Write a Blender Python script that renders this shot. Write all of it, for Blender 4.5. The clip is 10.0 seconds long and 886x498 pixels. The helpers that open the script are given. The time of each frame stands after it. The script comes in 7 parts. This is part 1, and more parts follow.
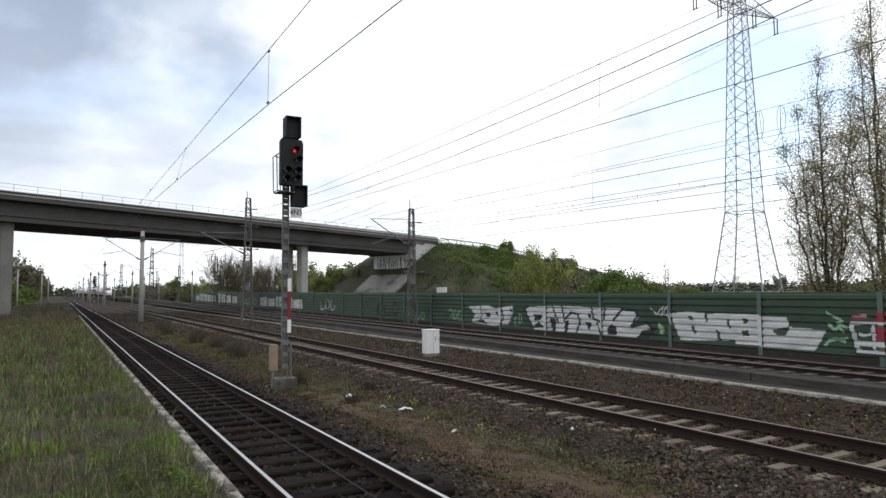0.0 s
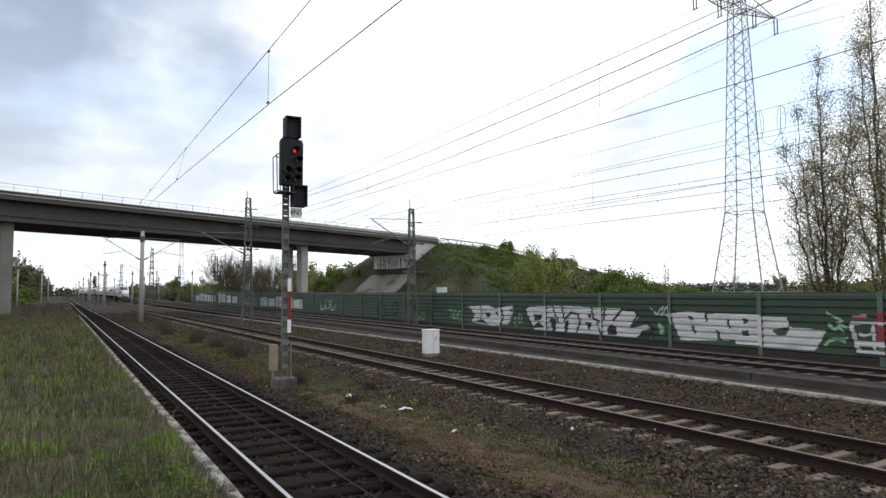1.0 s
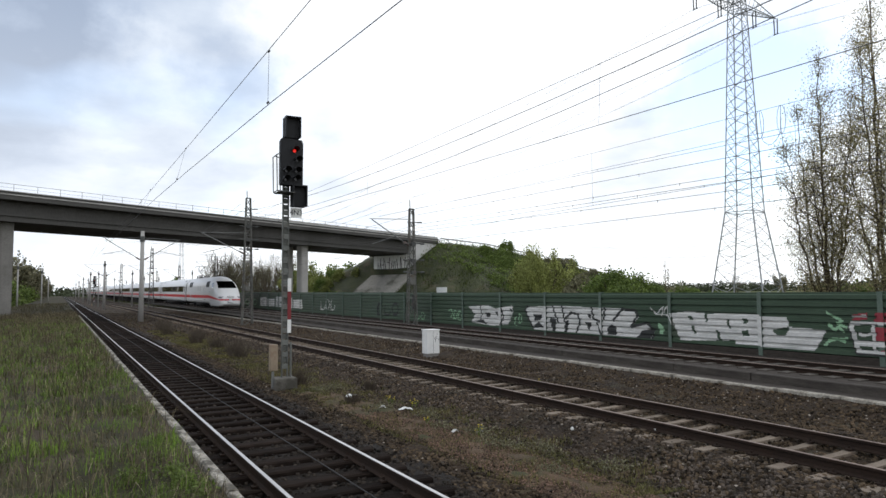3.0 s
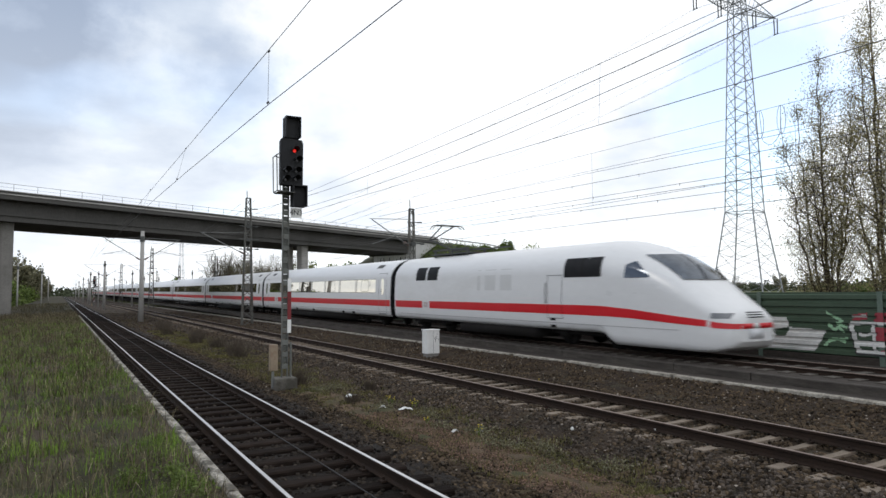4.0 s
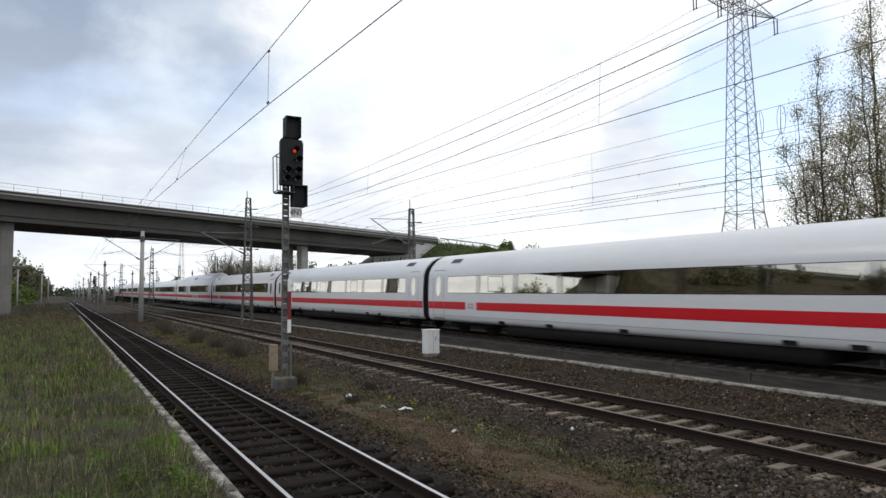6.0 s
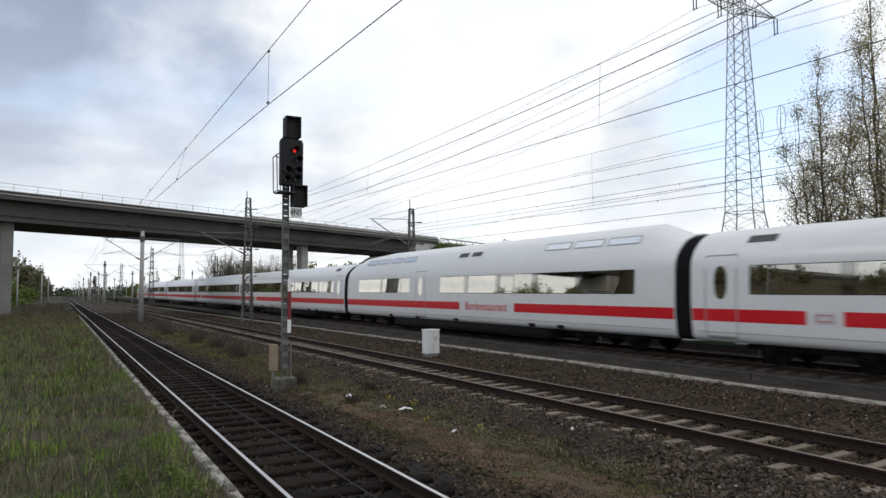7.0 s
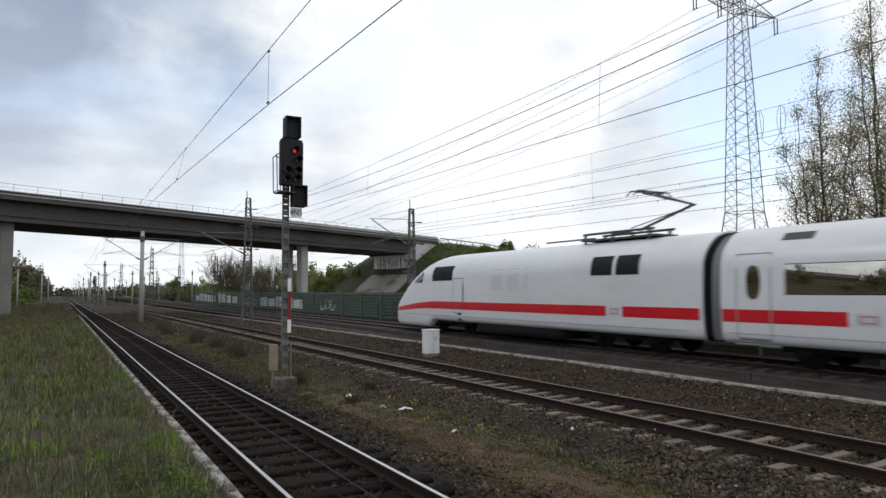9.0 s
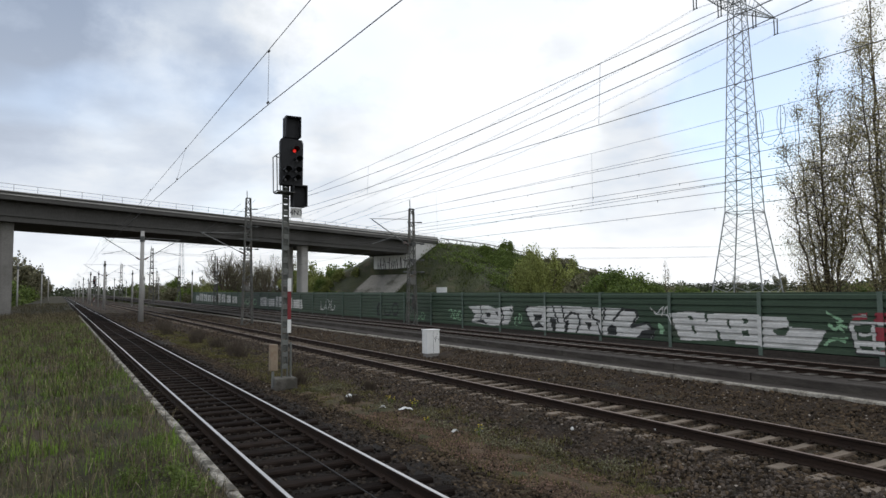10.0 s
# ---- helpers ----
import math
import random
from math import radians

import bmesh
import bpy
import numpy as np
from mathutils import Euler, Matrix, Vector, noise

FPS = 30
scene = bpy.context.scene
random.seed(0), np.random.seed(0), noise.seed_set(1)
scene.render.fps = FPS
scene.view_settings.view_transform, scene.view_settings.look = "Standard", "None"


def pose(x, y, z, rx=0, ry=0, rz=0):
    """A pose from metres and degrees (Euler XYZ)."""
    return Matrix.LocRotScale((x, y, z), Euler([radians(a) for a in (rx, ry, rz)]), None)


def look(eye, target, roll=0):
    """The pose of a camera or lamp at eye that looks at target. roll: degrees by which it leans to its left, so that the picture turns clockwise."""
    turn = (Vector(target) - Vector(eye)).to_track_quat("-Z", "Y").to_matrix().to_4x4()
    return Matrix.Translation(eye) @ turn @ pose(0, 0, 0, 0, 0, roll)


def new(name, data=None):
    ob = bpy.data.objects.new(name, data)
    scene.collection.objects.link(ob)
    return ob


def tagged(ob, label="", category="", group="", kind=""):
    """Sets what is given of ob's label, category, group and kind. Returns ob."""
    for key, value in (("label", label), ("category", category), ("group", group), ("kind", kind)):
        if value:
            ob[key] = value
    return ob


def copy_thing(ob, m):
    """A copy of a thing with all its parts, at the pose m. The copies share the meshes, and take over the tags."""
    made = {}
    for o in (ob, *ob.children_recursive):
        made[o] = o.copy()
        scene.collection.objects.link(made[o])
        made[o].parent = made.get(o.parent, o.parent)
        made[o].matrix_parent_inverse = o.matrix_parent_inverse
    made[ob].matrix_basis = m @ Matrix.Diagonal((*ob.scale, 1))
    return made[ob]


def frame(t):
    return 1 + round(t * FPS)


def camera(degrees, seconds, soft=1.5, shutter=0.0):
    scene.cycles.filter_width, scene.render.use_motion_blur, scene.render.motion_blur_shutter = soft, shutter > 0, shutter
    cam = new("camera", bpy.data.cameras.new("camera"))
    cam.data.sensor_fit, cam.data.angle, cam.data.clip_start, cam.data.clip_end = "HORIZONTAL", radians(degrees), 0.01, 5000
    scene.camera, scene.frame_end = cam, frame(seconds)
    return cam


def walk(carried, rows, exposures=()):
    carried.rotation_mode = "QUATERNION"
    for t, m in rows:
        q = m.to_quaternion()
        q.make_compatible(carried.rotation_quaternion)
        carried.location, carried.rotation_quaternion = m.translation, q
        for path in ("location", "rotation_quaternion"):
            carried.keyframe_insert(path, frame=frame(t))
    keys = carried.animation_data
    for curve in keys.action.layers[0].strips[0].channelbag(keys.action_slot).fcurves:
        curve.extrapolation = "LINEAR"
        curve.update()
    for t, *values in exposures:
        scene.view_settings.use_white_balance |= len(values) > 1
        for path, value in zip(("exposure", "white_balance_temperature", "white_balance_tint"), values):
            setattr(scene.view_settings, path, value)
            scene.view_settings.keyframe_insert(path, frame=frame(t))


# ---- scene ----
# Track runs along +y, x grows to the side of the noise barrier, z = 0 at the rail head of the nearest track.
cam = camera(68.03, 10.0, soft=1.5, shutter=0.07)
EYE = Vector((0.0, 0.0, 2.315))
YAW, PITCH, ROLL = radians(30.186), radians(3.71), -0.452
AIM = EYE + Vector((math.sin(YAW) * math.cos(PITCH), math.cos(YAW) * math.cos(PITCH), math.sin(PITCH)))
walk(cam, [(0.0, look(EYE, AIM, ROLL)), (10.0, look(EYE, AIM, ROLL))],
     exposures=[(0.0, -0.06), (2.7, -0.06), (4.0, -0.11), (5.5, -0.18), (7.0, -0.28), (10.0, -0.30)])

# ---- light ----
SUN_TO = Vector((-0.78, 0.42, 0.75)).normalized()
sun = new("sun", bpy.data.lights.new("sun", "SUN"))
sun.data.energy, sun.data.angle, sun.data.color = 0.55, radians(14), (1.0, 0.95, 0.88)
sun.matrix_world = look(SUN_TO * 200, (0, 0, 0))
world = bpy.data.worlds.new("cloudy_sky")
scene.world = world
world.use_nodes = True
nt = world.node_tree
nt.nodes.clear()


def node(tree, kind, inputs=None, **attrs):
    n = tree.nodes.new(kind)
    if "operation" in attrs:
        n.operation = attrs["operation"]
    if "data_type" in attrs:
        n.data_type = attrs["data_type"]
    for k, v in (inputs or {}).items():
        if isinstance(v, bpy.types.NodeSocket):
            tree.links.new(v, n.inputs[k])
        else:
            n.inputs[k].default_value = v
    return n


def ramp(tree, fac, stops):
    n = node(tree, "ShaderNodeValToRGB", {"Fac": fac})
    e = n.color_ramp.elements
    while len(e) < len(stops):
        e.new(0.5)
    for el, (pos, c) in zip(e, stops):
        el.position, el.color = pos, (*c, 1) if len(c) == 3 else c
    return n.outputs["Color"]


def build_sky():
    sky = node(nt, "ShaderNodeTexSky")
    sky.sky_type, sky.sun_disc = "NISHITA", False
    sky.sun_elevation, sky.sun_rotation = math.asin(SUN_TO.z), math.atan2(SUN_TO.x, SUN_TO.y)
    sky.air_density, sky.dust_density = 1.0, 1.5
    co = node(nt, "ShaderNodeTexCoord").outputs["Generated"]
    sep = node(nt, "ShaderNodeSeparateXYZ", {0: co})
    lift = node(nt, "ShaderNodeMath", {0: sep.outputs["Z"], 1: 0.22}, operation="ADD")
    lift = node(nt, "ShaderNodeMath", {0: lift.outputs[0], 1: 0.12}, operation="MAXIMUM")
    flat = node(nt, "ShaderNodeCombineXYZ", {"X": sep.outputs["X"], "Y": sep.outputs["Y"], "Z": 0.0})
    plane = node(nt, "ShaderNodeVectorMath", {0: flat.outputs[0], 1: lift.outputs[0]}, operation="DIVIDE")
    shift = node(nt, "ShaderNodeVectorMath", {0: plane.outputs[0], 1: CLOUD_SHIFT}, operation="ADD")
    big = node(nt, "ShaderNodeTexNoise", {"Vector": shift.outputs[0], "Scale": 1.05, "Detail": 7.0, "Roughness": 0.52, "Distortion": 0.35})
    small = node(nt, "ShaderNodeTexNoise", {"Vector": shift.outputs[0], "Scale": 3.0, "Detail": 7.0, "Roughness": 0.58})
    both = node(nt, "ShaderNodeMath", {0: small.outputs["Fac"], 1: 0.35, 2: 0.295}, operation="MULTIPLY_ADD")
    both = node(nt, "ShaderNodeMath", {0: big.outputs["Fac"], 1: 0.41, 2: both.outputs[0]}, operation="MULTIPLY_ADD")
    # cloud cover thickens to one side
    lean = node(nt, "ShaderNodeVectorMath", {0: co, 1: (0.25, -0.145, -0.06)}, operation="DOT_PRODUCT")
    both = node(nt, "ShaderNodeMath", {0: both.outputs[0], 1: lean.outputs["Value"]}, operation="ADD")
    # broad cloud banks and bright breaks, with torn edges
    torn = node(nt, "ShaderNodeTexNoise", {"Vector": co, "Scale": 5.0, "Detail": 6.0, "Roughness": 0.6})
    torn = node(nt, "ShaderNodeVectorMath", {0: torn.outputs["Color"], 1: (0.5, 0.5, 0.5)}, operation="SUBTRACT")
    torn = node(nt, "ShaderNodeVectorMath", {0: torn.outputs[0], "Scale": 0.27}, operation="SCALE")
    warped = node(nt, "ShaderNodeVectorMath", {0: co, 1: torn.outputs[0]}, operation="ADD")
    warped = node(nt, "ShaderNodeVectorMath", {0: warped.outputs[0]}, operation="NORMALIZE").outputs[0]

    def bank(direction, inner, outer, amount):
        d = node(nt, "ShaderNodeVectorMath", {0: warped, 1: Vector(direction).normalized()}, operation="DOT_PRODUCT")
        m = node(nt, "ShaderNodeMapRange", {"Value": d.outputs["Value"], "From Min": math.cos(radians(outer)), "From Max": math.cos(radians(inner)), "To Min": 0.0, "To Max": amount})
        m.interpolation_type = "SMOOTHERSTEP"
        return m.outputs[0]

    for direction, inner, outer, amount in CLOUD_BANKS:
        both = node(nt, "ShaderNodeMath", {0: both.outputs[0], 1: bank(direction, inner, outer, amount)}, operation="ADD")
    cloud = ramp(nt, both.outputs[0], [(0.28, (0.40, 0.49, 0.65)), (0.40, (0.56, 0.66, 0.83)), (0.51, (0.78, 0.87, 1.0)), (0.59, (1.0, 1.05, 1.11)), (0.69, (1.26, 1.30, 1.36))])
    # haze whitens the sky towards the horizon
    haze = ramp(nt, sep.outputs["Z"], [(0.0, (0.85,) * 3), (0.16, (0.25,) * 3), (0.4, (0.0,) * 3)])
    hazed = node(nt, "ShaderNodeMix", {0: haze, 6: cloud, 7: (1.32, 1.35, 1.38, 1)}, data_type="RGBA")
    gap = node(nt, "ShaderNodeTexNoise", {"Vector": shift.outputs[0], "Scale": 1.5, "Detail": 3.0})
    gap = ramp(nt, gap.outputs["Fac"], [(0.52, (0, 0, 0)), (0.82, (0.35,) * 3)])
    rift = bank((0.80, 0.525, 0.245), 1.0, 9.0, 0.6)
    gap = node(nt, "ShaderNodeMath", {0: gap, 1: rift}, operation="MAXIMUM").outputs[0]
    clear = node(nt, "ShaderNodeVectorMath", {0: sky.outputs[0], "Scale": 0.36}, operation="SCALE")
    mixed = node(nt, "ShaderNodeMix", {0: gap, 6: hazed.outputs[2], 7: clear.outputs[0]}, data_type="RGBA")
    back = node(nt, "ShaderNodeBackground", {"Strength": SKY_STRENGTH})
    nt.links.new(mixed.outputs[2], back.inputs["Color"])
    out = node(nt, "ShaderNodeOutputWorld")
    nt.links.new(back.outputs[0], out.inputs["Surface"])


CLOUD_SHIFT = (3.1, 1.7, 0.0)
CLOUD_BANKS = [((-0.12, 0.93, 0.36), 3, 15, -0.13), ((0.13, 0.92, 0.365), 3, 13, -0.12), ((0.0, 0.98, 0.19), 2, 10, -0.09), ((0.15, 0.962, 0.225), 1, 8, -0.07),
               ((0.39, 0.895, 0.21), 1, 8, -0.13), ((0.55, 0.74, 0.40), 2, 11, -0.13), ((0.69, 0.69, 0.21), 1, 12, -0.09), ((0.76, 0.64, 0.13), 1, 10, -0.08), ((0.84, 0.42, 0.34), 2, 12, 0.10),
               ((0.08, 0.955, 0.275), 1, 7, 0.13), ((0.42, 0.84, 0.33), 4, 15, 0.16), ((0.60, 0.75, 0.29), 3, 11, 0.12)]
SKY_STRENGTH = 1.0
build_sky()


# ---- materials ----
def mat(name, c1, c2=None, rough=0.8, metal=0.0, scale=4.0, fine=40.0, bump=0.3, stain=None, stain_at=0.62, stretch=(1, 1, 1), per_piece=0.0, spec=0.5, bump_dist=0.01, leaf=0.0):
    """Base colour varied by coarse and fine noise, with stains and a fine relief. Sizes are in repeats a metre."""
    c2 = c2 or tuple(v * 0.75 for v in c1)
    m = bpy.data.materials.new(name)
    m.use_nodes = True
    t = m.node_tree
    b = t.nodes["Principled BSDF"]
    co = node(t, "ShaderNodeTexCoord").outputs["Object"]
    co = node(t, "ShaderNodeVectorMath", {0: co, 1: stretch}, operation="MULTIPLY").outputs[0]
    n1 = node(t, "ShaderNodeTexNoise", {"Vector": co, "Scale": scale, "Detail": 5.0, "Roughness": 0.6})
    n2 = node(t, "ShaderNodeTexNoise", {"Vector": co, "Scale": fine, "Detail": 3.0, "Roughness": 0.6})
    f = node(t, "ShaderNodeMath", {0: n1.outputs["Fac"], 1: n2.outputs["Fac"]}, operation="ADD")
    col = ramp(t, node(t, "ShaderNodeMath", {0: f.outputs[0], 1: 0.5}, operation="MULTIPLY").outputs[0], [(0.36, c2), (0.62, c1)])
    if stain:
        n3 = node(t, "ShaderNodeTexNoise", {"Vector": co, "Scale": scale * 0.45, "Detail": 6.0, "Roughness": 0.65})
        k = ramp(t, n3.outputs["Fac"], [(stain_at - 0.08, (0, 0, 0)), (stain_at + 0.06, (0.85,) * 3)])
        col = node(t, "ShaderNodeMix", {0: k, 6: col, 7: (*stain, 1)}, data_type="RGBA").outputs[2]
    if per_piece:
        r = node(t, "ShaderNodeObjectInfo").outputs["Random"] if per_piece > 0 else node(t, "ShaderNodeNewGeometry").outputs["Random Per Island"]
        a = abs(per_piece)
        v = node(t, "ShaderNodeMapRange", {"Value": r, "To Min": 1 - a, "To Max": 1 + a}).outputs[0]
        col = node(t, "ShaderNodeVectorMath", {0: col, "Scale": v}, operation="SCALE").outputs[0]
    t.links.new(col, b.inputs["Base Color"])
    b.inputs["Metallic"].default_value = metal
    b.inputs["Specular IOR Level"].default_value = spec
    rr = node(t, "ShaderNodeMapRange", {"Value": n1.outputs["Fac"], "From Min": 0.3, "From Max": 0.7, "To Min": max(0.02, rough * 0.85), "To Max": min(1, rough * 1.15)})
    t.links.new(rr.outputs[0], b.inputs["Roughness"])
    if bump:
        bp = node(t, "ShaderNodeBump", {"Height": f.outputs[0], "Strength": bump, "Distance": bump_dist})
        t.links.new(bp.outputs[0], b.inputs["Normal"])
    if leaf:
        tr = node(t, "ShaderNodeBsdfTranslucent", {"Color": col})
        mx = node(t, "ShaderNodeMixShader", {0: leaf, 1: b.outputs[0], 2: tr.outputs[0]})
        t.links.new(mx.outputs[0], t.nodes["Material Output"].inputs["Surface"])
    return m


def glow(name, color, strength):
    m = mat(name, color, color, rough=0.4, bump=0)
    b = m.node_tree.nodes["Principled BSDF"]
    b.inputs["Emission Color"].default_value, b.inputs["Emission Strength"].default_value = (*color, 1), strength
    return m


M_SOIL = mat("field_soil", (0.12, 0.13, 0.05), (0.07, 0.085, 0.03), 0.95, scale=0.25, fine=6, bump=0.6, stain=(0.16, 0.14, 0.08), spec=0.15)
M_TURF = mat("turf_soil", (0.060, 0.054, 0.030), (0.016, 0.017, 0.009), 0.95, scale=1.3, fine=30, bump=0.9, stain=(0.075, 0.058, 0.044), stain_at=0.56, spec=0.15)
M_BALLAST_DARK = mat("sooty_ballast", (0.032, 0.026, 0.022), (0.010, 0.009, 0.008), 0.95, scale=2.2, fine=34, bump=1.0, bump_dist=0.04, spec=0.15)
M_BALLAST = mat("rusty_ballast", (0.060, 0.041, 0.027), (0.015, 0.012, 0.009), 0.95, scale=2.0, fine=34, bump=1.0, bump_dist=0.04, stain=(0.065, 0.058, 0.036), stain_at=0.64, spec=0.15)
M_SAND = mat("sandy_path_soil", (0.15, 0.10, 0.068), (0.055, 0.044, 0.029), 0.95, scale=1.6, fine=36, bump=1.0, bump_dist=0.02, stain=(0.05, 0.055, 0.028), stain_at=0.53, spec=0.1)
M_STONE_PALE = mat("pale_ballast_stone", (0.30, 0.26, 0.22), (0.17, 0.145, 0.12), 0.92, scale=1.3, fine=60, bump=0.4, per_piece=-0.6, spec=0.15)
M_STONE_SOOT = mat("oily_ballast_stone", (0.046, 0.037, 0.030), (0.018, 0.015, 0.012), 0.92, scale=1.3, fine=60, bump=0.4, per_piece=-0.85, spec=0.1)
M_PEBBLE = mat("fine_reddish_gravel", (0.20, 0.125, 0.09), (0.065, 0.046, 0.034), 0.92, scale=1.3, fine=60, bump=0.3, per_piece=-0.7, spec=0.15)
M_CONC_DARK = mat("mossy_dark_concrete", (0.20, 0.19, 0.165), (0.09, 0.084, 0.072), 0.9, scale=3.5, fine=22, bump=0.5, stain=(0.055, 0.05, 0.042), stain_at=0.53, spec=0.15)
M_STONE = mat("ballast_stone", (0.088, 0.063, 0.040), (0.017, 0.013, 0.009), 0.92, scale=1.3, fine=60, bump=0.4, per_piece=-0.85, spec=0.15)
M_STONE_DARK = mat("sooty_ballast_stone", (0.115, 0.092, 0.074), (0.022, 0.018, 0.015), 0.92, scale=1.3, fine=60, bump=0.4, per_piece=-0.8, spec=0.15)
M_SLAB = mat("stained_concrete_slab", (0.060, 0.051, 0.044), (0.030, 0.025, 0.021), 0.9, scale=0.8, fine=18, bump=0.4, stretch=(1, 0.3, 1), stain=(0.03, 0.027, 0.025), spec=0.15)
M_SLAB_EDGE = mat("grey_slab_edge_concrete", (0.105, 0.095, 0.082), (0.058, 0.05, 0.043), 0.9, scale=1.2, fine=18, bump=0.4, stretch=(1, 0.4, 1.6), stain=(0.035, 0.03, 0.027), stain_at=0.6, spec=0.15)
M_KERB = mat("pale_concrete", (0.52, 0.49, 0.43), (0.20, 0.18, 0.15), 0.9, scale=11, fine=45, bump=0.6, stain=(0.05, 0.045, 0.036), stain_at=0.52, spec=0.15)
M_CONC = mat("weathered_concrete", (0.24, 0.232, 0.215), (0.16, 0.153, 0.143), 0.88, scale=0.5, fine=9, bump=0.25, stain=(0.15, 0.145, 0.13), stain_at=0.6, spec=0.15)
M_CONC_LIGHT = mat("light_concrete", (0.40, 0.39, 0.37), (0.30, 0.29, 0.275), 0.88, scale=0.6, fine=9, bump=0.2, stain=(0.25, 0.24, 0.22), stain_at=0.62, spec=0.15)
M_PAVING = mat("slope_paving_stone", (0.36, 0.345, 0.31), (0.24, 0.23, 0.205), 0.9, scale=0.8, fine=8, bump=0.5, stain=(0.09, 0.09, 0.07), stain_at=0.58, spec=0.15)
M_CAP = mat("lightened_worn_concrete", (0.58, 0.575, 0.56), (0.42, 0.415, 0.40), 0.8, scale=0.5, fine=6, bump=0.1, stain=(0.30, 0.29, 0.27), stain_at=0.62, spec=0.2)
# concrete coloured darker to carry the shade of the bridge's backlit near side
M_GIRDER = mat("shade_darkened_concrete", (0.095, 0.092, 0.087), (0.07, 0.068, 0.064), 0.9, scale=0.3, fine=7, bump=0.2, stretch=(1, 1, 0.4), stain=(0.06, 0.058, 0.054), stain_at=0.6, spec=0.15)
M_SLEEPER_WOOD = mat("tarred_wood", (0.022, 0.016, 0.013), (0.008, 0.006, 0.005), 0.95, scale=3, fine=26, bump=0.8, stretch=(0.25, 1.6, 1), per_piece=0.4, spec=0.06)
M_SLEEPER_CONC = mat("sleeper_concrete", (0.23, 0.19, 0.15), (0.115, 0.09, 0.07), 0.9, scale=3, fine=40, bump=0.4, per_piece=0.2, stain=(0.17, 0.12, 0.085), stain_at=0.6, spec=0.15)
M_RAIL_RUST = mat("rusty_rail_steel", (0.034, 0.022, 0.016), (0.016, 0.011, 0.009), 0.85, scale=5, fine=60, bump=0.3, stretch=(1, 0.3, 1), spec=0.15)
M_RAIL_TOP = mat("polished_rail_head", (0.64, 0.63, 0.62), (0.50, 0.49, 0.48), 0.42, metal=0.65, scale=4, fine=30, bump=0.05, stretch=(1, 0.1, 1))
M_SCRUB = mat("grey_brown_dead_grass", (0.105, 0.093, 0.052), (0.045, 0.042, 0.024), 0.9, scale=0.5, fine=6, bump=0, per_piece=-0.5, spec=0.15)
M_BANK_GRASS = mat("dull_bank_grass", (0.098, 0.125, 0.034), (0.026, 0.034, 0.013), 0.9, scale=0.45, fine=3, bump=0, per_piece=-0.5, leaf=0.2, spec=0.15)
M_KERB_DIRTY = mat("dirty_pale_concrete", (0.46, 0.43, 0.37), (0.19, 0.17, 0.14), 0.9, scale=4, fine=25, bump=0.6, stain=(0.06, 0.052, 0.042), stain_at=0.55, spec=0.15)
M_CABLE = mat("black_cable_sheath", (0.025, 0.024, 0.024), None, 0.7, bump=0)
M_RAIL_DULL = mat("dull_rail_head", (0.26, 0.20, 0.165), (0.17, 0.12, 0.10), 0.5, metal=0.4, scale=4, fine=30, bump=0.1, stretch=(1, 0.1, 1))
M_STEEL = mat("galvanised_steel", (0.24, 0.245, 0.24), (0.16, 0.165, 0.16), 0.6, metal=0.3, scale=3, fine=40, bump=0.1, stain=(0.20, 0.19, 0.17))
M_MAST = mat("dusty_grey_mast_paint", (0.20, 0.207, 0.192), (0.115, 0.12, 0.11), 0.7, metal=0.2, scale=3, fine=30, bump=0.15, stain=(0.10, 0.075, 0.055), stain_at=0.6, spec=0.2)
M_LATTICE = mat("weathered_lattice_paint", (0.165, 0.163, 0.15), (0.085, 0.085, 0.077), 0.7, metal=0.2, scale=3, fine=30, bump=0.15, stain=(0.09, 0.065, 0.045), stain_at=0.6, spec=0.2)
M_STEEL_DARK = mat("aged_lattice_steel", (0.115, 0.118, 0.115), (0.07, 0.072, 0.07), 0.65, metal=0.4, scale=3, fine=40, bump=0.1, stain=(0.13, 0.085, 0.06), stain_at=0.64, spec=0.15)
M_PYLON = mat("pylon_steel", (0.34, 0.35, 0.37), (0.27, 0.28, 0.295), 0.6, metal=0.3, scale=1, fine=10, bump=0)
M_WIRE = mat("wire_metal", (0.09, 0.085, 0.085), (0.07, 0.065, 0.065), 0.6, metal=0.3, scale=1, fine=10, bump=0)
M_BLACK = mat("matt_black_paint", (0.028, 0.029, 0.031), (0.02, 0.02, 0.022), 0.6, scale=6, fine=60, bump=0.1, spec=0.15)
M_GREEN = mat("green_barrier_paint", (0.047, 0.078, 0.046), (0.029, 0.052, 0.032), 0.5, scale=0.9, fine=14, bump=0.12, stretch=(1, 0.5, 1.6), stain=(0.07, 0.085, 0.06), stain_at=0.63, spec=0.45)
M_GREEN_POST = mat("grey_green_post_paint", (0.105, 0.145, 0.115), (0.07, 0.10, 0.08), 0.65, scale=2, fine=20, bump=0.1)
M_SPRAY_WHITE = mat("white_spray_paint", (0.66, 0.655, 0.63), (0.44, 0.435, 0.42), 0.75, scale=2.2, fine=16, bump=0.1, stretch=(1, 0.5, 3.0), stain=(0.33, 0.34, 0.32), stain_at=0.6)
M_SPRAY_BLACK = mat("black_spray_paint", (0.02, 0.02, 0.022), (0.03, 0.035, 0.03), 0.7, scale=3, fine=20, bump=0.1)
M_SPRAY_RED = mat("red_spray_paint", (0.30, 0.032, 0.045), (0.20, 0.025, 0.035), 0.7, scale=3, fine=20, bump=0.1)
M_SPRAY_MINT = mat("pale_green_spray_paint", (0.30, 0.48, 0.30), (0.2, 0.36, 0.22), 0.7, scale=3, fine=20, bump=0.1)
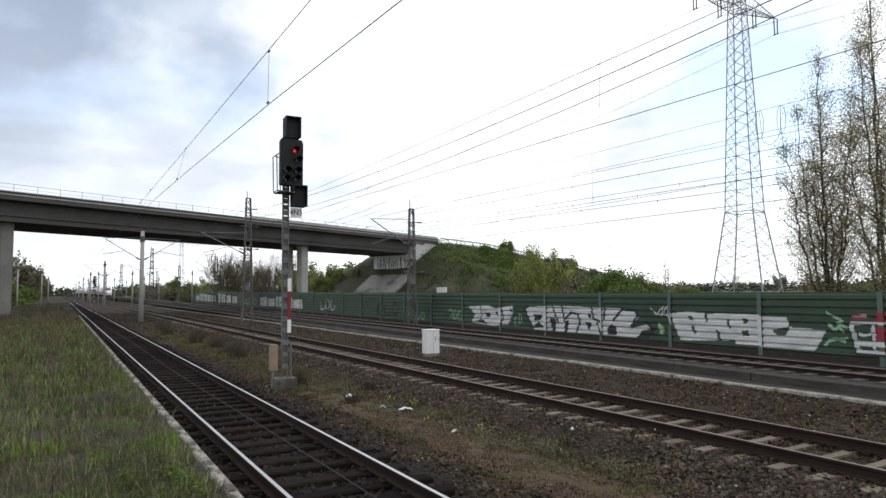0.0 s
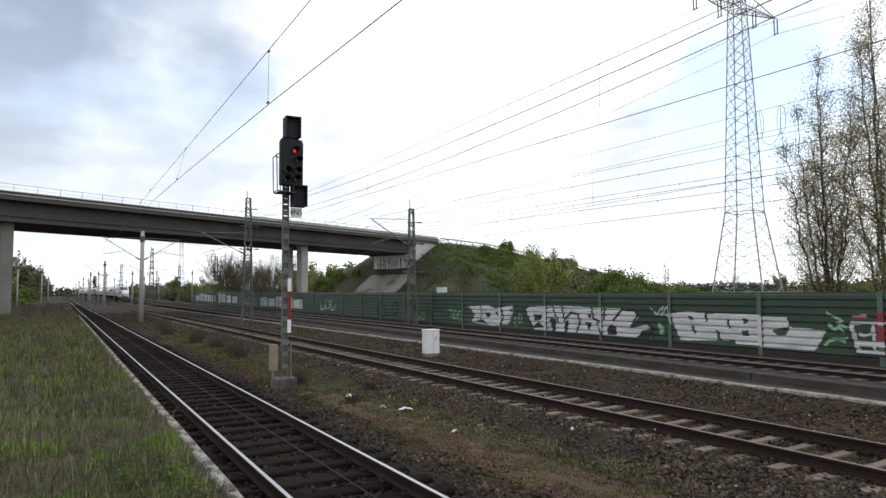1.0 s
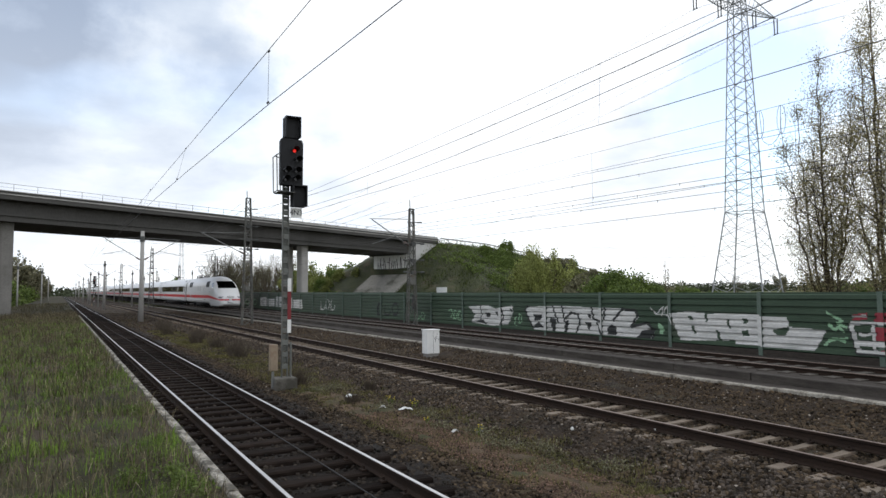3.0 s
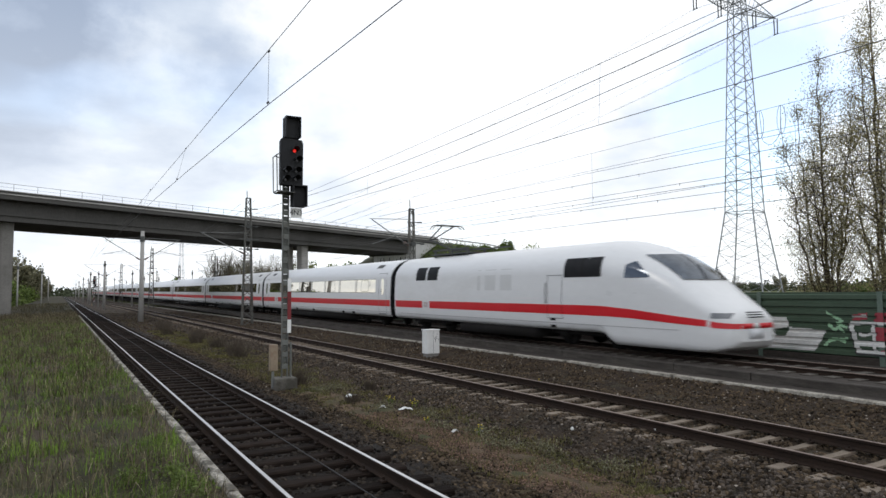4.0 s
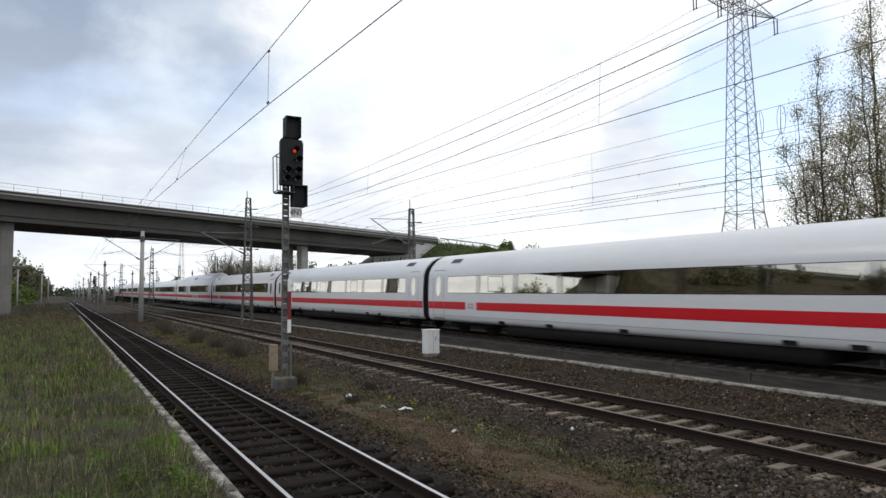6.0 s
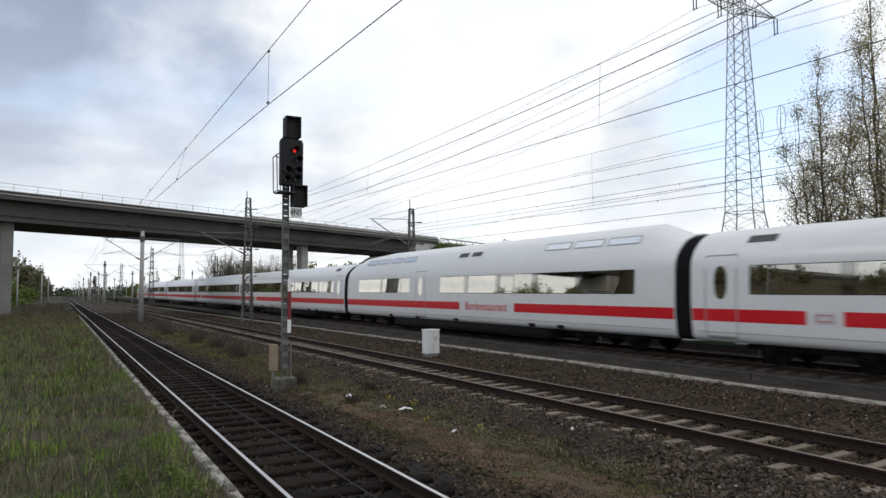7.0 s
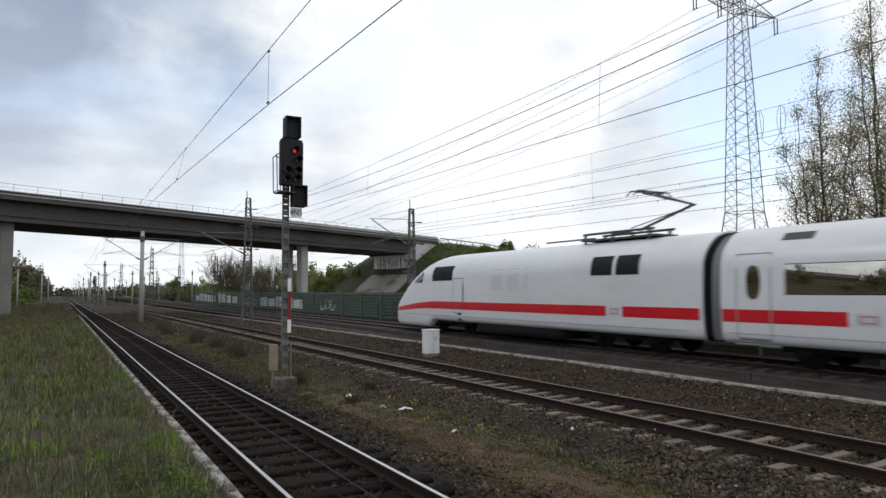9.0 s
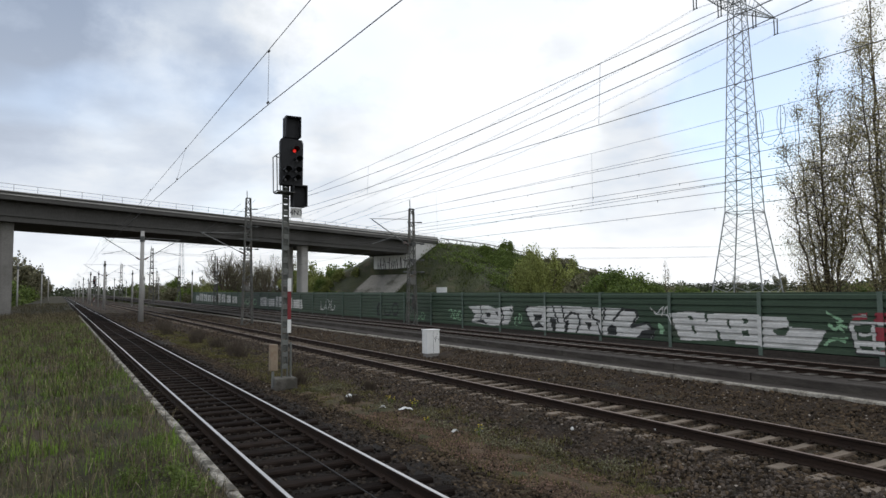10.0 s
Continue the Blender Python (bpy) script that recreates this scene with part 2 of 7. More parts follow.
M_WHITE = mat("white_enamel", (0.78, 0.78, 0.76), (0.68, 0.68, 0.66), 0.45, scale=3, fine=30, bump=0.05, stain=(0.55, 0.54, 0.5), stain_at=0.66)
M_RED = mat("red_enamel", (0.20, 0.014, 0.018), (0.15, 0.011, 0.014), 0.5, scale=3, fine=30, bump=0.05)
M_TAN = mat("tan_cabinet_paint", (0.30, 0.235, 0.165), (0.20, 0.15, 0.10), 0.7, scale=4, fine=40, bump=0.15, stain=(0.2, 0.11, 0.07))
M_TRAIN = mat("train_white_lacquer", (0.70, 0.70, 0.70), (0.655, 0.655, 0.655), 0.32, scale=0.5, fine=6, bump=0.0, stretch=(1, 0.3, 1), stain=(0.58, 0.575, 0.56), stain_at=0.66)
M_TRAIN_ROOF = mat("train_roof_grey", (0.60, 0.605, 0.62), (0.53, 0.535, 0.55), 0.4, scale=0.5, fine=6, bump=0.0, stretch=(1, 0.3, 1))
M_TRAIN_RED = mat("train_red_stripe", (0.60, 0.012, 0.02), (0.54, 0.01, 0.018), 0.35, scale=0.6, fine=8, bump=0.0)
M_TRAIN_LINE = mat("train_panel_joint", (0.33, 0.33, 0.33), (0.27, 0.27, 0.27), 0.5, scale=2, fine=20, bump=0)
M_TRAIN_GREY = mat("pale_grey_marking", (0.58, 0.58, 0.575), (0.55, 0.55, 0.545), 0.4, scale=2, fine=20, bump=0)
M_EMBLEM = mat("faded_red_marking", (0.50, 0.20, 0.20), (0.44, 0.17, 0.17), 0.4, scale=2, fine=20, bump=0)
GLASS_IOR = 1.6
M_GLASS = mat("tinted_train_glass", (0.70, 0.66, 0.57), (0.65, 0.61, 0.525), 0.02, metal=1.0, scale=0.4, fine=3, bump=0.0, spec=0.5, bump_dist=0.02)
M_ROOF_GLASS = mat("bright_roof_glass", (0.86, 0.86, 0.85), (0.80, 0.80, 0.79), 0.03, metal=1.0, scale=0.4, fine=3, bump=0.0)
M_GLASS_DARK = mat("dark_pillar_glass", (0.46, 0.44, 0.39), (0.42, 0.40, 0.355), 0.04, metal=1.0, scale=0.4, fine=3, bump=0.0)
M_GLASS.node_tree.nodes["Principled BSDF"].inputs["IOR"].default_value = GLASS_IOR
M_WINDSCREEN = mat("dark_windscreen_glass", (0.14, 0.155, 0.175), (0.09, 0.10, 0.115), 0.06, metal=1.0, scale=0.8, fine=5, bump=0.0)
M_RUBBER = mat("black_rubber", (0.013, 0.013, 0.014), (0.008, 0.008, 0.009), 0.95, scale=3, fine=30, bump=0.2, spec=0.04)
M_LOUVRE = mat("black_louvre", (0.010, 0.010, 0.011), (0.016, 0.016, 0.017), 0.5, scale=2, fine=24, bump=0.1, spec=0.12)
M_LAMP_GLASS = mat("pale_headlight_glass", (0.20, 0.205, 0.215), (0.13, 0.135, 0.145), 0.12, scale=4, fine=20, bump=0)
M_UNDER = mat("sooty_underframe", (0.020, 0.018, 0.017), (0.010, 0.0095, 0.009), 0.8, scale=2, fine=20, bump=0.3, spec=0.15)
M_BARK = mat("bark", (0.105, 0.085, 0.065), (0.05, 0.04, 0.03), 0.95, scale=6, fine=40, bump=0.8, stretch=(1, 1, 0.3), spec=0.15)
M_LEAF_OLIVE = mat("young_olive_leaf", (0.38, 0.34, 0.175), (0.25, 0.22, 0.115), 0.7, scale=0.8, fine=9, bump=0, per_piece=-0.5, leaf=0.5, spec=0.2)
M_LEAF_GREEN = mat("fresh_green_leaf", (0.17, 0.225, 0.055), (0.085, 0.125, 0.033), 0.7, scale=0.4, fine=5, bump=0, per_piece=-0.5, leaf=0.3, spec=0.2)
M_LEAF_LIGHT = mat("yellow_green_leaf", (0.30, 0.325, 0.10), (0.18, 0.20, 0.065), 0.7, scale=0.4, fine=5, bump=0, per_piece=-0.5, leaf=0.35, spec=0.2)
# brown-green leaf, its colour lightened to give far trees their haze
M_LEAF_DARK = mat("haze_lightened_dull_leaf", (0.20, 0.19, 0.115), (0.13, 0.125, 0.078), 0.8, scale=0.4, fine=5, bump=0, per_piece=-0.5, leaf=0.2, spec=0.2)
M_GRASS = mat("grass_blade", (0.140, 0.200, 0.036), (0.048, 0.072, 0.015), 0.75, scale=1.1, fine=8, bump=0, per_piece=-0.85, leaf=0.3, spec=0.2)
M_STRAW = mat("dry_straw", (0.17, 0.14, 0.082), (0.06, 0.05, 0.03), 0.85, scale=1.1, fine=8, bump=0, per_piece=-0.85, leaf=0.2, spec=0.2)
M_PALE_STRAW = mat("bleached_straw", (0.42, 0.36, 0.25), (0.22, 0.18, 0.12), 0.85, scale=1.1, fine=8, bump=0, per_piece=-0.6, leaf=0.2, spec=0.2)
M_TUFT = mat("fresh_grass_blade", (0.19, 0.29, 0.045), (0.08, 0.14, 0.022), 0.75, scale=1.1, fine=8, bump=0, per_piece=-0.5, leaf=0.3, spec=0.2)
M_FAR_WOOD = mat("far_wood_foliage", (0.085, 0.098, 0.06), (0.05, 0.06, 0.038), 0.9, scale=0.02, fine=0.3, bump=0, per_piece=-0.5, spec=0.1)
M_MOSS = mat("yellow_green_low_grass", (0.17, 0.15, 0.055), (0.08, 0.085, 0.035), 0.9, scale=0.6, fine=8, bump=0, per_piece=-0.5, leaf=0.2, spec=0.15)
M_FLOWER = mat("yellow_flower", (0.75, 0.62, 0.02), (0.6, 0.45, 0.02), 0.7, bump=0)
M_PAPER = mat("crumpled_white_paper", (0.72, 0.72, 0.70), (0.5, 0.5, 0.48), 0.8, scale=20, fine=60, bump=0.5)
M_CERAMIC = mat("brown_insulator", (0.10, 0.05, 0.035), (0.08, 0.04, 0.03), 0.3, bump=0)
M_SIGNAL_RED = glow("lit_red_lens", (0.9, 0.03, 0.02), 0.8)
M_LENS = mat("dark_lens", (0.02, 0.02, 0.022), None, 0.15, bump=0)


# ---- mesh tools ----
class Shape:
    """Vertices and faces gathered for one mesh."""

    def __init__(self):
        self.v, self.f = [], []

    def add(self, verts, faces):
        n = len(self.v)
        self.v += [tuple(p) for p in verts]
        self.f += [tuple(i + n for i in q) for q in faces]
        return self

    def box(self, x0, x1, y0, y1, z0, z1, m=None):
        vs = [Vector((x, y, z)) for z in (z0, z1) for x, y in ((x0, y0), (x1, y0), (x1, y1), (x0, y1))]
        if m:
            vs = [m @ p for p in vs]
        return self.add(vs, [(3, 2, 1, 0), (4, 5, 6, 7), (0, 1, 5, 4), (1, 2, 6, 5), (2, 3, 7, 6), (3, 0, 4, 7)])

    def tube(self, a, b, r0, r1=None, n=8, cap=True):
        a, b = Vector(a), Vector(b)
        r1 = r0 if r1 is None else r1
        d = (b - a).normalized()
        u = d.orthogonal().normalized()
        w = d.cross(u)
        vs = [p + (u * math.cos(k) + w * math.sin(k)) * r for p, r in ((a, r0), (b, r1)) for k in (2 * math.pi * i / n for i in range(n))]
        fs = [(i, (i + 1) % n, n + (i + 1) % n, n + i) for i in range(n)]
        if cap:
            fs += [tuple(range(n))[::-1], tuple(range(n, 2 * n))]
        return self.add(vs, fs)

    def bar(self, a, b, w, t=None):
        """A square bar (or flat, w by t) from a to b."""
        a, b = Vector(a), Vector(b)
        t = t or w
        d = (b - a).normalized()
        u = d.cross(Vector((0, 0, 1)))
        u = u.normalized() if u.length > 1e-3 else Vector((1, 0, 0))
        k = d.cross(u)
        vs = [p + u * i * w / 2 + k * j * t / 2 for p in (a, b) for i, j in ((-1, -1), (1, -1), (1, 1), (-1, 1))]
        return self.add(vs, [(3, 2, 1, 0), (4, 5, 6, 7), (0, 1, 5, 4), (1, 2, 6, 5), (2, 3, 7, 6), (3, 0, 4, 7)])

    def path(self, points, r, n=5):
        """A round rod through all the points, in one piece."""
        ps = [Vector(p) for p in points]
        rows = []
        for i, p in enumerate(ps):
            d = (ps[min(i + 1, len(ps) - 1)] - ps[max(i - 1, 0)]).normalized()
            u = d.cross(Vector((0.13, 0.2, 0.97))).normalized()
            w = d.cross(u)
            rows.append([p + (u * math.cos(k) + w * math.sin(k)) * r for k in (2 * math.pi * j / n for j in range(n))])
        vs = [q for row in rows for q in row]
        return self.add(vs, [(i * n + j, i * n + (j + 1) % n, (i + 1) * n + (j + 1) % n, (i + 1) * n + j) for i in range(len(ps) - 1) for j in range(n)])

    def prism(self, outline, y0, y1, closed=True, cuts=1):
        """An outline in (x, z) carried along y."""
        n = len(outline)
        vs = [(x, y0 + (y1 - y0) * k / cuts, z) for k in range(cuts + 1) for x, z in outline]
        m = n if closed else n - 1
        fs = [(k * n + i, k * n + (i + 1) % n, (k + 1) * n + (i + 1) % n, (k + 1) * n + i) for k in range(cuts) for i in range(m)]
        if closed:
            fs += [tuple(range(n))[::-1], tuple(range(cuts * n, cuts * n + n))]
        return self.add(vs, fs)

    def grid(self, rows):
        n = len(rows[0])
        vs = [p for r in rows for p in r]
        fs = [(j * n + i, j * n + i + 1, (j + 1) * n + i + 1, (j + 1) * n + i) for j in range(len(rows) - 1) for i in range(n - 1)]
        return self.add(vs, fs)

    def mesh(self, name, material, smooth=False):
        me = bpy.data.meshes.new(name)
        me.from_pydata(self.v, [], self.f)
        if smooth:
            me.polygons.foreach_set("use_smooth", [True] * len(me.polygons))
        if material:
            me.materials.append(material)
        me.update()
        return me


def part(name, shape, material, parent=None, label="", smooth=False, bevel=0.0, at=None):
    """One mesh object, under a thing or a part."""
    me = shape if isinstance(shape, bpy.types.Mesh) else shape.mesh(name, material, smooth)
    ob = new(name, me)
    if parent:
        ob.parent = parent
    if at is not None:
        ob.matrix_basis = at
    if bevel:
        b = ob.modifiers.new("bevel", "BEVEL")
        b.width, b.segments, b.limit_method = bevel, 2, "ANGLE"
    return tagged(ob, label)


def thing(name, label, category, group="", kind="", at=None):
    ob = new(name)
    if at is not None:
        ob.matrix_basis = at
    return tagged(ob, label, category, group, kind)


def stuff_mesh(name, verts, faces, material):
    """A large joined mesh from arrays; all faces have the same number of corners."""
    verts, faces = np.asarray(verts, np.float32), np.asarray(faces, np.int32)
    me = bpy.data.meshes.new(name)
    k = faces.shape[1]
    me.vertices.add(len(verts))
    me.vertices.foreach_set("co", verts.ravel())
    me.loops.add(faces.size)
    me.loops.foreach_set("vertex_index", faces.ravel())
    me.polygons.add(len(faces))
    me.polygons.foreach_set("loop_start", np.arange(len(faces), dtype=np.int32) * k)
    me.polygons.foreach_set("loop_total", np.full(len(faces), k, np.int32))
    me.materials.append(material)
    me.update(calc_edges=True)
    me.validate()
    return me


# ---- ground ----
RNG = np.random.default_rng(7)
X1, X2, X3, Z2, Z3 = 3.06, 9.81, 17.59, 0.02, 0.26


def steps(y0, y1, near, grow):
    out, y, d = [y0], y0, near
    while y < y1:
        y += d
        d *= grow
        out.append(min(y, y1))
    return out


def sheet(name, profile, nx, ys, material, rough, label, category, scale=0.8):
    """A strip of ground: a cross profile [(x, z), ...] carried along y, with an uneven surface."""
    px, pz = zip(*profile)
    xs = np.array(sorted(set(np.linspace(px[0], px[-1], nx)) | set(px)))
    zs = np.interp(xs, px, pz)
    rows = []
    for y in ys:
        rows.append([(x, y, z + rough * noise.noise(Vector((x * scale, y * scale, 3.3))) + rough * 0.4 * noise.noise(Vector((x * 5, y * 5, 1.3)))) for x, z in zip(xs, zs)])
    return tagged(part(name, Shape().grid(rows), material, smooth=True), label, category, kind="structure")


far = Shape()
far.box(-4500, 4500, -4500, 4500, -2.0, -0.62)
tagged(part("ground", far, M_SOIL), "flat green-brown field reaching the horizon", "ground", kind="structure")
YS = steps(-6, 900, 0.22, 1.014)
sheet("ground_verge", [(-30, -0.6), (-9, -0.2), (-6, 0.36), (-2, 0.5), (0.6, 0.53), (1.29, 0.57)], 100, YS, M_TURF, 0.09, "rough grassy verge of an old platform", "verge")
sheet("ground_ballast_near", [(1.26, -0.42), (1.9, -0.235), (3.06, -0.235), (4.3, -0.235), (4.9, -0.30)], 26, YS, M_BALLAST_DARK, 0.035, "sooty dark ballast under the old track", "ballast", 2)
sheet("ground_ballast_middle", [(4.9, -0.30), (5.6, -0.27), (7.4, -0.34), (8.3, -0.185), (8.8, -0.172), (9.15, -0.225), (10.45, -0.225), (10.8, -0.172), (11.3, -0.19), (12.6, -0.31), (13.6, -0.26), (14.53, -0.08)], 60, YS, M_BALLAST, 0.05, "rust-brown ballast between the tracks", "ballast", 2)
sheet("ground_path", [(4.9, -0.36), (5.25, -0.29), (5.6, -0.25), (6.1, -0.265), (6.7, -0.31), (7.1, -0.36)], 30, steps(2, 19, 0.10, 1.012), M_SAND, 0.06, "trodden sandy strip between the tracks", "path", 2.6)
LEAN3, RISE3 = 0.0075, 0.0045  # the fast track draws slowly nearer to the others and climbs
CLIMB = Matrix.Translation((0, 15, 0)) @ Matrix.Rotation(math.atan(RISE3), 4, "X") @ Matrix.Translation((0, -15, 0))
slab = sheet("ground_slab", [(14.76, -0.07), (15.5, -0.06), (15.69, -0.06), (15.97, -0.05), (16.0, 0.12), (16.5, 0.125), (18.7, 0.13), (19.2, 0.13), (19.24, 0.02), (20.6, -0.02), (21.4, -0.02)], 34, steps(-6, 900, 0.5, 1.02), M_SLAB, 0.012, "dark stained concrete bed of the fast track", "track bed", 1)
slab.matrix_world = CLIMB
sheet("ground_bank", [(21.75, -0.05), (24, -0.3), (30, -0.55), (60, -0.62)], 30, steps(-6, 900, 1, 1.03), M_TURF, 0.12, "grassy strip behind the noise barrier", "verge")


def run_of(name, label, category, x0, x1, z0, z1, y0, y1, length, material, jitter=0.0, bevel=0.0, maxn=300):
    """A run of equal stones laid end to end along y; each stone is a piece."""
    root = thing(name, label, category, kind="structure")
    me = None
    n = int((y1 - y0) / length)
    rnd = random.Random(name)
    s = Shape()
    b = 0.02
    s.prism([(x0, z0), (x1, z0), (x1, z1 - b), (x1 - b, z1), (x0 + b, z1), (x0, z1 - b)], 0.006, length - 0.006)
    me = s.mesh("kerb_stone", material)
    for i in range(min(n, maxn)):
        part("kerb_stone", me, None, root, at=pose(rnd.uniform(-jitter, jitter), y0 + i * length, rnd.uniform(-jitter, jitter), rnd.uniform(-20, 20) * jitter, 0, rnd.uniform(-25, 25) * jitter))
    if n > maxn:
        t = Shape().prism([(x0, z0), (x1, z0), (x1, z1), (x0, z1)], y0 + maxn * length, y1)
        tagged(part("kerb_run", t, material, root), kind="stuff")
    return root


run_of("platform_edge", "broken pale concrete edge of the overgrown platform", "platform edge", 1.295, 1.405, -0.5, 0.595, -6.0, 62.0, 1.0, M_KERB, 0.006)
run_of("kerb", "pale concrete kerb beside the fast track", "kerb", 14.56, 14.76, -0.5, -0.01, -4.0, 500.0, 1.5, M_KERB_DIRTY, 0.014)
edge = run_of("slab_edge", "grey concrete edge blocks of the fast track bed", "slab edge", 15.70, 15.97, -0.4, 0.15, -4.0, 300.0, 2.5, M_SLAB_EDGE, 0.004)
edge.matrix_world = CLIMB


# ---- tracks ----
def rail_shapes(y0, y1, bright=True):
    """Foot, web and head of a rail about x = 0, its head's top at z = 0; the running surface apart."""
    half = [(0.0625, -0.16), (0.0625, -0.148), (0.012, -0.126), (0.009, -0.05), (0.034, -0.038), (0.036, -0.008), (0.028, -0.001)]
    body = Shape().prism([(-x, z) for x, z in half][::-1] + half, y0, y1)
    top = Shape().prism([(-0.027, -0.0055), (0.027, -0.0055), (0.027, -0.0025), (0.020, 0.003), (-0.020, 0.003), (-0.027, -0.0025)] if bright else [(-0.029, -0.0015), (0.029, -0.0015), (0.022, 0.003), (-0.022, 0.003)], y0, y1)
    return body, top


def wooden_sleeper():
    s = Shape().prism([(-0.13, -0.16), (0.13, -0.16), (0.13, -0.02), (0.10, 0.0), (-0.10, 0.0), (-0.13, -0.02)], -1.3, 1.3)
    s.v = [(y, x, z) for x, y, z in s.v]
    return s.mesh("sleeper", M_SLEEPER_WOOD)


def concrete_sleeper():
    s = Shape()
    rows = []
    for x, w, h in ((-1.3, 0.118, 0.0), (-1.0, 0.118, 0.0), (-0.45, 0.092, -0.03), (0.45, 0.092, -0.03), (1.0, 0.118, 0.0), (1.3, 0.118, 0.0)):
        rows.append([(x, -w, -0.22), (x, -w * 0.8, h), (x, w * 0.8, h), (x, w, -0.22)])
    s.grid(rows)
    s.add([rows[0][i] for i in range(4)], [(0, 1, 2, 3)]).add([rows[-1][i] for i in range(4)], [(3, 2, 1, 0)])
    return s.mesh("sleeper", M_SLEEPER_CONC)


def clips(xs, ys, z):
    s = Shape()
    for y in ys:
        for x in xs:
            for side in (-1, 1):
                s.box(x + side * 0.075, x + side * 0.15, y - 0.055, y + 0.055, z, z + 0.025)
                s.tube((x + side * 0.10, y, z), (x + side * 0.10, y, z + 0.065), 0.017, n=6)
    return s


def railway_track(label, x, z, sleeper, pitch, top, y0, y1, start, n, drop):
    track = thing("railway_track", label, "railway track", kind="structure")
    for dx in (-0.7525, 0.7525):
        body, head = rail_shapes(y0, y1)
        r = part("rail", body, M_RAIL_RUST, track, at=pose(x + dx, 0, z))
        part("rail_head", head, top, r)
    rnd = random.Random(label)
    for i in range(n):
        part("sleeper", sleeper, None, track, at=pose(x + rnd.uniform(-0.03, 0.03), start + i * pitch + rnd.uniform(-0.02, 0.02), z - drop + rnd.uniform(-0.012, 0.012), 0, 0, rnd.uniform(-0.8, 0.8)))
    tagged(part("fastening", clips((x - 0.7525, x + 0.7525), [start + i * pitch for i in range(70)], z - drop + 0.002), M_RAIL_RUST, track), kind="stuff")
    return track


railway_track("old track with tarred wooden sleepers and shiny rails", X1, 0.0, wooden_sleeper(), 0.64, M_RAIL_TOP, -6, 900, 0.3 - 0.64 * 9, 290, 0.165)
railway_track("track with rusty rails on tan concrete sleepers", X2, Z2, concrete_sleeper(), 0.60, M_RAIL_DULL, -6, 900, 8.7095 - 0.6 * 24, 299, 0.17)
fast = thing("railway_track", "fast main track on a concrete bed", "railway track", kind="structure", at=CLIMB @ Matrix.Translation((X3, 15, 0)) @ Matrix.Rotation(math.atan(LEAN3), 4, "Z") @ Matrix.Translation((-X3, -15, 0)))
for dx in (-0.7525, 0.7525):
    body, head = rail_shapes(-6, 900, False)
    r = part("rail", body, M_RAIL_RUST, fast, at=pose(X3 + dx, 0, Z3))
    part("rail_head", head, M_RAIL_DULL, r)
low_block = Shape().box(-1.2, 1.2, -0.13, 0.13, -0.06, 0.0).mesh("sleeper", M_SLAB_EDGE)
for i in range(180):
    part("sleeper", low_block, None, fast, at=pose(X3, -5.0 + i * 0.6, Z3 - 0.105))

# old cable lying between the rails of the near track
cable = Shape()
pts = [(X1 + 0.25 + 0.05 * math.sin(y * 0.21) - 0.004 * y, y, -0.150) for y in np.arange(1.0, 60.0, 0.8)]
cable.path(pts, 0.008, 6)
tagged(part("cable", cable, M_CABLE), "thin dark cable lying on the wooden sleepers", "cable")

# ---- noise barrier ----
XB, ZB0, ZB1, RIB = 21.6, 0.18, 2.20, 0.2525


def rib_x(z):
    """How far the ribbed face stands out of the barrier's plane at height z."""
    k = ((z - ZB0) / RIB) % 1.0
    if k < 0.12:
        return 0.055 * k / 0.12
    if k < 0.62:
        return 0.055
    if k < 0.74:
        return 0.055 * (0.74 - k) / 0.12
    return 0.0


def barrier_panel():
    zs = [ZB0 + RIB * (i + k) for i in range(8) for k in (0.0, 0.12, 0.62, 0.74)] + [ZB1]
    face = [(-rib_x(z) - 0.02, z) for z in zs]
    return Shape().prism(face + [(0.06, ZB1), (0.06, ZB0)], 0.07, 3.96).mesh("panel", M_GREEN)


def barrier_post():
    s = Shape()
    s.box(-0.115, -0.10, -0.08, 0.08, -0.35, 2.215)
    s.box(0.09, 0.105, -0.08, 0.08, -0.35, 2.215)
    s.box(-0.10, 0.09, -0.006, 0.006, -0.35, 2.21)
    return s.mesh("post", M_GREEN_POST)


barrier = thing("noise_barrier", "green ribbed metal noise barrier with graffiti", "noise barrier", kind="structure")
panel, post = barrier_panel(), barrier_post()
PLINTH = Shape().box(-0.09, 0.09, 0.06, 3.97, -0.5, ZB0 - 0.004).mesh("plinth", M_SLAB)
BAY0, BAYS = 10.62 - 4.0 * 4, 34
for i in range(BAYS + 1):
    y = BAY0 + 4.0 * i
    z = 0.0035 * max(0, y - 20)
    part("post", post, None, barrier, at=pose(XB, y, z))
    if i < BAYS:
        part("panel", panel, None, barrier, at=pose(XB, y - 0.015, z))
        part("plinth", PLINTH, None, barrier, at=pose(XB, y - 0.015, z))


def inside(poly, y, z):
    hit = False
    for (y0, z0), (y1, z1) in zip(poly, poly[1:] + poly[:1]):
        if (z0 > z) != (z1 > z) and y < (y1 - y0) * (z - z0) / (z1 - z0) + y0:
            hit = not hit
    return hit


def stroke(pts, w):
    """A band of width w about a line of points, as quads (y, z)."""
    out = []
    for (ya, za), (yb, zb) in zip(pts, pts[1:]):
        d = math.hypot(yb - ya, zb - za) or 1
        ny, nz = -(zb - za) / d * w / 2, (yb - ya) / d * w / 2
        ey, ez = (yb - ya) / d * w * 0.3, (zb - za) / d * w * 0.3
        out.append([(ya + ny - ey, za + nz - ez), (yb + ny + ey, zb + nz + ez), (yb - ny + ey, zb - nz + ez), (ya - ny - ey, za - nz - ez)])
    return out


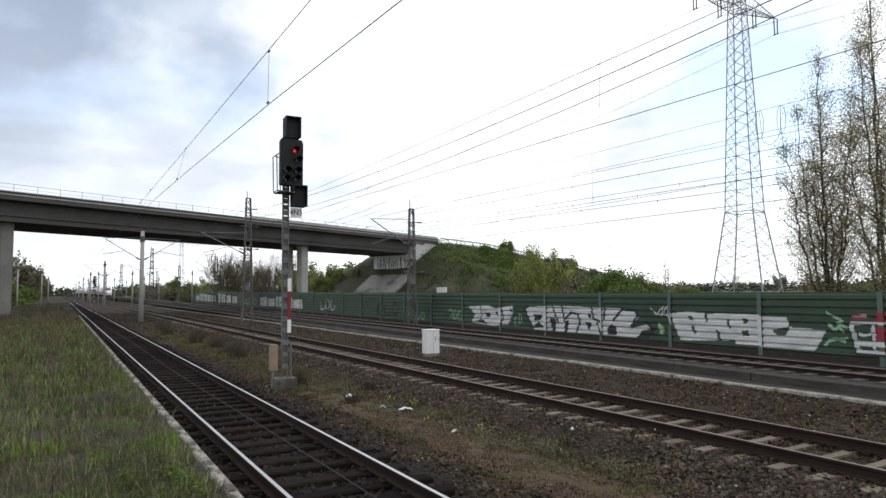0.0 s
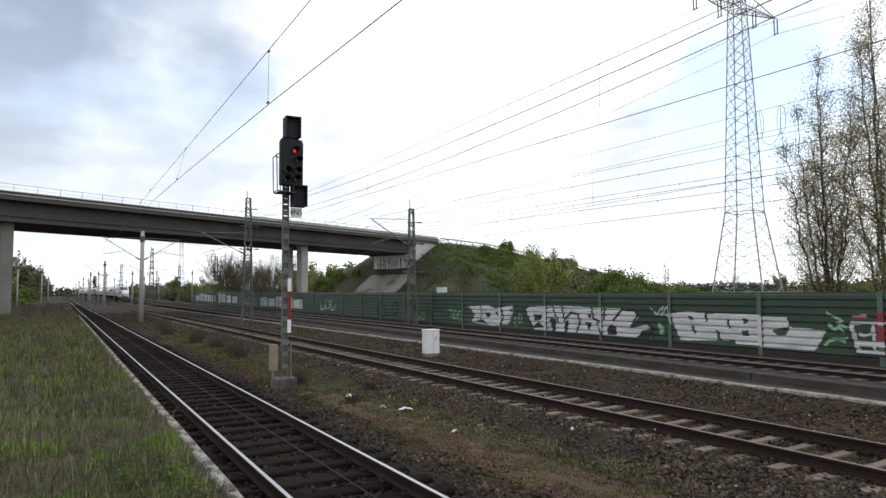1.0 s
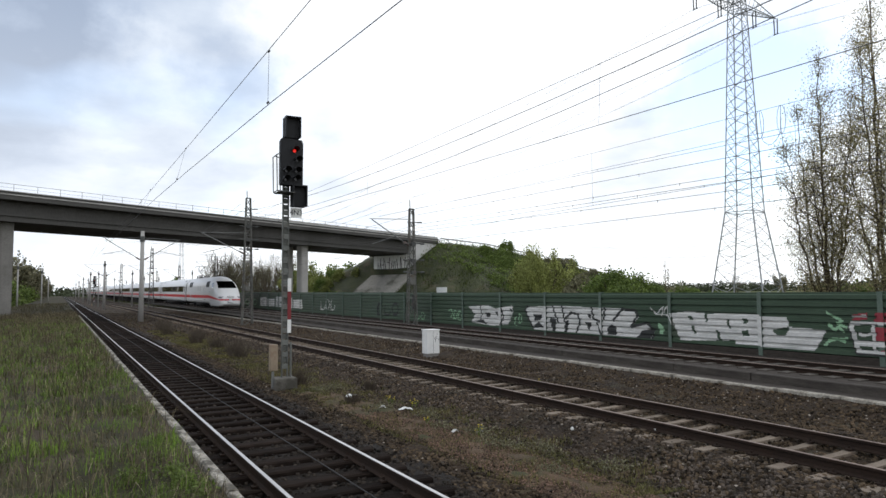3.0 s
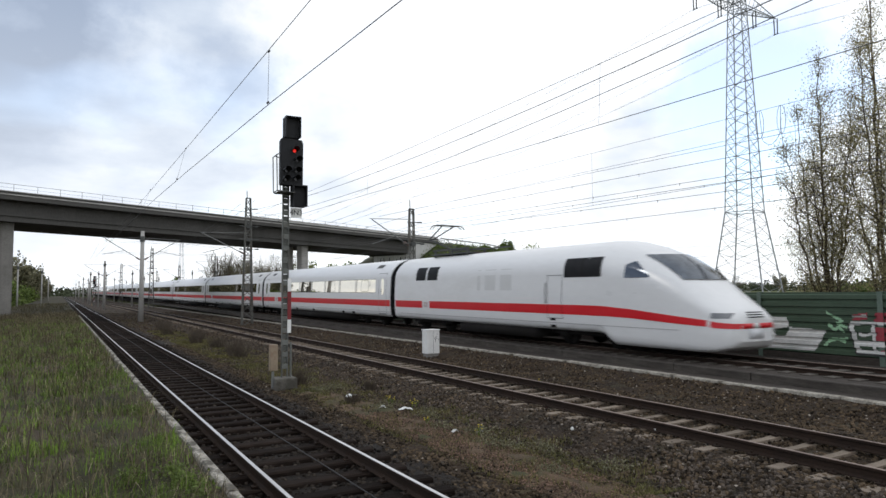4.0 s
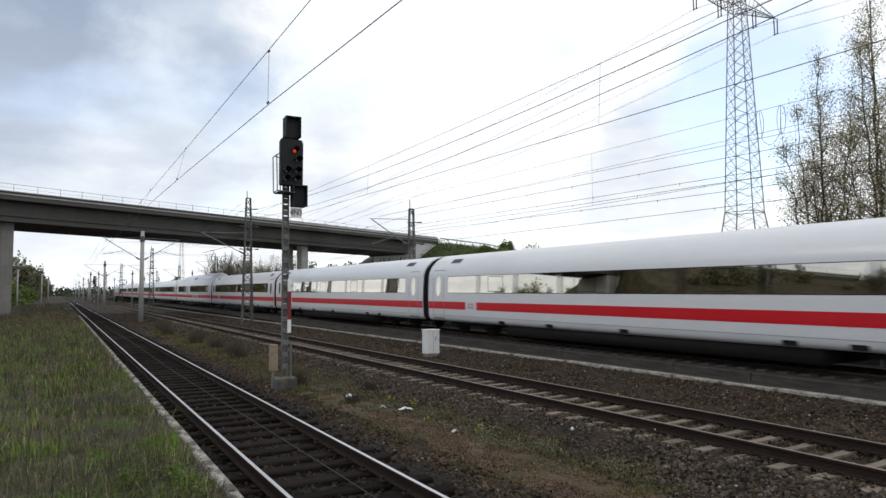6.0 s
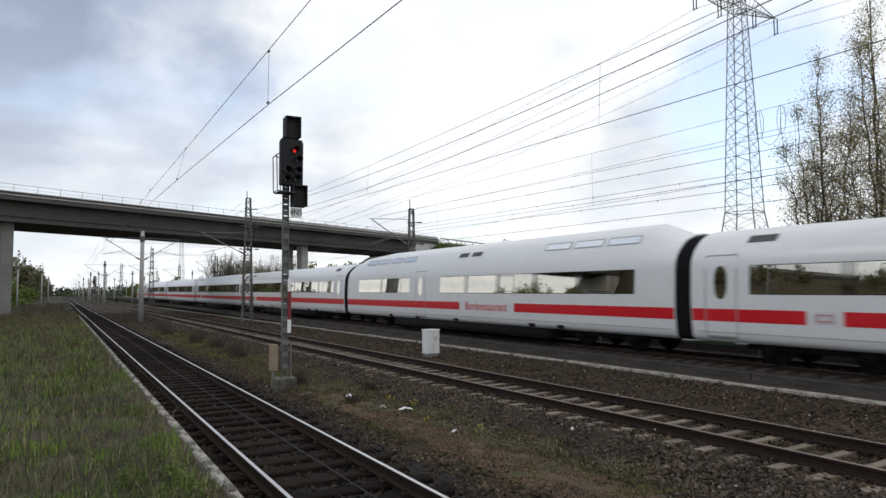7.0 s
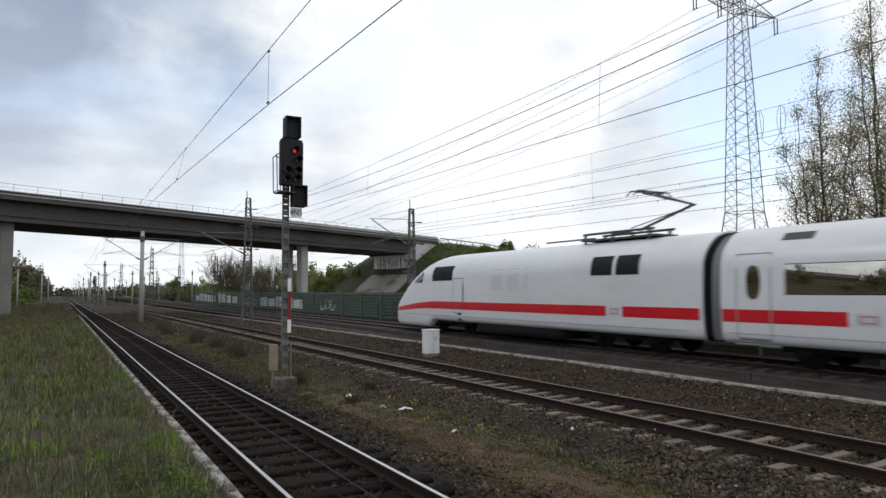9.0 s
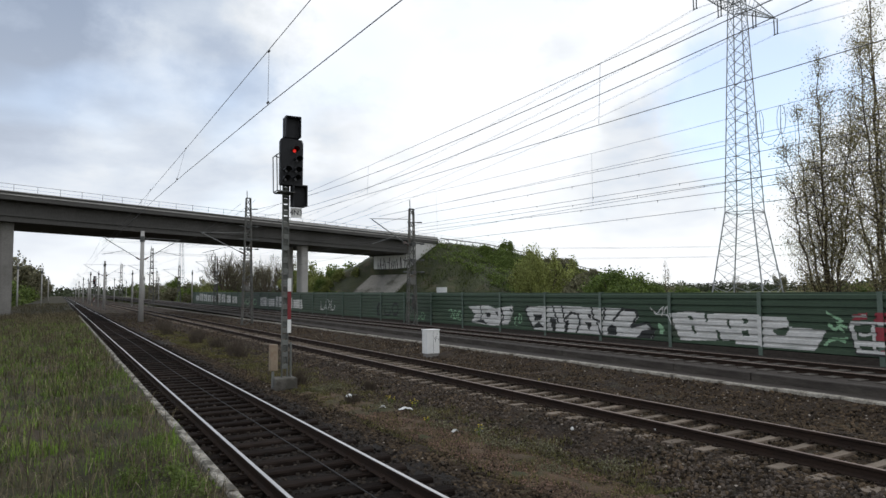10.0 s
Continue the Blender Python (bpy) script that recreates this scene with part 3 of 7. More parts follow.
def painted(polys, material, lift, dy=0.05, holes=()):
    """A skin of paint that follows the ribs inside the outlines (y, z)."""
    s = Shape()
    levels = sorted({ZB0 + RIB * (i + k) for i in range(8) for k in (0.0, 0.06, 0.12, 0.24, 0.37, 0.5, 0.62, 0.68, 0.74, 0.87)})
    ys = [p[0] for q in polys for p in q]
    zs = [p[1] for q in polys for p in q]
    y = math.floor(min(ys) / dy) * dy
    while y < max(ys):
        k = ((y - BAY0) + 2) % 4.0 - 2
        rise = 0.0035 * max(0, y - 20)
        for za, zb in zip(levels, levels[1:]):
            c = (y + dy / 2, (za + zb) / 2)
            if zb < min(zs) or za > max(zs):
                continue
            if any(inside(q, *c) for q in polys) and not any(inside(q, *c) for q in holes):
                on_post = abs(k + dy / 2) < 0.085
                xa, xb = (0.119, 0.119) if on_post else (rib_x(za + 1e-6) + 0.022, rib_x(zb - 1e-6) + 0.022)
                s.add([(XB - xa - lift, y, za + rise), (XB - xb - lift, y, zb + rise), (XB - xb - lift, y + dy, zb + rise), (XB - xa - lift, y + dy, za + rise)], [(0, 1, 2, 3)])
        y += dy
    return part("graffiti", s, material, barrier, "sprayed paint")


def blob(y0, y1, z0, z1, rnd, lean=0.0, grow=0.0):
    """An uneven block letter shape with blunt corners."""
    out = []
    cy, cz, a, b = (y0 + y1) / 2, (z0 + z1) / 2, (y1 - y0) / 2 + grow, (z1 - z0) / 2 + grow
    corners = [(-1, -1), (-0.3, -1.04), (0.4, -0.97), (1, -1), (1.04, -0.2), (0.95, 0.4), (1, 1), (0.3, 0.96), (-0.4, 1.05), (-1, 1), (-0.95, 0.3), (-1.05, -0.3)]
    for c, d in corners:
        k = rnd.uniform(0.95, 1.05)
        out.append((cy + a * c * k + lean * d * b, cz + b * d * rnd.uniform(0.94, 1.04)))
    return out


def block_piece(y0, y1, z0, z1, n, seed, fill=M_SPRAY_WHITE, line=M_SPRAY_BLACK, ink=0.06, marks=2, dy=0.03, tops=None, outline=True):
    """A row of fat sprayed shapes with dark outlines, counters and strokes."""
    rnd = random.Random(seed)
    w = (y1 - y0) / n
    fat, rim, strokes = [], [], []
    for i in range(n):
        a = y0 + w * i
        top = (tops[i] if tops else z1) - rnd.uniform(0, 0.06)
        lean, low, k = rnd.uniform(-0.2, 0.2), z0 + rnd.uniform(0, 0.05), rnd.randrange(10 ** 6)
        fat.append(blob(a - 0.03 * w, a + w * 0.99, low, top, random.Random(k), lean))
        rim.append(blob(a - 0.03 * w, a + w * 0.99, low, top, random.Random(k), lean, ink * 0.6))
        for _ in range(marks):
            p, q = a + w * rnd.uniform(0.25, 0.75), low + (top - low) * rnd.uniform(0.12, 0.6)
            h, g = (top - low) * rnd.uniform(0.15, 0.3), w * rnd.uniform(0.08, 0.2)
            strokes.append([(p, q), (p + g, q + 0.03), (p + g * 0.8, q + h), (p - g * 0.3, q + h * 0.9)])
        e = a + w * 0.985
        strokes += stroke([(e + lean * 0.3, low), (e, (low + top) / 2), (e + lean * 0.3, top - 0.2)], ink * rnd.uniform(0.5, 0.9))
    if outline and line:
        painted(rim, line, 0.003, dy)
    painted(fat, fill, 0.006, dy)
    if line:
        painted(strokes, line, 0.010, dy)


def lettered(y0, y1, z0, z1, n, seed, material, w, dy=0.05):
    """A thin tag: bows and bars side by side."""
    rnd = random.Random(seed)
    out, step = [], (y1 - y0) / n
    for i in range(n):
        cy, cz, a, b = y0 + step * (i + 0.5), (z0 + z1) / 2 + rnd.uniform(-0.1, 0.1), step * 0.4, (z1 - z0) / 2 * rnd.uniform(0.6, 1.0)
        t0, t1 = rnd.choice(((0.5, 5.2), (1.6, 6.0), (-1.5, 1.6), (0, 6.28), (3.2, 6.3)))
        out += stroke([(cy + a * math.cos(t0 + (t1 - t0) * k / 6), cz + b * math.sin(t0 + (t1 - t0) * k / 6)) for k in range(7)], w)
        if rnd.random() < 0.6:
            out += stroke([(cy + a * 0.9, cz - b), (cy + a * rnd.uniform(0.3, 1.0), cz + b)], w)
    painted(out, material, 0.006, dy)


# white piece in two halves, bare green showing through
gaps = [[(17.73, 1.27), (17.54, 1.27), (17.5, 1.12), (17.7, 1.12)], [(17.61, 0.91), (17.47, 0.9), (17.36, 0.6), (17.48, 0.58)], [(16.96, 1.42), (16.84, 1.42), (16.82, 1.05), (16.92, 1.05)], [(16.01, 1.18), (15.91, 1.18), (15.82, 0.86), (15.92, 0.86)],
        [(15.32, 1.25), (15.12, 1.26), (15.14, 1.06), (15.31, 1.06)], [(16.47, 0.79), (16.36, 0.79), (16.22, 0.38), (16.37, 0.38)], [(15.36, 0.82), (15.1, 0.83), (15.1, 0.62), (15.35, 0.61)], [(14.18, 0.88), (13.53, 1.04), (13.67, 0.73), (14.02, 0.73)]]
painted([[(18.63, 1.36), (17.73, 1.45), (16.93, 1.39), (14.6, 1.41), (14.6, 0.3), (15.64, 0.31), (15.68, 0.43), (18.13, 0.29), (18.37, 0.77)],
         [(14.6, 1.34), (13.62, 1.34), (13.56, 1.02), (13.1, 1.0), (12.3, 0.96), (12.45, 0.66), (12.69, 0.28), (14.6, 0.28)]], M_SPRAY_WHITE, 0.006, 0.03, gaps)
# silver piece with bold black lines
painted([[(28.28, 1.46), (25.24, 1.54), (22.54, 1.5), (21.06, 1.5), (20.38, 1.35), (20.34, 1.12), (20.69, 0.74), (19.79, 0.9), (19.43, 0.54), (19.63, 0.26), (22.58, 0.27), (27.53, 0.28), (28.15, 0.92)]], M_SPRAY_WHITE, 0.006, 0.03)
ink = [[(27.6, 1.05), (26.85, 1.08), (27.0, 0.79), (27.48, 0.72)], [(27.72, 0.34), (26.68, 0.43), (27.23, 0.69)], [(26.29, 0.95), (25.76, 0.86), (25.84, 0.29), (26.06, 0.28)], [(25.12, 0.77), (24.8, 0.88), (24.95, 0.27), (25.14, 0.29)],
       [(23.57, 1.18), (23.23, 1.17), (23.27, 0.95)], [(23.69, 0.82), (23.21, 0.82), (23.38, 0.4)], [(22.21, 0.63), (21.89, 0.78), (21.62, 0.6), (21.65, 0.29), (22.19, 0.29)], [(20.47, 0.25), (20.12, 0.58), (19.45, 0.73), (19.66, 0.27)]]
for line in ([(28.08, 1.49), (28.32, 1.28), (28.1, 0.92), (27.64, 0.34)], [(26.02, 1.5), (25.85, 1.1), (25.6, 0.72)], [(25.32, 1.52), (25.14, 0.79)], [(25.08, 0.93), (24.66, 1.22), (24.17, 1.16), (24.02, 0.79), (24.28, 0.31)],
             [(23.22, 1.5), (23.1, 0.98), (22.64, 0.87)], [(22.86, 0.8), (22.55, 0.27)], [(22.35, 1.5), (22.41, 1.0)], [(21.84, 0.94), (21.41, 1.34), (21.2, 1.51)], [(21.13, 1.43), (20.54, 1.44), (20.36, 1.27), (20.75, 0.72), (19.85, 0.92), (19.48, 0.65), (19.56, 0.29)]):
    ink += stroke(line, 0.12)
painted(ink, M_SPRAY_BLACK, 0.011, 0.03)
# small white piece
painted([[(33.96, 1.35), (31.97, 1.46), (31.05, 1.28), (29.47, 1.5), (29.42, 1.07), (29.86, 0.43), (31.3, 0.3), (33.67, 0.4), (33.25, 0.89)]], M_SPRAY_WHITE, 0.006, 0.04)
painted([[(32.15, 1.03), (31.6, 1.02), (31.66, 0.78), (32.04, 0.8)], [(31.14, 1.11), (30.83, 1.11), (30.88, 0.8)], [(33.2, 0.51), (32.35, 0.63), (32.0, 0.34)], [(29.73, 1.35), (29.47, 1.28), (29.56, 1.07)]] + stroke([(32.7, 1.42), (32.5, 0.9), (32.75, 0.5)], 0.09) + stroke([(30.5, 1.3), (30.3, 0.8), (30.6, 0.4)], 0.09), M_SPRAY_BLACK, 0.011, 0.04)
lettered(34.7, 36.4, 0.5, 1.15, 3, 1, M_SPRAY_MINT, 0.07)
lettered(28.6, 29.3, 0.45, 0.95, 2, 2, M_SPRAY_MINT, 0.06, 0.04)
painted(stroke([(19.64, 1.56), (19.35, 1.3), (18.97, 1.63), (19.05, 1.26), (18.74, 1.68), (18.69, 1.31)], 0.05) + stroke([(19.35, 1.3), (18.69, 1.29), (18.5, 0.9)], 0.05), M_SPRAY_WHITE, 0.008, 0.025)
painted([[(19.3, 0.97), (18.95, 0.79), (18.99, 0.49), (19.16, 0.5)]], M_SPRAY_MINT, 0.006, 0.03)
painted(stroke([(12.26, 1.55), (12.05, 1.41), (11.77, 1.29), (11.95, 1.2), (11.64, 1.07)], 0.07) + stroke([(12.38, 0.48), (12.12, 0.65), (11.62, 0.75)], 0.06), M_SPRAY_MINT, 0.007, 0.03)
# far pieces of white shapes with green between
for k in range(5):
    block_piece(66.0 + 3.4 * k, 68.9 + 3.4 * k, 0.50, 1.45 + 0.3 * (k * 7 % 3) / 2, 2, 8 + k, ink=0.2, marks=2, dy=0.08, outline=False, line=(None, M_SPRAY_BLACK, M_GREEN)[k % 3])
for k in range(9):
    block_piece(95.0 + 3.7 * k, 97.9 + 3.7 * k, 0.60, 1.6 + 0.4 * (k * 5 % 4) / 3, 2, 19 + k, ink=0.3, marks=2, dy=0.1, outline=False, line=M_GREEN)
lettered(56.5, 60.5, 0.5, 1.5, 3, 5, M_SPRAY_WHITE, 0.11, 0.08)
lettered(84.0, 92.0, 0.5, 1.5, 4, 7, M_SPRAY_MINT, 0.14, 0.1)
lettered(43.5, 47.5, 0.4, 1.4, 3, 6, M_SPRAY_BLACK, 0.16, 0.06)
lettered(39.5, 41.0, 0.4, 0.9, 2, 8, M_SPRAY_MINT, 0.06, 0.05)
# red and white piece
red, rw, dark = [], [], []
for a in (11.55, 9.75, 8.0, 6.3):
    red += [[(a - 0.1, 1.32), (a - 0.5, 1.34), (a - 0.55, 1.56), (a - 0.12, 1.5)], [(a - 0.72, 1.22), (a - 1.35, 1.2), (a - 1.35, 1.6), (a - 0.75, 1.55)], [(a - 0.76, 0.72), (a - 1.3, 0.72), (a - 1.3, 1.14), (a - 0.76, 1.12)], [(a - 0.9, 0.3), (a - 1.35, 0.3), (a - 1.35, 0.44), (a - 0.9, 0.44)]]
    red += stroke([(a + 0.02, 1.2), (a - 0.22, 0.3)], 0.05)
    rw += stroke([(a - 0.02, 1.18), (a - 0.14, 0.75), (a - 0.24, 0.34)], 0.15) + stroke([(a - 0.06, 1.22), (a - 0.6, 1.24), (a - 1.4, 1.22)], 0.11) + stroke([(a - 0.08, 1.44), (a - 0.5, 1.46)], 0.07)
    rw += stroke([(a - 0.2, 0.60), (a - 1.4, 0.60)], 0.14) + stroke([(a - 0.22, 0.36), (a - 1.0, 0.36)], 0.09) + stroke([(a - 0.68, 1.2), (a - 0.72, 0.34)], 0.10)
    rw += stroke([(a - 0.26, 0.9), (a - 0.42, 0.84), (a - 0.62, 0.92)], 0.08)
    dark += stroke([(a + 0.07, 1.2), (a - 0.06, 0.72), (a - 0.16, 0.27), (a - 1.0, 0.27)], 0.04)
painted(red, M_SPRAY_RED, 0.004, 0.03)
painted(rw, M_SPRAY_WHITE, 0.009, 0.03)
painted(dark, M_SPRAY_BLACK, 0.013, 0.03)
painted(stroke([(12.22, 1.15), (12.0, 0.98), (11.9, 1.1), (11.75, 0.95)], 0.09) + stroke([(12.31, 0.5), (12.2, 0.68), (11.95, 0.7), (11.72, 0.62)], 0.09), M_SPRAY_MINT, 0.008, 0.03)

# ---- road bridge ----
BR = pose(7.2, 76.0, 0, 0, 0, 22)
FALL = 0.011


def deck(outline, s0, s1):
    """An outline in (y across, z) carried along the bridge, falling gently."""
    s = Shape()
    n = len(outline)
    s.add([(x, y, z - FALL * x) for x in (s0, s1) for y, z in outline], [(i, (i + 1) % n, n + (i + 1) % n, n + i) for i in range(n)] + [tuple(range(n))[::-1], tuple(range(n, 2 * n))])
    return s


bridge = thing("road_bridge", "grey concrete road bridge over the tracks", "bridge", kind="structure", at=BR)
part("girder", deck([(1.2, 9.0), (10.8, 9.0), (10.8, 11.0), (1.2, 11.0)], -41, 46.0), M_GIRDER, bridge, "concrete girder coloured dark for its shade")
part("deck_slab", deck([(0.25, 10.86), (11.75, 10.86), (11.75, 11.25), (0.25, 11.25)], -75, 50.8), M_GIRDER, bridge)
part("fascia", deck([(0.0, 10.9), (0.26, 10.9), (0.26, 11.62), (0.0, 11.62)], -75, 51.0), M_GIRDER, bridge, "grey concrete edge beam coloured dark for its shade")
part("fascia", deck([(11.74, 10.9), (12.0, 10.9), (12.0, 11.8), (11.74, 11.8)], -75, 51.0), M_CONC, bridge)
part("coping", deck([(-0.06, 11.30), (0.34, 11.30), (0.34, 11.42), (-0.06, 11.42)], -75, 51.1), M_CONC_LIGHT, bridge, "light concrete coping")
# pale cap and beam put the sunlit sheen of the parapet top into colour
part("parapet_cap", deck([(-0.10, 11.625), (0.36, 11.625), (0.36, 11.70), (-0.10, 11.70)], -75, 51.1), M_CAP, bridge, "pale concrete strip for the parapet's bright top edge")
part("guard_beam", deck([(0.30, 11.70), (0.36, 11.70), (0.36, 11.98), (0.30, 11.98)], 14, 51.1), M_CONC_LIGHT, bridge, "guard beam coloured pale for the sunlit parapet top")
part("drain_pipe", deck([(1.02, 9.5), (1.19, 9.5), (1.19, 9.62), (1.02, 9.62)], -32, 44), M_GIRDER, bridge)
for z, r in ((12.35, 0.02), (12.0, 0.012)):
    part("handrail", Shape().tube((-75, 0.15, z + FALL * 75), (70, 0.15, z - FALL * 70), r, n=6), M_STEEL, bridge)
railpost = Shape().box(-0.015, 0.015, -0.015, 0.015, -0.2, 0.55).mesh("railing_post", M_STEEL)
for i in range(70):
    x = -70 + i * 2.0
    part("railing_post", railpost, None, bridge, at=pose(x, 0.15, 11.79 - FALL * x))


def pillar(x, y):
    s = Shape()
    n = 16
    prof = [(0.64, -1.0), (0.64, 8.3), (0.66, 8.75), (0.66, 9.02)]
    rows = [[(x + r * math.copysign(abs(math.cos(t)) ** 0.5, math.cos(t)), y + r * math.copysign(abs(math.sin(t)) ** 0.5, math.sin(t)), z - (FALL * x if z > 5 else 0)) for t in (2 * math.pi * i / n for i in range(n + 1))] for r, z in prof]
    s.grid(rows)
    # left pillars use a darker grey concrete than the right ones
    return part("pillar", s, M_CONC if x < 0 else M_CONC_LIGHT, bridge, "darker grey concrete pillar" if x < 0 else "light concrete pillar")


for x in (-11.65, 24.4):
    pillar(x, 3.0)
    pillar(x, 6.2)
abut = Shape().add([(45, 0.9, 5.2), (45, 9.2, 5.2), (45, 9.2, 8.9), (45, 0.9, 8.9), (47, 0.9, 5.2), (47, 9.2, 5.2), (47, 9.2, 8.9), (47, 0.9, 8.9)],
                   [(0, 1, 2, 3), (4, 7, 6, 5), (0, 3, 7, 4), (1, 5, 6, 2), (3, 2, 6, 7), (0, 4, 5, 1)])
part("abutment", abut, M_CAP, bridge, "light concrete abutment wall with graffiti")
part("bearing_beam", Shape().box(44.6, 46.5, 2.0, 10.0, 8.3, 8.62), M_GIRDER, bridge)
wing = Shape().add([(44.8, 0.3, 6.6), (44.8, 0.3, 10.5), (50.8, 0.3, 10.4), (50.8, 0.3, 10.0), (44.8, 0.8, 6.6), (44.8, 0.8, 10.5), (50.8, 0.8, 10.4), (50.8, 0.8, 10.0)],
                   [(0, 3, 2, 1), (4, 5, 6, 7), (0, 1, 5, 4), (1, 2, 6, 5), (2, 3, 7, 6), (3, 0, 4, 7)])
part("wing_wall", wing, M_CAP, bridge, "pale concrete wing wall")
rnd = random.Random(21)
tags = Shape()
y = 1.4
while y < 8.4:
    w = rnd.uniform(0.6, 1.1)
    tags.box(44.985, 44.995, y, y + w, 5.35 + rnd.uniform(0, 0.3), 8.6 - rnd.uniform(0, 0.3))
    y += w + rnd.uniform(0.03, 0.1)
part("graffiti", tags, M_WHITE, bridge, "white sprayed bars")
tags = Shape()
for i in range(15):
    y, z, h = 1.3 + i * 0.5 + rnd.uniform(-0.1, 0.1), 5.6 + rnd.uniform(0, 0.3), rnd.uniform(1.4, 2.3)
    tags.bar((44.975, y, z), (44.975, y + rnd.uniform(-0.35, 0.35), z + h), 0.012, 0.12)
    if i % 2:
        tags.bar((44.972, y, z + h * rnd.uniform(0.3, 0.8)), (44.972, y + 0.45, z + h * rnd.uniform(0.3, 0.8)), 0.012, 0.11)
part("graffiti", tags, M_SPRAY_BLACK, bridge, "dark sprayed bars")
paving = Shape().add([(45.0, 0.4, 5.25), (45.0, 9.6, 5.25), (36.0, 9.6, -0.6), (36.0, 0.4, -0.6), (45.0, 0.4, 4.6), (45.0, 9.6, 4.6), (36.0, 9.6, -1.2), (36.0, 0.4, -1.2)],
                     [(0, 1, 2, 3), (4, 7, 6, 5), (0, 3, 7, 4), (1, 5, 6, 2), (2, 6, 7, 3)])
part("slope_paving", paving, M_PAVING, bridge, "grey paved slope under the bridge")


def bank_height(s, y):
    """The road embankment behind the abutment, in the bridge's own axes."""
    top = np.interp(s, [45, 50, 66, 90, 125, 185], [10.6, 10.55, 10.3, 8.6, 5.1, -0.7])
    d = max(0.0, abs(y - 6.0) - 6.2)
    z = top - d * 0.58
    if s < 51.5:
        off = max(0.0, 0.3 - y) + max(0.0, y - 11.7)
        z = min(z, 10.3 - 0.55 * (51.0 - s) - 0.30 * off)
    if s < 45:
        z = min(z, 5.2 - (45 - s) * 0.65)
    return max(z, -1.0)


rows = []
for j in range(64):
    yy = -24 + j * 0.95
    rows.append([(s, yy, bank_height(s, yy) + 0.35 * noise.noise(Vector((s * 0.3, yy * 0.3, 0)))* (0.3 if abs(yy - 6) < 6 else 1) - (0.35 if 0.3 < yy < 11.7 and s < 45.2 else 0.0)) for s in list(np.arange(34.0, 45.01, 0.9)) + [45.05] + list(np.arange(46, 190, 2.0))])
bank = Shape().grid(rows)
M_BANK = mat("grassy_bank", (0.058, 0.066, 0.026), (0.026, 0.030, 0.013), 0.95, scale=0.5, fine=5, bump=0.9, bump_dist=0.1, stain=(0.11, 0.085, 0.055), stain_at=0.64)
tagged(part("embankment", bank, M_BANK, at=BR, smooth=True), "overgrown road embankment beside the bridge", "embankment", kind="structure")
# the other abutment and its bank, on the far side of the platform
part("abutment", Shape().box(-41, -39, 0.9, 11.1, 2.0, 9.2), M_CONC_LIGHT, bridge, "light concrete abutment wall")
rows = []
for j in range(40):
    yy = -18 + j * 1.25
    d = max(0.0, abs(yy - 6.0) - 6.2)
    rows.append([(s - 5.0, yy, max(-1.0, min(11.6 - 0.58 * d, 11.8 - 0.02 * max(0, -60 - s), 3.0 + 0.62 * (-33.5 - s) if s > -36 else 99)) - (0.4 if s > -36.5 and 0.5 < yy < 11.5 else 0) + 0.3 * noise.noise(Vector((s * 0.3, yy * 0.3, 7)))) for s in (-28, -30, -32, -33.8, -35, -36, -36.4, -37, -40, -45, -52, -60, -75, -95, -120, -150, -190, -240, -290)])
tagged(part("embankment", Shape().grid(rows), M_TURF, at=BR, smooth=True), "dark rough road embankment beyond the platform", "embankment", kind="structure")
guard = Shape().add([], [])
for a, b in ((52, 66), (66, 90), (90, 125)):
    za, zb = bank_height(a, 0.5) + 0.75, bank_height(b, 0.5) + 0.75
    guard.bar((a, 0.4, za), (b, 0.4, zb), 0.05, 0.2)
grd = thing("guard_rail", "grey steel crash barrier along the road", "guard rail", at=BR)
part("beam", guard, M_STEEL, grd)
gp = Shape().box(-0.05, 0.05, -0.05, 0.05, -0.6, 0.7).mesh("post", M_STEEL)
for i in range(30):
    s = 52 + i * 2.4
    part("post", gp, None, grd, at=pose(s, 0.5, bank_height(s, 0.5)))
# ---- high-speed train ----
HALF = [(0.0, 0.58), (1.30, 0.58), (1.42, 0.61), (1.445, 0.68), (1.475, 0.9), (1.50, 1.25), (1.51, 1.7), (1.497, 2.1), (1.4755, 2.5), (1.459, 2.8), (1.375, 3.10),
        (1.17, 3.36), (0.94, 3.57), (0.67, 3.71), (0.35, 3.80), (0.0, 3.84)]
SIDE_X = [(x, z) for x, z in HALF if z >= 0.6]


def dense(points, n):
    """n points evenly spaced along an open line."""
    p = np.array(points)
    d = np.concatenate([[0], np.cumsum(np.hypot(*np.diff(p, axis=0).T))])
    t = np.linspace(0, d[-1], n)
    return list(zip(np.interp(t, d, p[:, 0]), np.interp(t, d, p[:, 1])))


RING = dense(HALF, 30)
RING = [(-x, z) for x, z in RING] + RING[::-1][1:]


def side(z):
    return float(np.interp(z, [q[1] for q in SIDE_X], [q[0] for q in SIDE_X]))


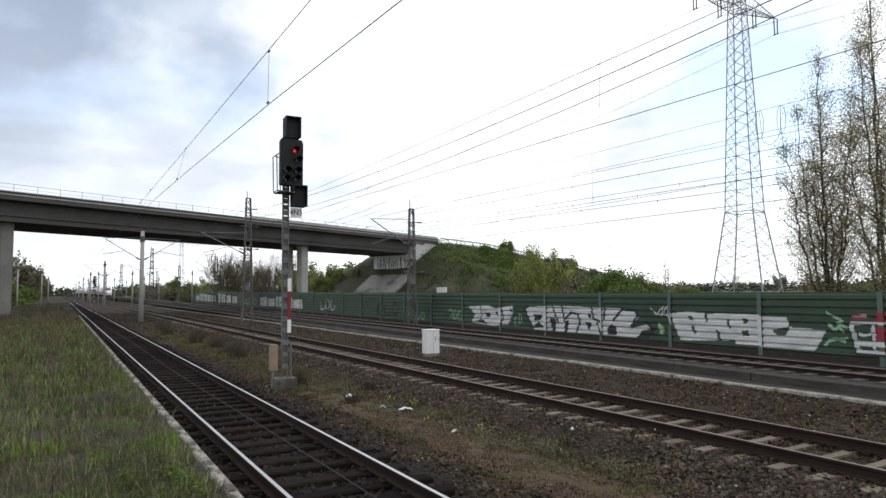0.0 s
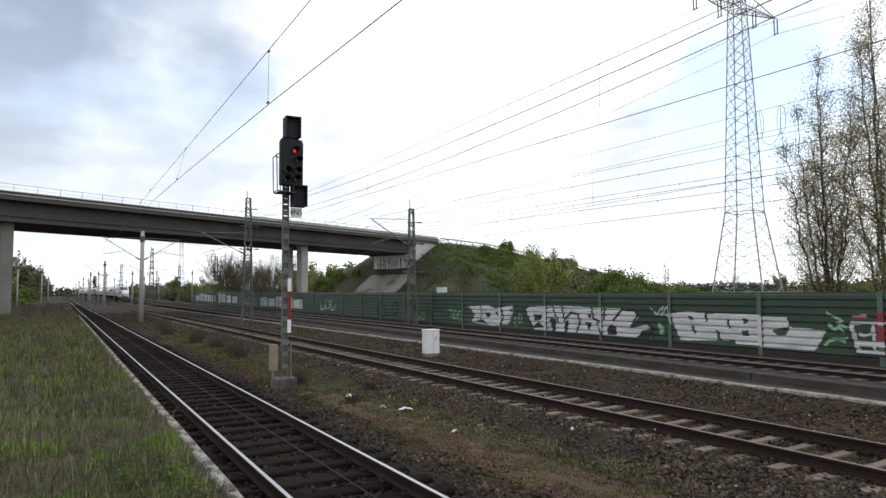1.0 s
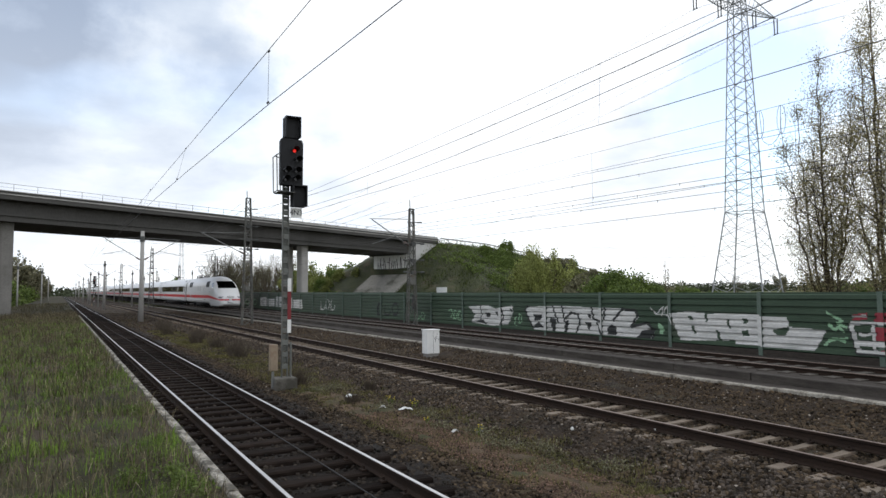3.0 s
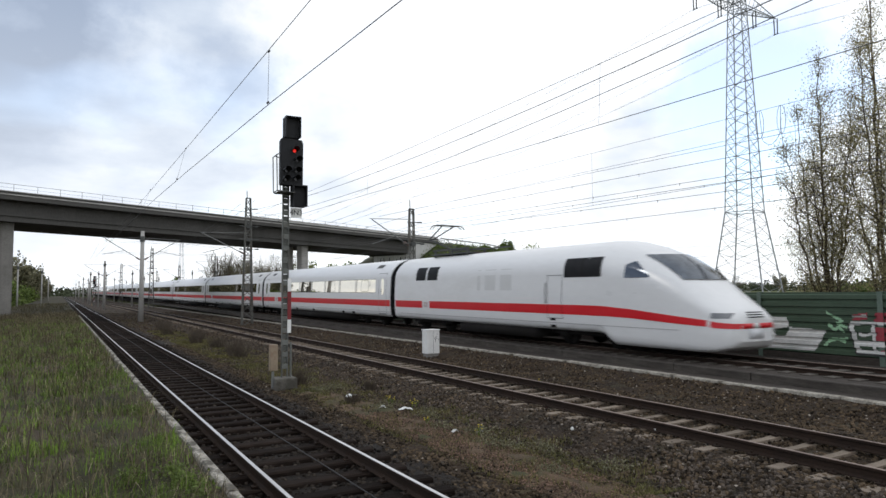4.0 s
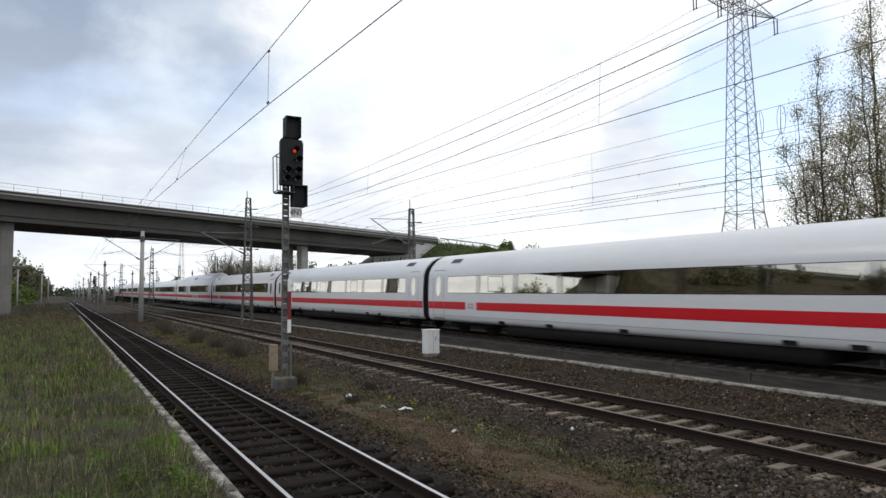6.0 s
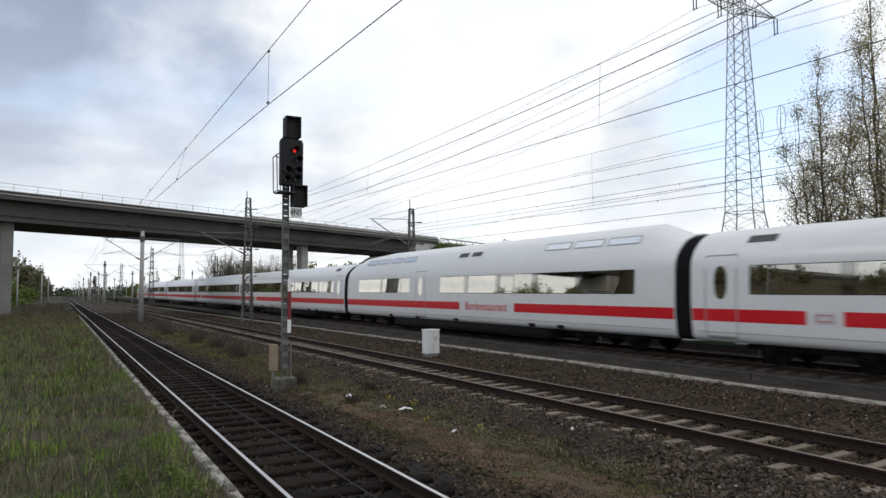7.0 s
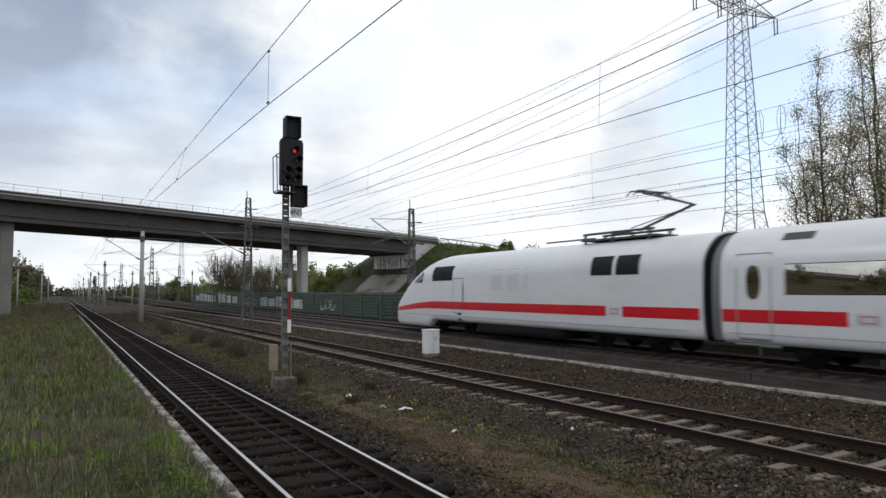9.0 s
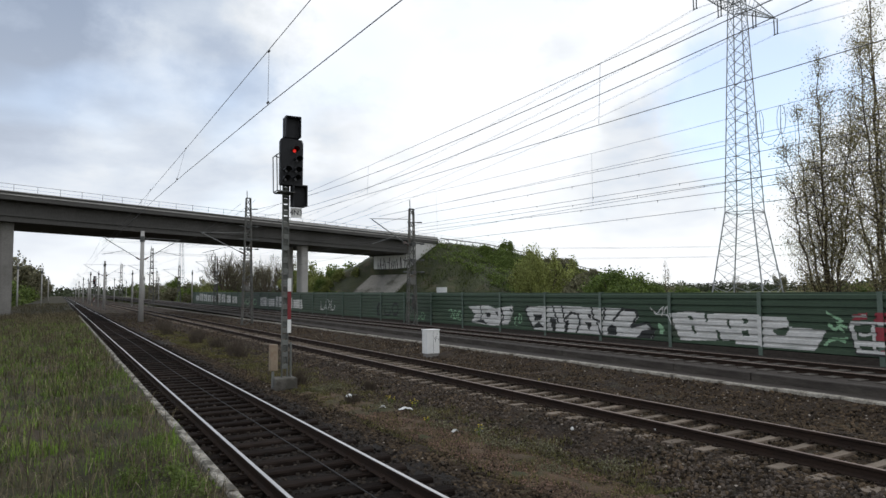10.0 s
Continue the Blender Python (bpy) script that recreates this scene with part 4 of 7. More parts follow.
class Hull:
    """A car body: its half width and height at any distance d behind its front."""

    def __init__(self, length, nose=False, raised=None):
        self.length, self.nose, self.raised = length, nose, raised

    def shape_at(self, d):
        if not self.nose:
            return 1.0, 0.58, 3.84
        top = np.interp(d, [0, 0.04, 0.12, 0.3, 0.52, 0.9, 1.29, 1.87, 2.4, 2.81, 3.4, 4.0, 4.6, 5.4], [1.22, 1.37, 1.48, 1.62, 1.77, 2.05, 2.37, 2.82, 3.13, 3.33, 3.55, 3.70, 3.79, 3.84])
        w = np.interp(d, [0, 0.04, 0.12, 0.3, 0.6, 1.0, 1.6, 2.4, 3.4, 4.6], [0.70, 0.86, 0.99, 1.13, 1.25, 1.33, 1.40, 1.45, 1.49, 1.51]) / 1.51
        low = np.interp(d, [0, 0.15, 0.5, 1.0, 4.3, 4.8], [0.55, 0.38, 0.26, 0.22, 0.22, 0.58])
        return float(w), float(low), float(top)

    def point(self, d, x, z):
        w, low, top = self.shape_at(d)
        k = (z - 0.58) / 3.26
        if self.nose and d < 7.2:
            z = low + k * (top - low)
        if self.raised and z > 2.95:
            a, b, c, e, h = self.raised
            z = 2.95 + (z - 2.95) * (1 + h / 0.89 * float(np.interp(d, [a, b, c, e], [0, 1, 1, 0])))
        return (x * w, d, z)

    def on_side(self, d, z, sign, lift):
        """The point of the side wall at height z."""
        w, low, top = self.shape_at(d)
        k = z
        if self.nose and d < 7.2:
            k = 0.58 + 3.26 * (z - low) / (top - low)
        if self.raised and z > 2.95:
            a, b, c, e, h = self.raised
            k = 2.95 + (z - 2.95) / (1 + h / 0.89 * float(np.interp(d, [a, b, c, e], [0, 1, 1, 0])))
        return (sign * (side(min(k, 3.82)) * w + lift), d, z)

    def body(self, stations):
        s = Shape()
        s.grid([[self.point(d, x, z) for x, z in RING] for d in stations])
        n = len(RING)
        for d, turn in ((stations[0], 1), (stations[-1], -1)):
            ring = [self.point(d, x, z) for x, z in RING]
            s.add(ring, [tuple(range(n))[::turn]])
        return s

    def patch(self, d0, d1, z0, z1, lift=0.006, nd=2, nz=4, both=True, slant=0.0):
        """A panel on the side wall."""
        s = Shape()
        for sign in ((-1, 1) if both else (-1,)):
            s.grid([[self.on_side(d0 + (d1 - d0) * i / nd + slant * j / nz, z0 + (z1 - z0) * j / nz, sign, lift) for j in range(nz + 1)] for i in range(nd + 1)])
        return s

    def oval(self, d, z, a, b, lift=0.010):
        s = Shape()
        for sign in (-1, 1):
            n = 20
            ring = [self.on_side(d + a * math.copysign(abs(math.cos(t)) ** 0.8, math.cos(t)), z + b * math.copysign(abs(math.sin(t)) ** 0.8, math.sin(t)), sign, lift) for t in (2 * math.pi * i / n for i in range(n))]
            s.add(ring + [self.on_side(d, z, sign, lift)], [(i, (i + 1) % n, n) for i in range(n)])
        return s

    def frame_lines(self, d0, d1, z0, z1, w=0.035, lift=0.009):
        """A thin closed joint line on both side walls."""
        s = Shape()
        for sign in (-1, 1):
            out, inn = [], []
            n = 5
            zs = [z0 + (z1 - z0) * k / n for k in range(n + 1)]
            ring = [(d0, z) for z in zs] + [(d1, z) for z in zs[::-1]]
            for d, z in ring:
                out.append(self.on_side(d, z, sign, lift))
                inn.append(self.on_side(d + (w if d == d0 else -w), min(max(z, z0 + w), z1 - w), sign, lift))
            m = len(ring)
            s.add(out + inn, [(i, (i + 1) % m, m + (i + 1) % m, m + i) for i in range(m)])
        return s


def bogie(y):
    s = Shape()
    for x in (-1.0, 1.0):
        s.box(x - 0.09, x + 0.09, y - 1.9, y + 1.9, 0.42, 0.62)
        for dy in (-1.25, 1.25):
            s.box(x - 0.14, x + 0.14, y + dy - 0.2, y + dy + 0.2, 0.32, 0.66)
            s.tube((x * 0.74 - 0.07, y + dy, 0.46), (x * 0.74 + 0.07, y + dy, 0.46), 0.46, n=20)
    for dy in (-1.25, 1.25):
        s.tube((-0.75, y + dy, 0.46), (0.75, y + dy, 0.46), 0.09, n=8)
    s.box(-1.0, 1.0, y - 0.25, y + 0.25, 0.4, 0.6)
    return s


def put_sides(kit, name, shape, material, label, smooth):
    """Adds a shape to a kit; what lies on both walls becomes a mesh on each."""
    xs = [[shape.v[i][0] for i in f] for f in shape.f]
    if all(min(x) > 0.3 or max(x) < -0.3 for x in xs):
        for sign in (-1, 1):
            s = Shape()
            for f, x in zip(shape.f, xs):
                if x[0] * sign > 0:
                    s.f.append(f)
            used = sorted({i for f in s.f for i in f})
            if used:
                at = {k: i for i, k in enumerate(used)}
                s.v = [shape.v[k] for k in used]
                s.f = [tuple(at[i] for i in f) for f in s.f]
                kit.append((name, s.mesh(name, material, smooth), label))
    else:
        kit.append((name, shape.mesh(name, material, smooth), label))


def words(text, size, material, parent, at, label=""):
    c = bpy.data.curves.new("lettering", "FONT")
    c.body, c.size, c.extrude, c.align_x, c.align_y = text, size, 0.002, "CENTER", "CENTER"
    c.materials.append(material)
    o = new("lettering", c)
    o.parent, o.matrix_basis = parent, at
    return tagged(o, label)


NEAR_SIDE = Matrix(((0, 0, -1, 0), (-1, 0, 0, 0), (0, 1, 0, 0), (0, 0, 0, 1)))


def coach_kit(dining=False):
    """The meshes of a middle car, its front at d = 0."""
    L = 26.4
    h = Hull(L, raised=(0.7, 1.8, 24.6, 25.7, 0.44) if dining else None)
    st = [0.30, 0.34, 0.5, 0.7, 1.0, 1.4, 1.8, 2.4] + list(np.arange(4, 24, 2.0)) + [14.8, 15.2, 15.8, 16.5, 17.2, 25.0, 25.9, 26.06, 26.1]
    kit = [("body", h.body(sorted(set(st))).mesh("body", M_TRAIN, True), "glossy white body")]

    def put(name, shape, material, label=""):
        put_sides(kit, name, shape, material, label, True)

    if dining:
        put("red_stripe", h.patch(0.33, 8.4, 1.17, 1.52, nd=8), M_TRAIN_RED, "red stripe")
        put("red_stripe", h.patch(12.6, 26.07, 1.17, 1.52, nd=12), M_TRAIN_RED, "red stripe")
        bands, doors = ((1.9, 14.4), (17.6, 24.3)), (16.4,)
        vents = ()
        for a, b in ((11.3, 12.1), (12.4, 13.2)):
            put("roof_vent", h.patch(a, b, 3.60, 3.80, 0.010, 2, 2), M_STEEL_DARK, "dark roof vent")
        for a, b in ((2.0, 3.4), (3.7, 5.1), (5.4, 6.8), (17.6, 18.9), (19.2, 20.5), (20.9, 22.2), (22.5, 23.8)):
            put("roof_window", h.patch(a, b, 3.62, 3.84, 0.012, 2, 3), M_ROOF_GLASS, "slanted roof window")
            put("roof_window_frame", h.frame_lines(a - 0.03, b + 0.03, 3.59, 3.87, 0.035, 0.014), M_TRAIN_LINE)
    else:
        put("red_stripe", h.patch(0.33, 21.75, 1.17, 1.52, nd=13), M_TRAIN_RED, "red stripe")
        put("red_stripe", h.patch(22.65, 26.07, 1.17, 1.52, nd=3), M_TRAIN_RED, "red stripe")
        put("emblem", h.patch(21.92, 22.48, 1.2, 1.49, 0.006, 2, 3), M_TRAIN_GREY, "small grey emblem field")
        put("emblem", h.frame_lines(22.0, 22.4, 1.25, 1.44, 0.035), M_EMBLEM, "faint red outlined emblem")
        bands, doors = ((2.25, 24.2),), (1.3, 25.1)
        vents = ((1.9, 2.75), (23.6, 24.45))
    for a, b in bands:
        put("window_band", h.patch(a, b, 1.94, 2.71, 0.004, 14, 5), M_GLASS, "dark tinted window band")
        n = round((b - a) / 2.75)
        for i in range(1, n):
            c = a + (b - a) * i / n
            put("window_divider", h.patch(c - 0.014, c + 0.014, 1.95, 2.70, 0.007, 1, 4), M_UNDER)
            put("window_pillar", h.patch(c + 0.03, c + 0.34, 1.95, 2.70, 0.006, 1, 4), M_GLASS_DARK, "darker glass over a pillar")
        # sealed edge of the band, and a hinged pane here and there
        put("window_seal", h.patch(a, b, 1.925, 1.945, 0.007, 14, 1), M_RUBBER)
        put("window_seal", h.patch(a, b, 2.705, 2.725, 0.007, 14, 1), M_RUBBER)
        for c in np.arange(a + 1.0, b - 1.3, 5.5):
            put("hinged_pane", h.frame_lines(c, c + 1.1, 2.0, 2.66, 0.022, 0.008), M_UNDER, "thin frame of a hinged pane")
    for c in doors:
        put("door_joint", h.frame_lines(c - 0.52, c + 0.52, 0.72, 3.05), M_TRAIN_LINE)
        put("door_window", h.oval(c, 2.26, 0.21, 0.47), M_GLASS, "oval door window")
        put("door_step", h.patch(c - 0.45, c + 0.45, 0.70, 0.76, 0.008, 1, 1), M_UNDER)
    for a, b in vents:
        put("roof_vent", h.patch(a, b, 3.36, 3.56, 0.008, 2, 2), M_STEEL_DARK, "dark roof vent")
    put("panel_joint", h.patch(0.5, 25.9, 0.85, 0.868, 0.005, 12, 1), M_TRAIN_LINE)
    for c in (5.4, 7.1, 12.8, 16.6, 19.7):
        put("hatch", h.patch(c, c + 0.42, 0.62, 0.76, 0.006, 1, 1), M_UNDER, "dark hatch in the skirt")
    put("bogie", bogie(3.7), M_UNDER, "sooty bogie")
    put("bogie", bogie(22.7), M_UNDER, "sooty bogie")
    put("equipment_box", Shape().box(-1.28, 1.28, 6.6, 19.8, 0.18, 0.62), M_UNDER)
    put("gangway", Shape().grid([[(x * 0.975, d, 0.45 + (z - 0.45) * 0.985) for x, z in RING] for d in (-0.36, 0.36)]), M_RUBBER, "black rubber gangway bellows")
    return kit


def power_kit():
    L = 21.0
    h = Hull(L, nose=True)
    st = [0, 0.02, 0.05, 0.09, 0.14, 0.2, 0.3, 0.42, 0.55, 0.7, 0.85] + list(np.arange(1.0, 7.4, 0.25)) + [9, 12, 15, 18, 19.6, 20.7]
    kit = [("body", h.body(st).mesh("body", M_TRAIN, True), "glossy white streamlined body")]

    def put(name, shape, material, label="", smooth=True):
        put_sides(kit, name, shape, material, label, smooth)

    def stripe(d0, d1, n):
        s = Shape()
        for sign in (-1, 1):
            rows = []
            for i in range(n + 1):
                d = d0 + (d1 - d0) * i / n
                c = float(np.interp(d, [0.0, 0.5, 0.7, 2.0, 3.4, 4.6, 5.6], [1.0, 1.03, 1.07, 1.17, 1.28, 1.335, 1.345]))
                t = float(np.interp(d, [0.1, 1.0, 5.0], [0.075, 0.10, 0.175]))
                rows.append([h.on_side(d, c + t * k, sign, 0.012 if d < 5 else 0.006) for k in (-1, -0.5, 0, 0.5, 1)])
            s.grid(rows)
        return s

    put("red_stripe", stripe(0.72, 16.8, 100), M_TRAIN_RED, "red stripe curving down to the nose")
    put("red_stripe", stripe(17.55, 20.58, 4), M_TRAIN_RED, "red stripe")
    put("red_stripe", stripe(0.0, 0.62, 62), M_TRAIN_RED, "red stripe round the nose")
    put("emblem", h.patch(16.95, 17.41, 1.2, 1.49, 0.006, 2, 3), M_TRAIN_GREY, "small grey emblem field")
    put("emblem", h.frame_lines(17.0, 17.36, 1.25, 1.44, 0.035), M_EMBLEM, "faint red outlined emblem")
    # windscreen: level lower edge, wrapped round the nose
    def at_front(x, z):
        lo, hi = 0.15, 6.5
        for _ in range(40):
            mid = (lo + hi) / 2
            w, low, top = h.shape_at(mid)
            k = 0.58 + 3.26 * (z - low) / (top - low)
            if k < 3.84 and side(max(0.61, k)) * w >= abs(x):
                hi = mid
            else:
                lo = mid
        return hi

    s = Shape()
    rows = []
    for i in range(9):
        z = 2.36 + 0.84 * i / 8
        half = 1.06 - 0.10 * i / 8
        rows.append([(x, at_front(x, z) - 0.030, z + 0.022) for x in (half * (-1 + 2 * j / 18) for j in range(19))])
    s.grid(rows)
    put("windscreen", s, M_WINDSCREEN, "dark raked windscreen")
    for a, b in (((1.32, -0.5, 3.78), (1.9, -0.15, 3.83)), ((1.32, 0.5, 3.78), (1.9, 0.85, 3.68))):
        wiper = Shape().bar(h.point(*a), h.point(*b), 0.03)
        wiper.v = [(x, y - 0.02, z + 0.03) for x, y, z in wiper.v]
        put("wiper", wiper, M_RUBBER)
    s = Shape()
    for sign in (-1, 1):
        s.grid([[h.on_side(d, 2.46 + (float(np.interp(d, [2.75, 3.4, 3.75], [2.52, 3.02, 2.90])) - 2.46) * j / 4, sign, 0.016) for j in range(5)] for d in (2.75, 2.9, 3.1, 3.25, 3.4, 3.6, 3.75)])
    put("cab_side_window", s, M_WINDSCREEN, "slanted cab side window")
    put("cab_window", h.patch(4.8, 6.72, 2.52, 3.22, 0.008, 4, 4), M_LOUVRE, "dark louvred side window")
    put("window_divider", h.patch(5.72, 5.80, 2.53, 3.21, 0.012, 1, 4), M_UNDER)
    put("rear_window", h.patch(16.05, 17.08, 2.56, 3.22, 0.008, 2, 4), M_LOUVRE, "dark louvred side window")
    put("rear_window", h.patch(17.24, 18.27, 2.56, 3.22, 0.008, 2, 4), M_LOUVRE, "dark louvred side window")
    put("door_joint", h.frame_lines(6.8, 7.65, 1.0, 2.62, 0.018), M_UNDER)
    put("grab_rail", h.patch(7.72, 7.76, 1.55, 2.35, 0.03, 1, 4), M_STEEL_DARK)
    put("door_step", Shape().add(h.patch(7.2, 7.5, 0.92, 1.02, 0.012, 1, 1).v, h.patch(7.2, 7.5, 0.92, 1.02, 0.012, 1, 1).f), M_UNDER)
    put("door_step", h.patch(7.2, 7.5, 0.66, 0.76, 0.012, 1, 1), M_UNDER)
    put("panel_joint", h.patch(1.6, 20.1, 0.83, 0.848, 0.010, 24, 1), M_TRAIN_LINE)
    # pale grey bars where the side carries its large faint marking
    marking = Shape()
    for a, b, c, e in ((12.25, 12.5, 2.05, 2.95), (11.1, 11.9, 2.05, 2.95), (9.95, 10.75, 2.05, 2.95)):
        for sign in (-1, 1):
            q = Shape().grid([[h.on_side(a + (b - a) * i / 2, c + (e - c) * j / 3, sign, 0.004) for j in range(4)] for i in range(3)])
            marking.add(q.v, q.f)
    put("marking", marking, M_TRAIN_GREY, "faint pale grey marking")
    lamps = Shape()
    for sign in (-1, 1):
        lamps.grid([[h.on_side(d, z, sign, 0.014) for z in (1.22, 1.30, 1.38)] for d in (0.16, 0.26, 0.42, 0.62)])
    put("headlight", lamps, M_LAMP_GLASS, "pale glass headlights")
    for xa, xb in ((-0.66, -0.152), (0.152, 0.66)):
        put("red_stripe", Shape().box(xa, xb, -0.012, 0.02, 0.925, 1.075), M_TRAIN_RED, "red stripe across the nose")
    put("number_plate_field", Shape().box(-0.148, 0.148, -0.012, 0.02, 0.93, 1.07), M_TRAIN_GREY, "grey field in the nose stripe")
    grill = Shape()
    for k in range(3):
        z = 1.24 + k * 0.07
        grill.box(-0.36, 0.36, -0.012 + k * 0.03, 0.30, z, z + 0.03)
    put("grille", grill, M_UNDER, "black nose grille")
    put("coupler_flap", Shape().box(-0.34, 0.34, -0.012, 0.2, 0.62, 0.9), M_TRAIN_ROOF)
    put("bogie", bogie(5.9), M_UNDER, "sooty bogie")
    put("bogie", bogie(17.2), M_UNDER, "sooty bogie")
    put("equipment_box", Shape().box(-1.3, 1.3, 8.6, 14.2, 0.20, 0.62), M_UNDER)
    put("gangway", Shape().grid([[(x * 0.975, d, 0.45 + (z - 0.45) * 0.985) for x, z in RING] for d in (20.5, 21.0)]), M_RUBBER, "black rubber gangway bellows")
    # roof gear and raised pantograph
    gear = Shape().box(-0.55, 0.55, 14.6, 18.2, 3.86, 3.93)
    for y in (14.8, 16.2, 17.9):
        for x in (-0.5, 0.5):
            gear.tube((x, y, 3.75), (x, y, 4.12), 0.06, n=8)
    gear.bar((-0.5, 14.7, 4.12), (-0.5, 18.1, 4.12), 0.08).bar((0.5, 14.7, 4.12), (0.5, 18.1, 4.12), 0.08).bar((-0.5, 16.2, 4.12), (0.5, 16.2, 4.12), 0.1)
    gear.bar((-0.1, 11.8, 4.02), (-0.1, 14.7, 4.02), 0.06)
    put("roof_gear", gear, M_STEEL_DARK, "dark roof insulators and busbars", False)
    pan = Shape()
    pan.bar((0, 17.0, 4.15), (0, 19.3, 4.80), 0.07).bar((-0.1, 19.3, 4.80), (-0.35, 17.5, 5.38), 0.05).bar((0.1, 19.3, 4.80), (0.35, 17.5, 5.38), 0.05)
    for y in (17.35, 17.65):
        pan.bar((-0.75, y, 5.43), (0.75, y, 5.43), 0.05)
        for sx in (-1, 1):
            pan.bar((sx * 0.75, y, 5.43), (sx * 0.97, y, 5.25), 0.035)
    pan.bar((-0.5, 17.35, 5.41), (-0.5, 17.65, 5.41), 0.04).bar((0.5, 17.35, 5.41), (0.5, 17.65, 5.41), 0.04).bar((0, 16.6, 4.25), (0, 19.0, 4.72), 0.03)
    put("pantograph", pan, M_STEEL_DARK, "raised dark pantograph", False)
    return kit


train = thing("high_speed_train", "long white high-speed train with a red stripe", "train")


def couple(name, kit, at):
    (n0, me, label), rest = kit[0], kit[1:]
    car = part(name, me, None, train, label, at=at)
    for n, m, lab in rest:
        part(n, m, None, car, lab)
    return car


POWER, COACH, DINING = power_kit(), coach_kit(), coach_kit(True)
couple("power_car", POWER, pose(0, 0, 0))
for i in range(12):
    y = 21.0 + 26.4 * i
    c = couple("coach", DINING if i == 7 else COACH, pose(0, y, 0))
    if i == 7:
        words("Bordrestaurant", 0.52, M_TRAIN_RED, c, Matrix.Translation((-1.512, 10.5, 1.345)) @ NEAR_SIDE, "red lettering on white")
    else:
        words("2" if i < 7 else "1", 0.40, M_WHITE, c, Matrix.Translation((-1.505, 3.1, 2.45)) @ pose(0, 0, 0, 0, 7, 0) @ NEAR_SIDE, "pale class number on the glass")
couple("power_car", POWER, pose(0, 2 * 21.0 + 26.4 * 12, 0, 0, 0, 180))
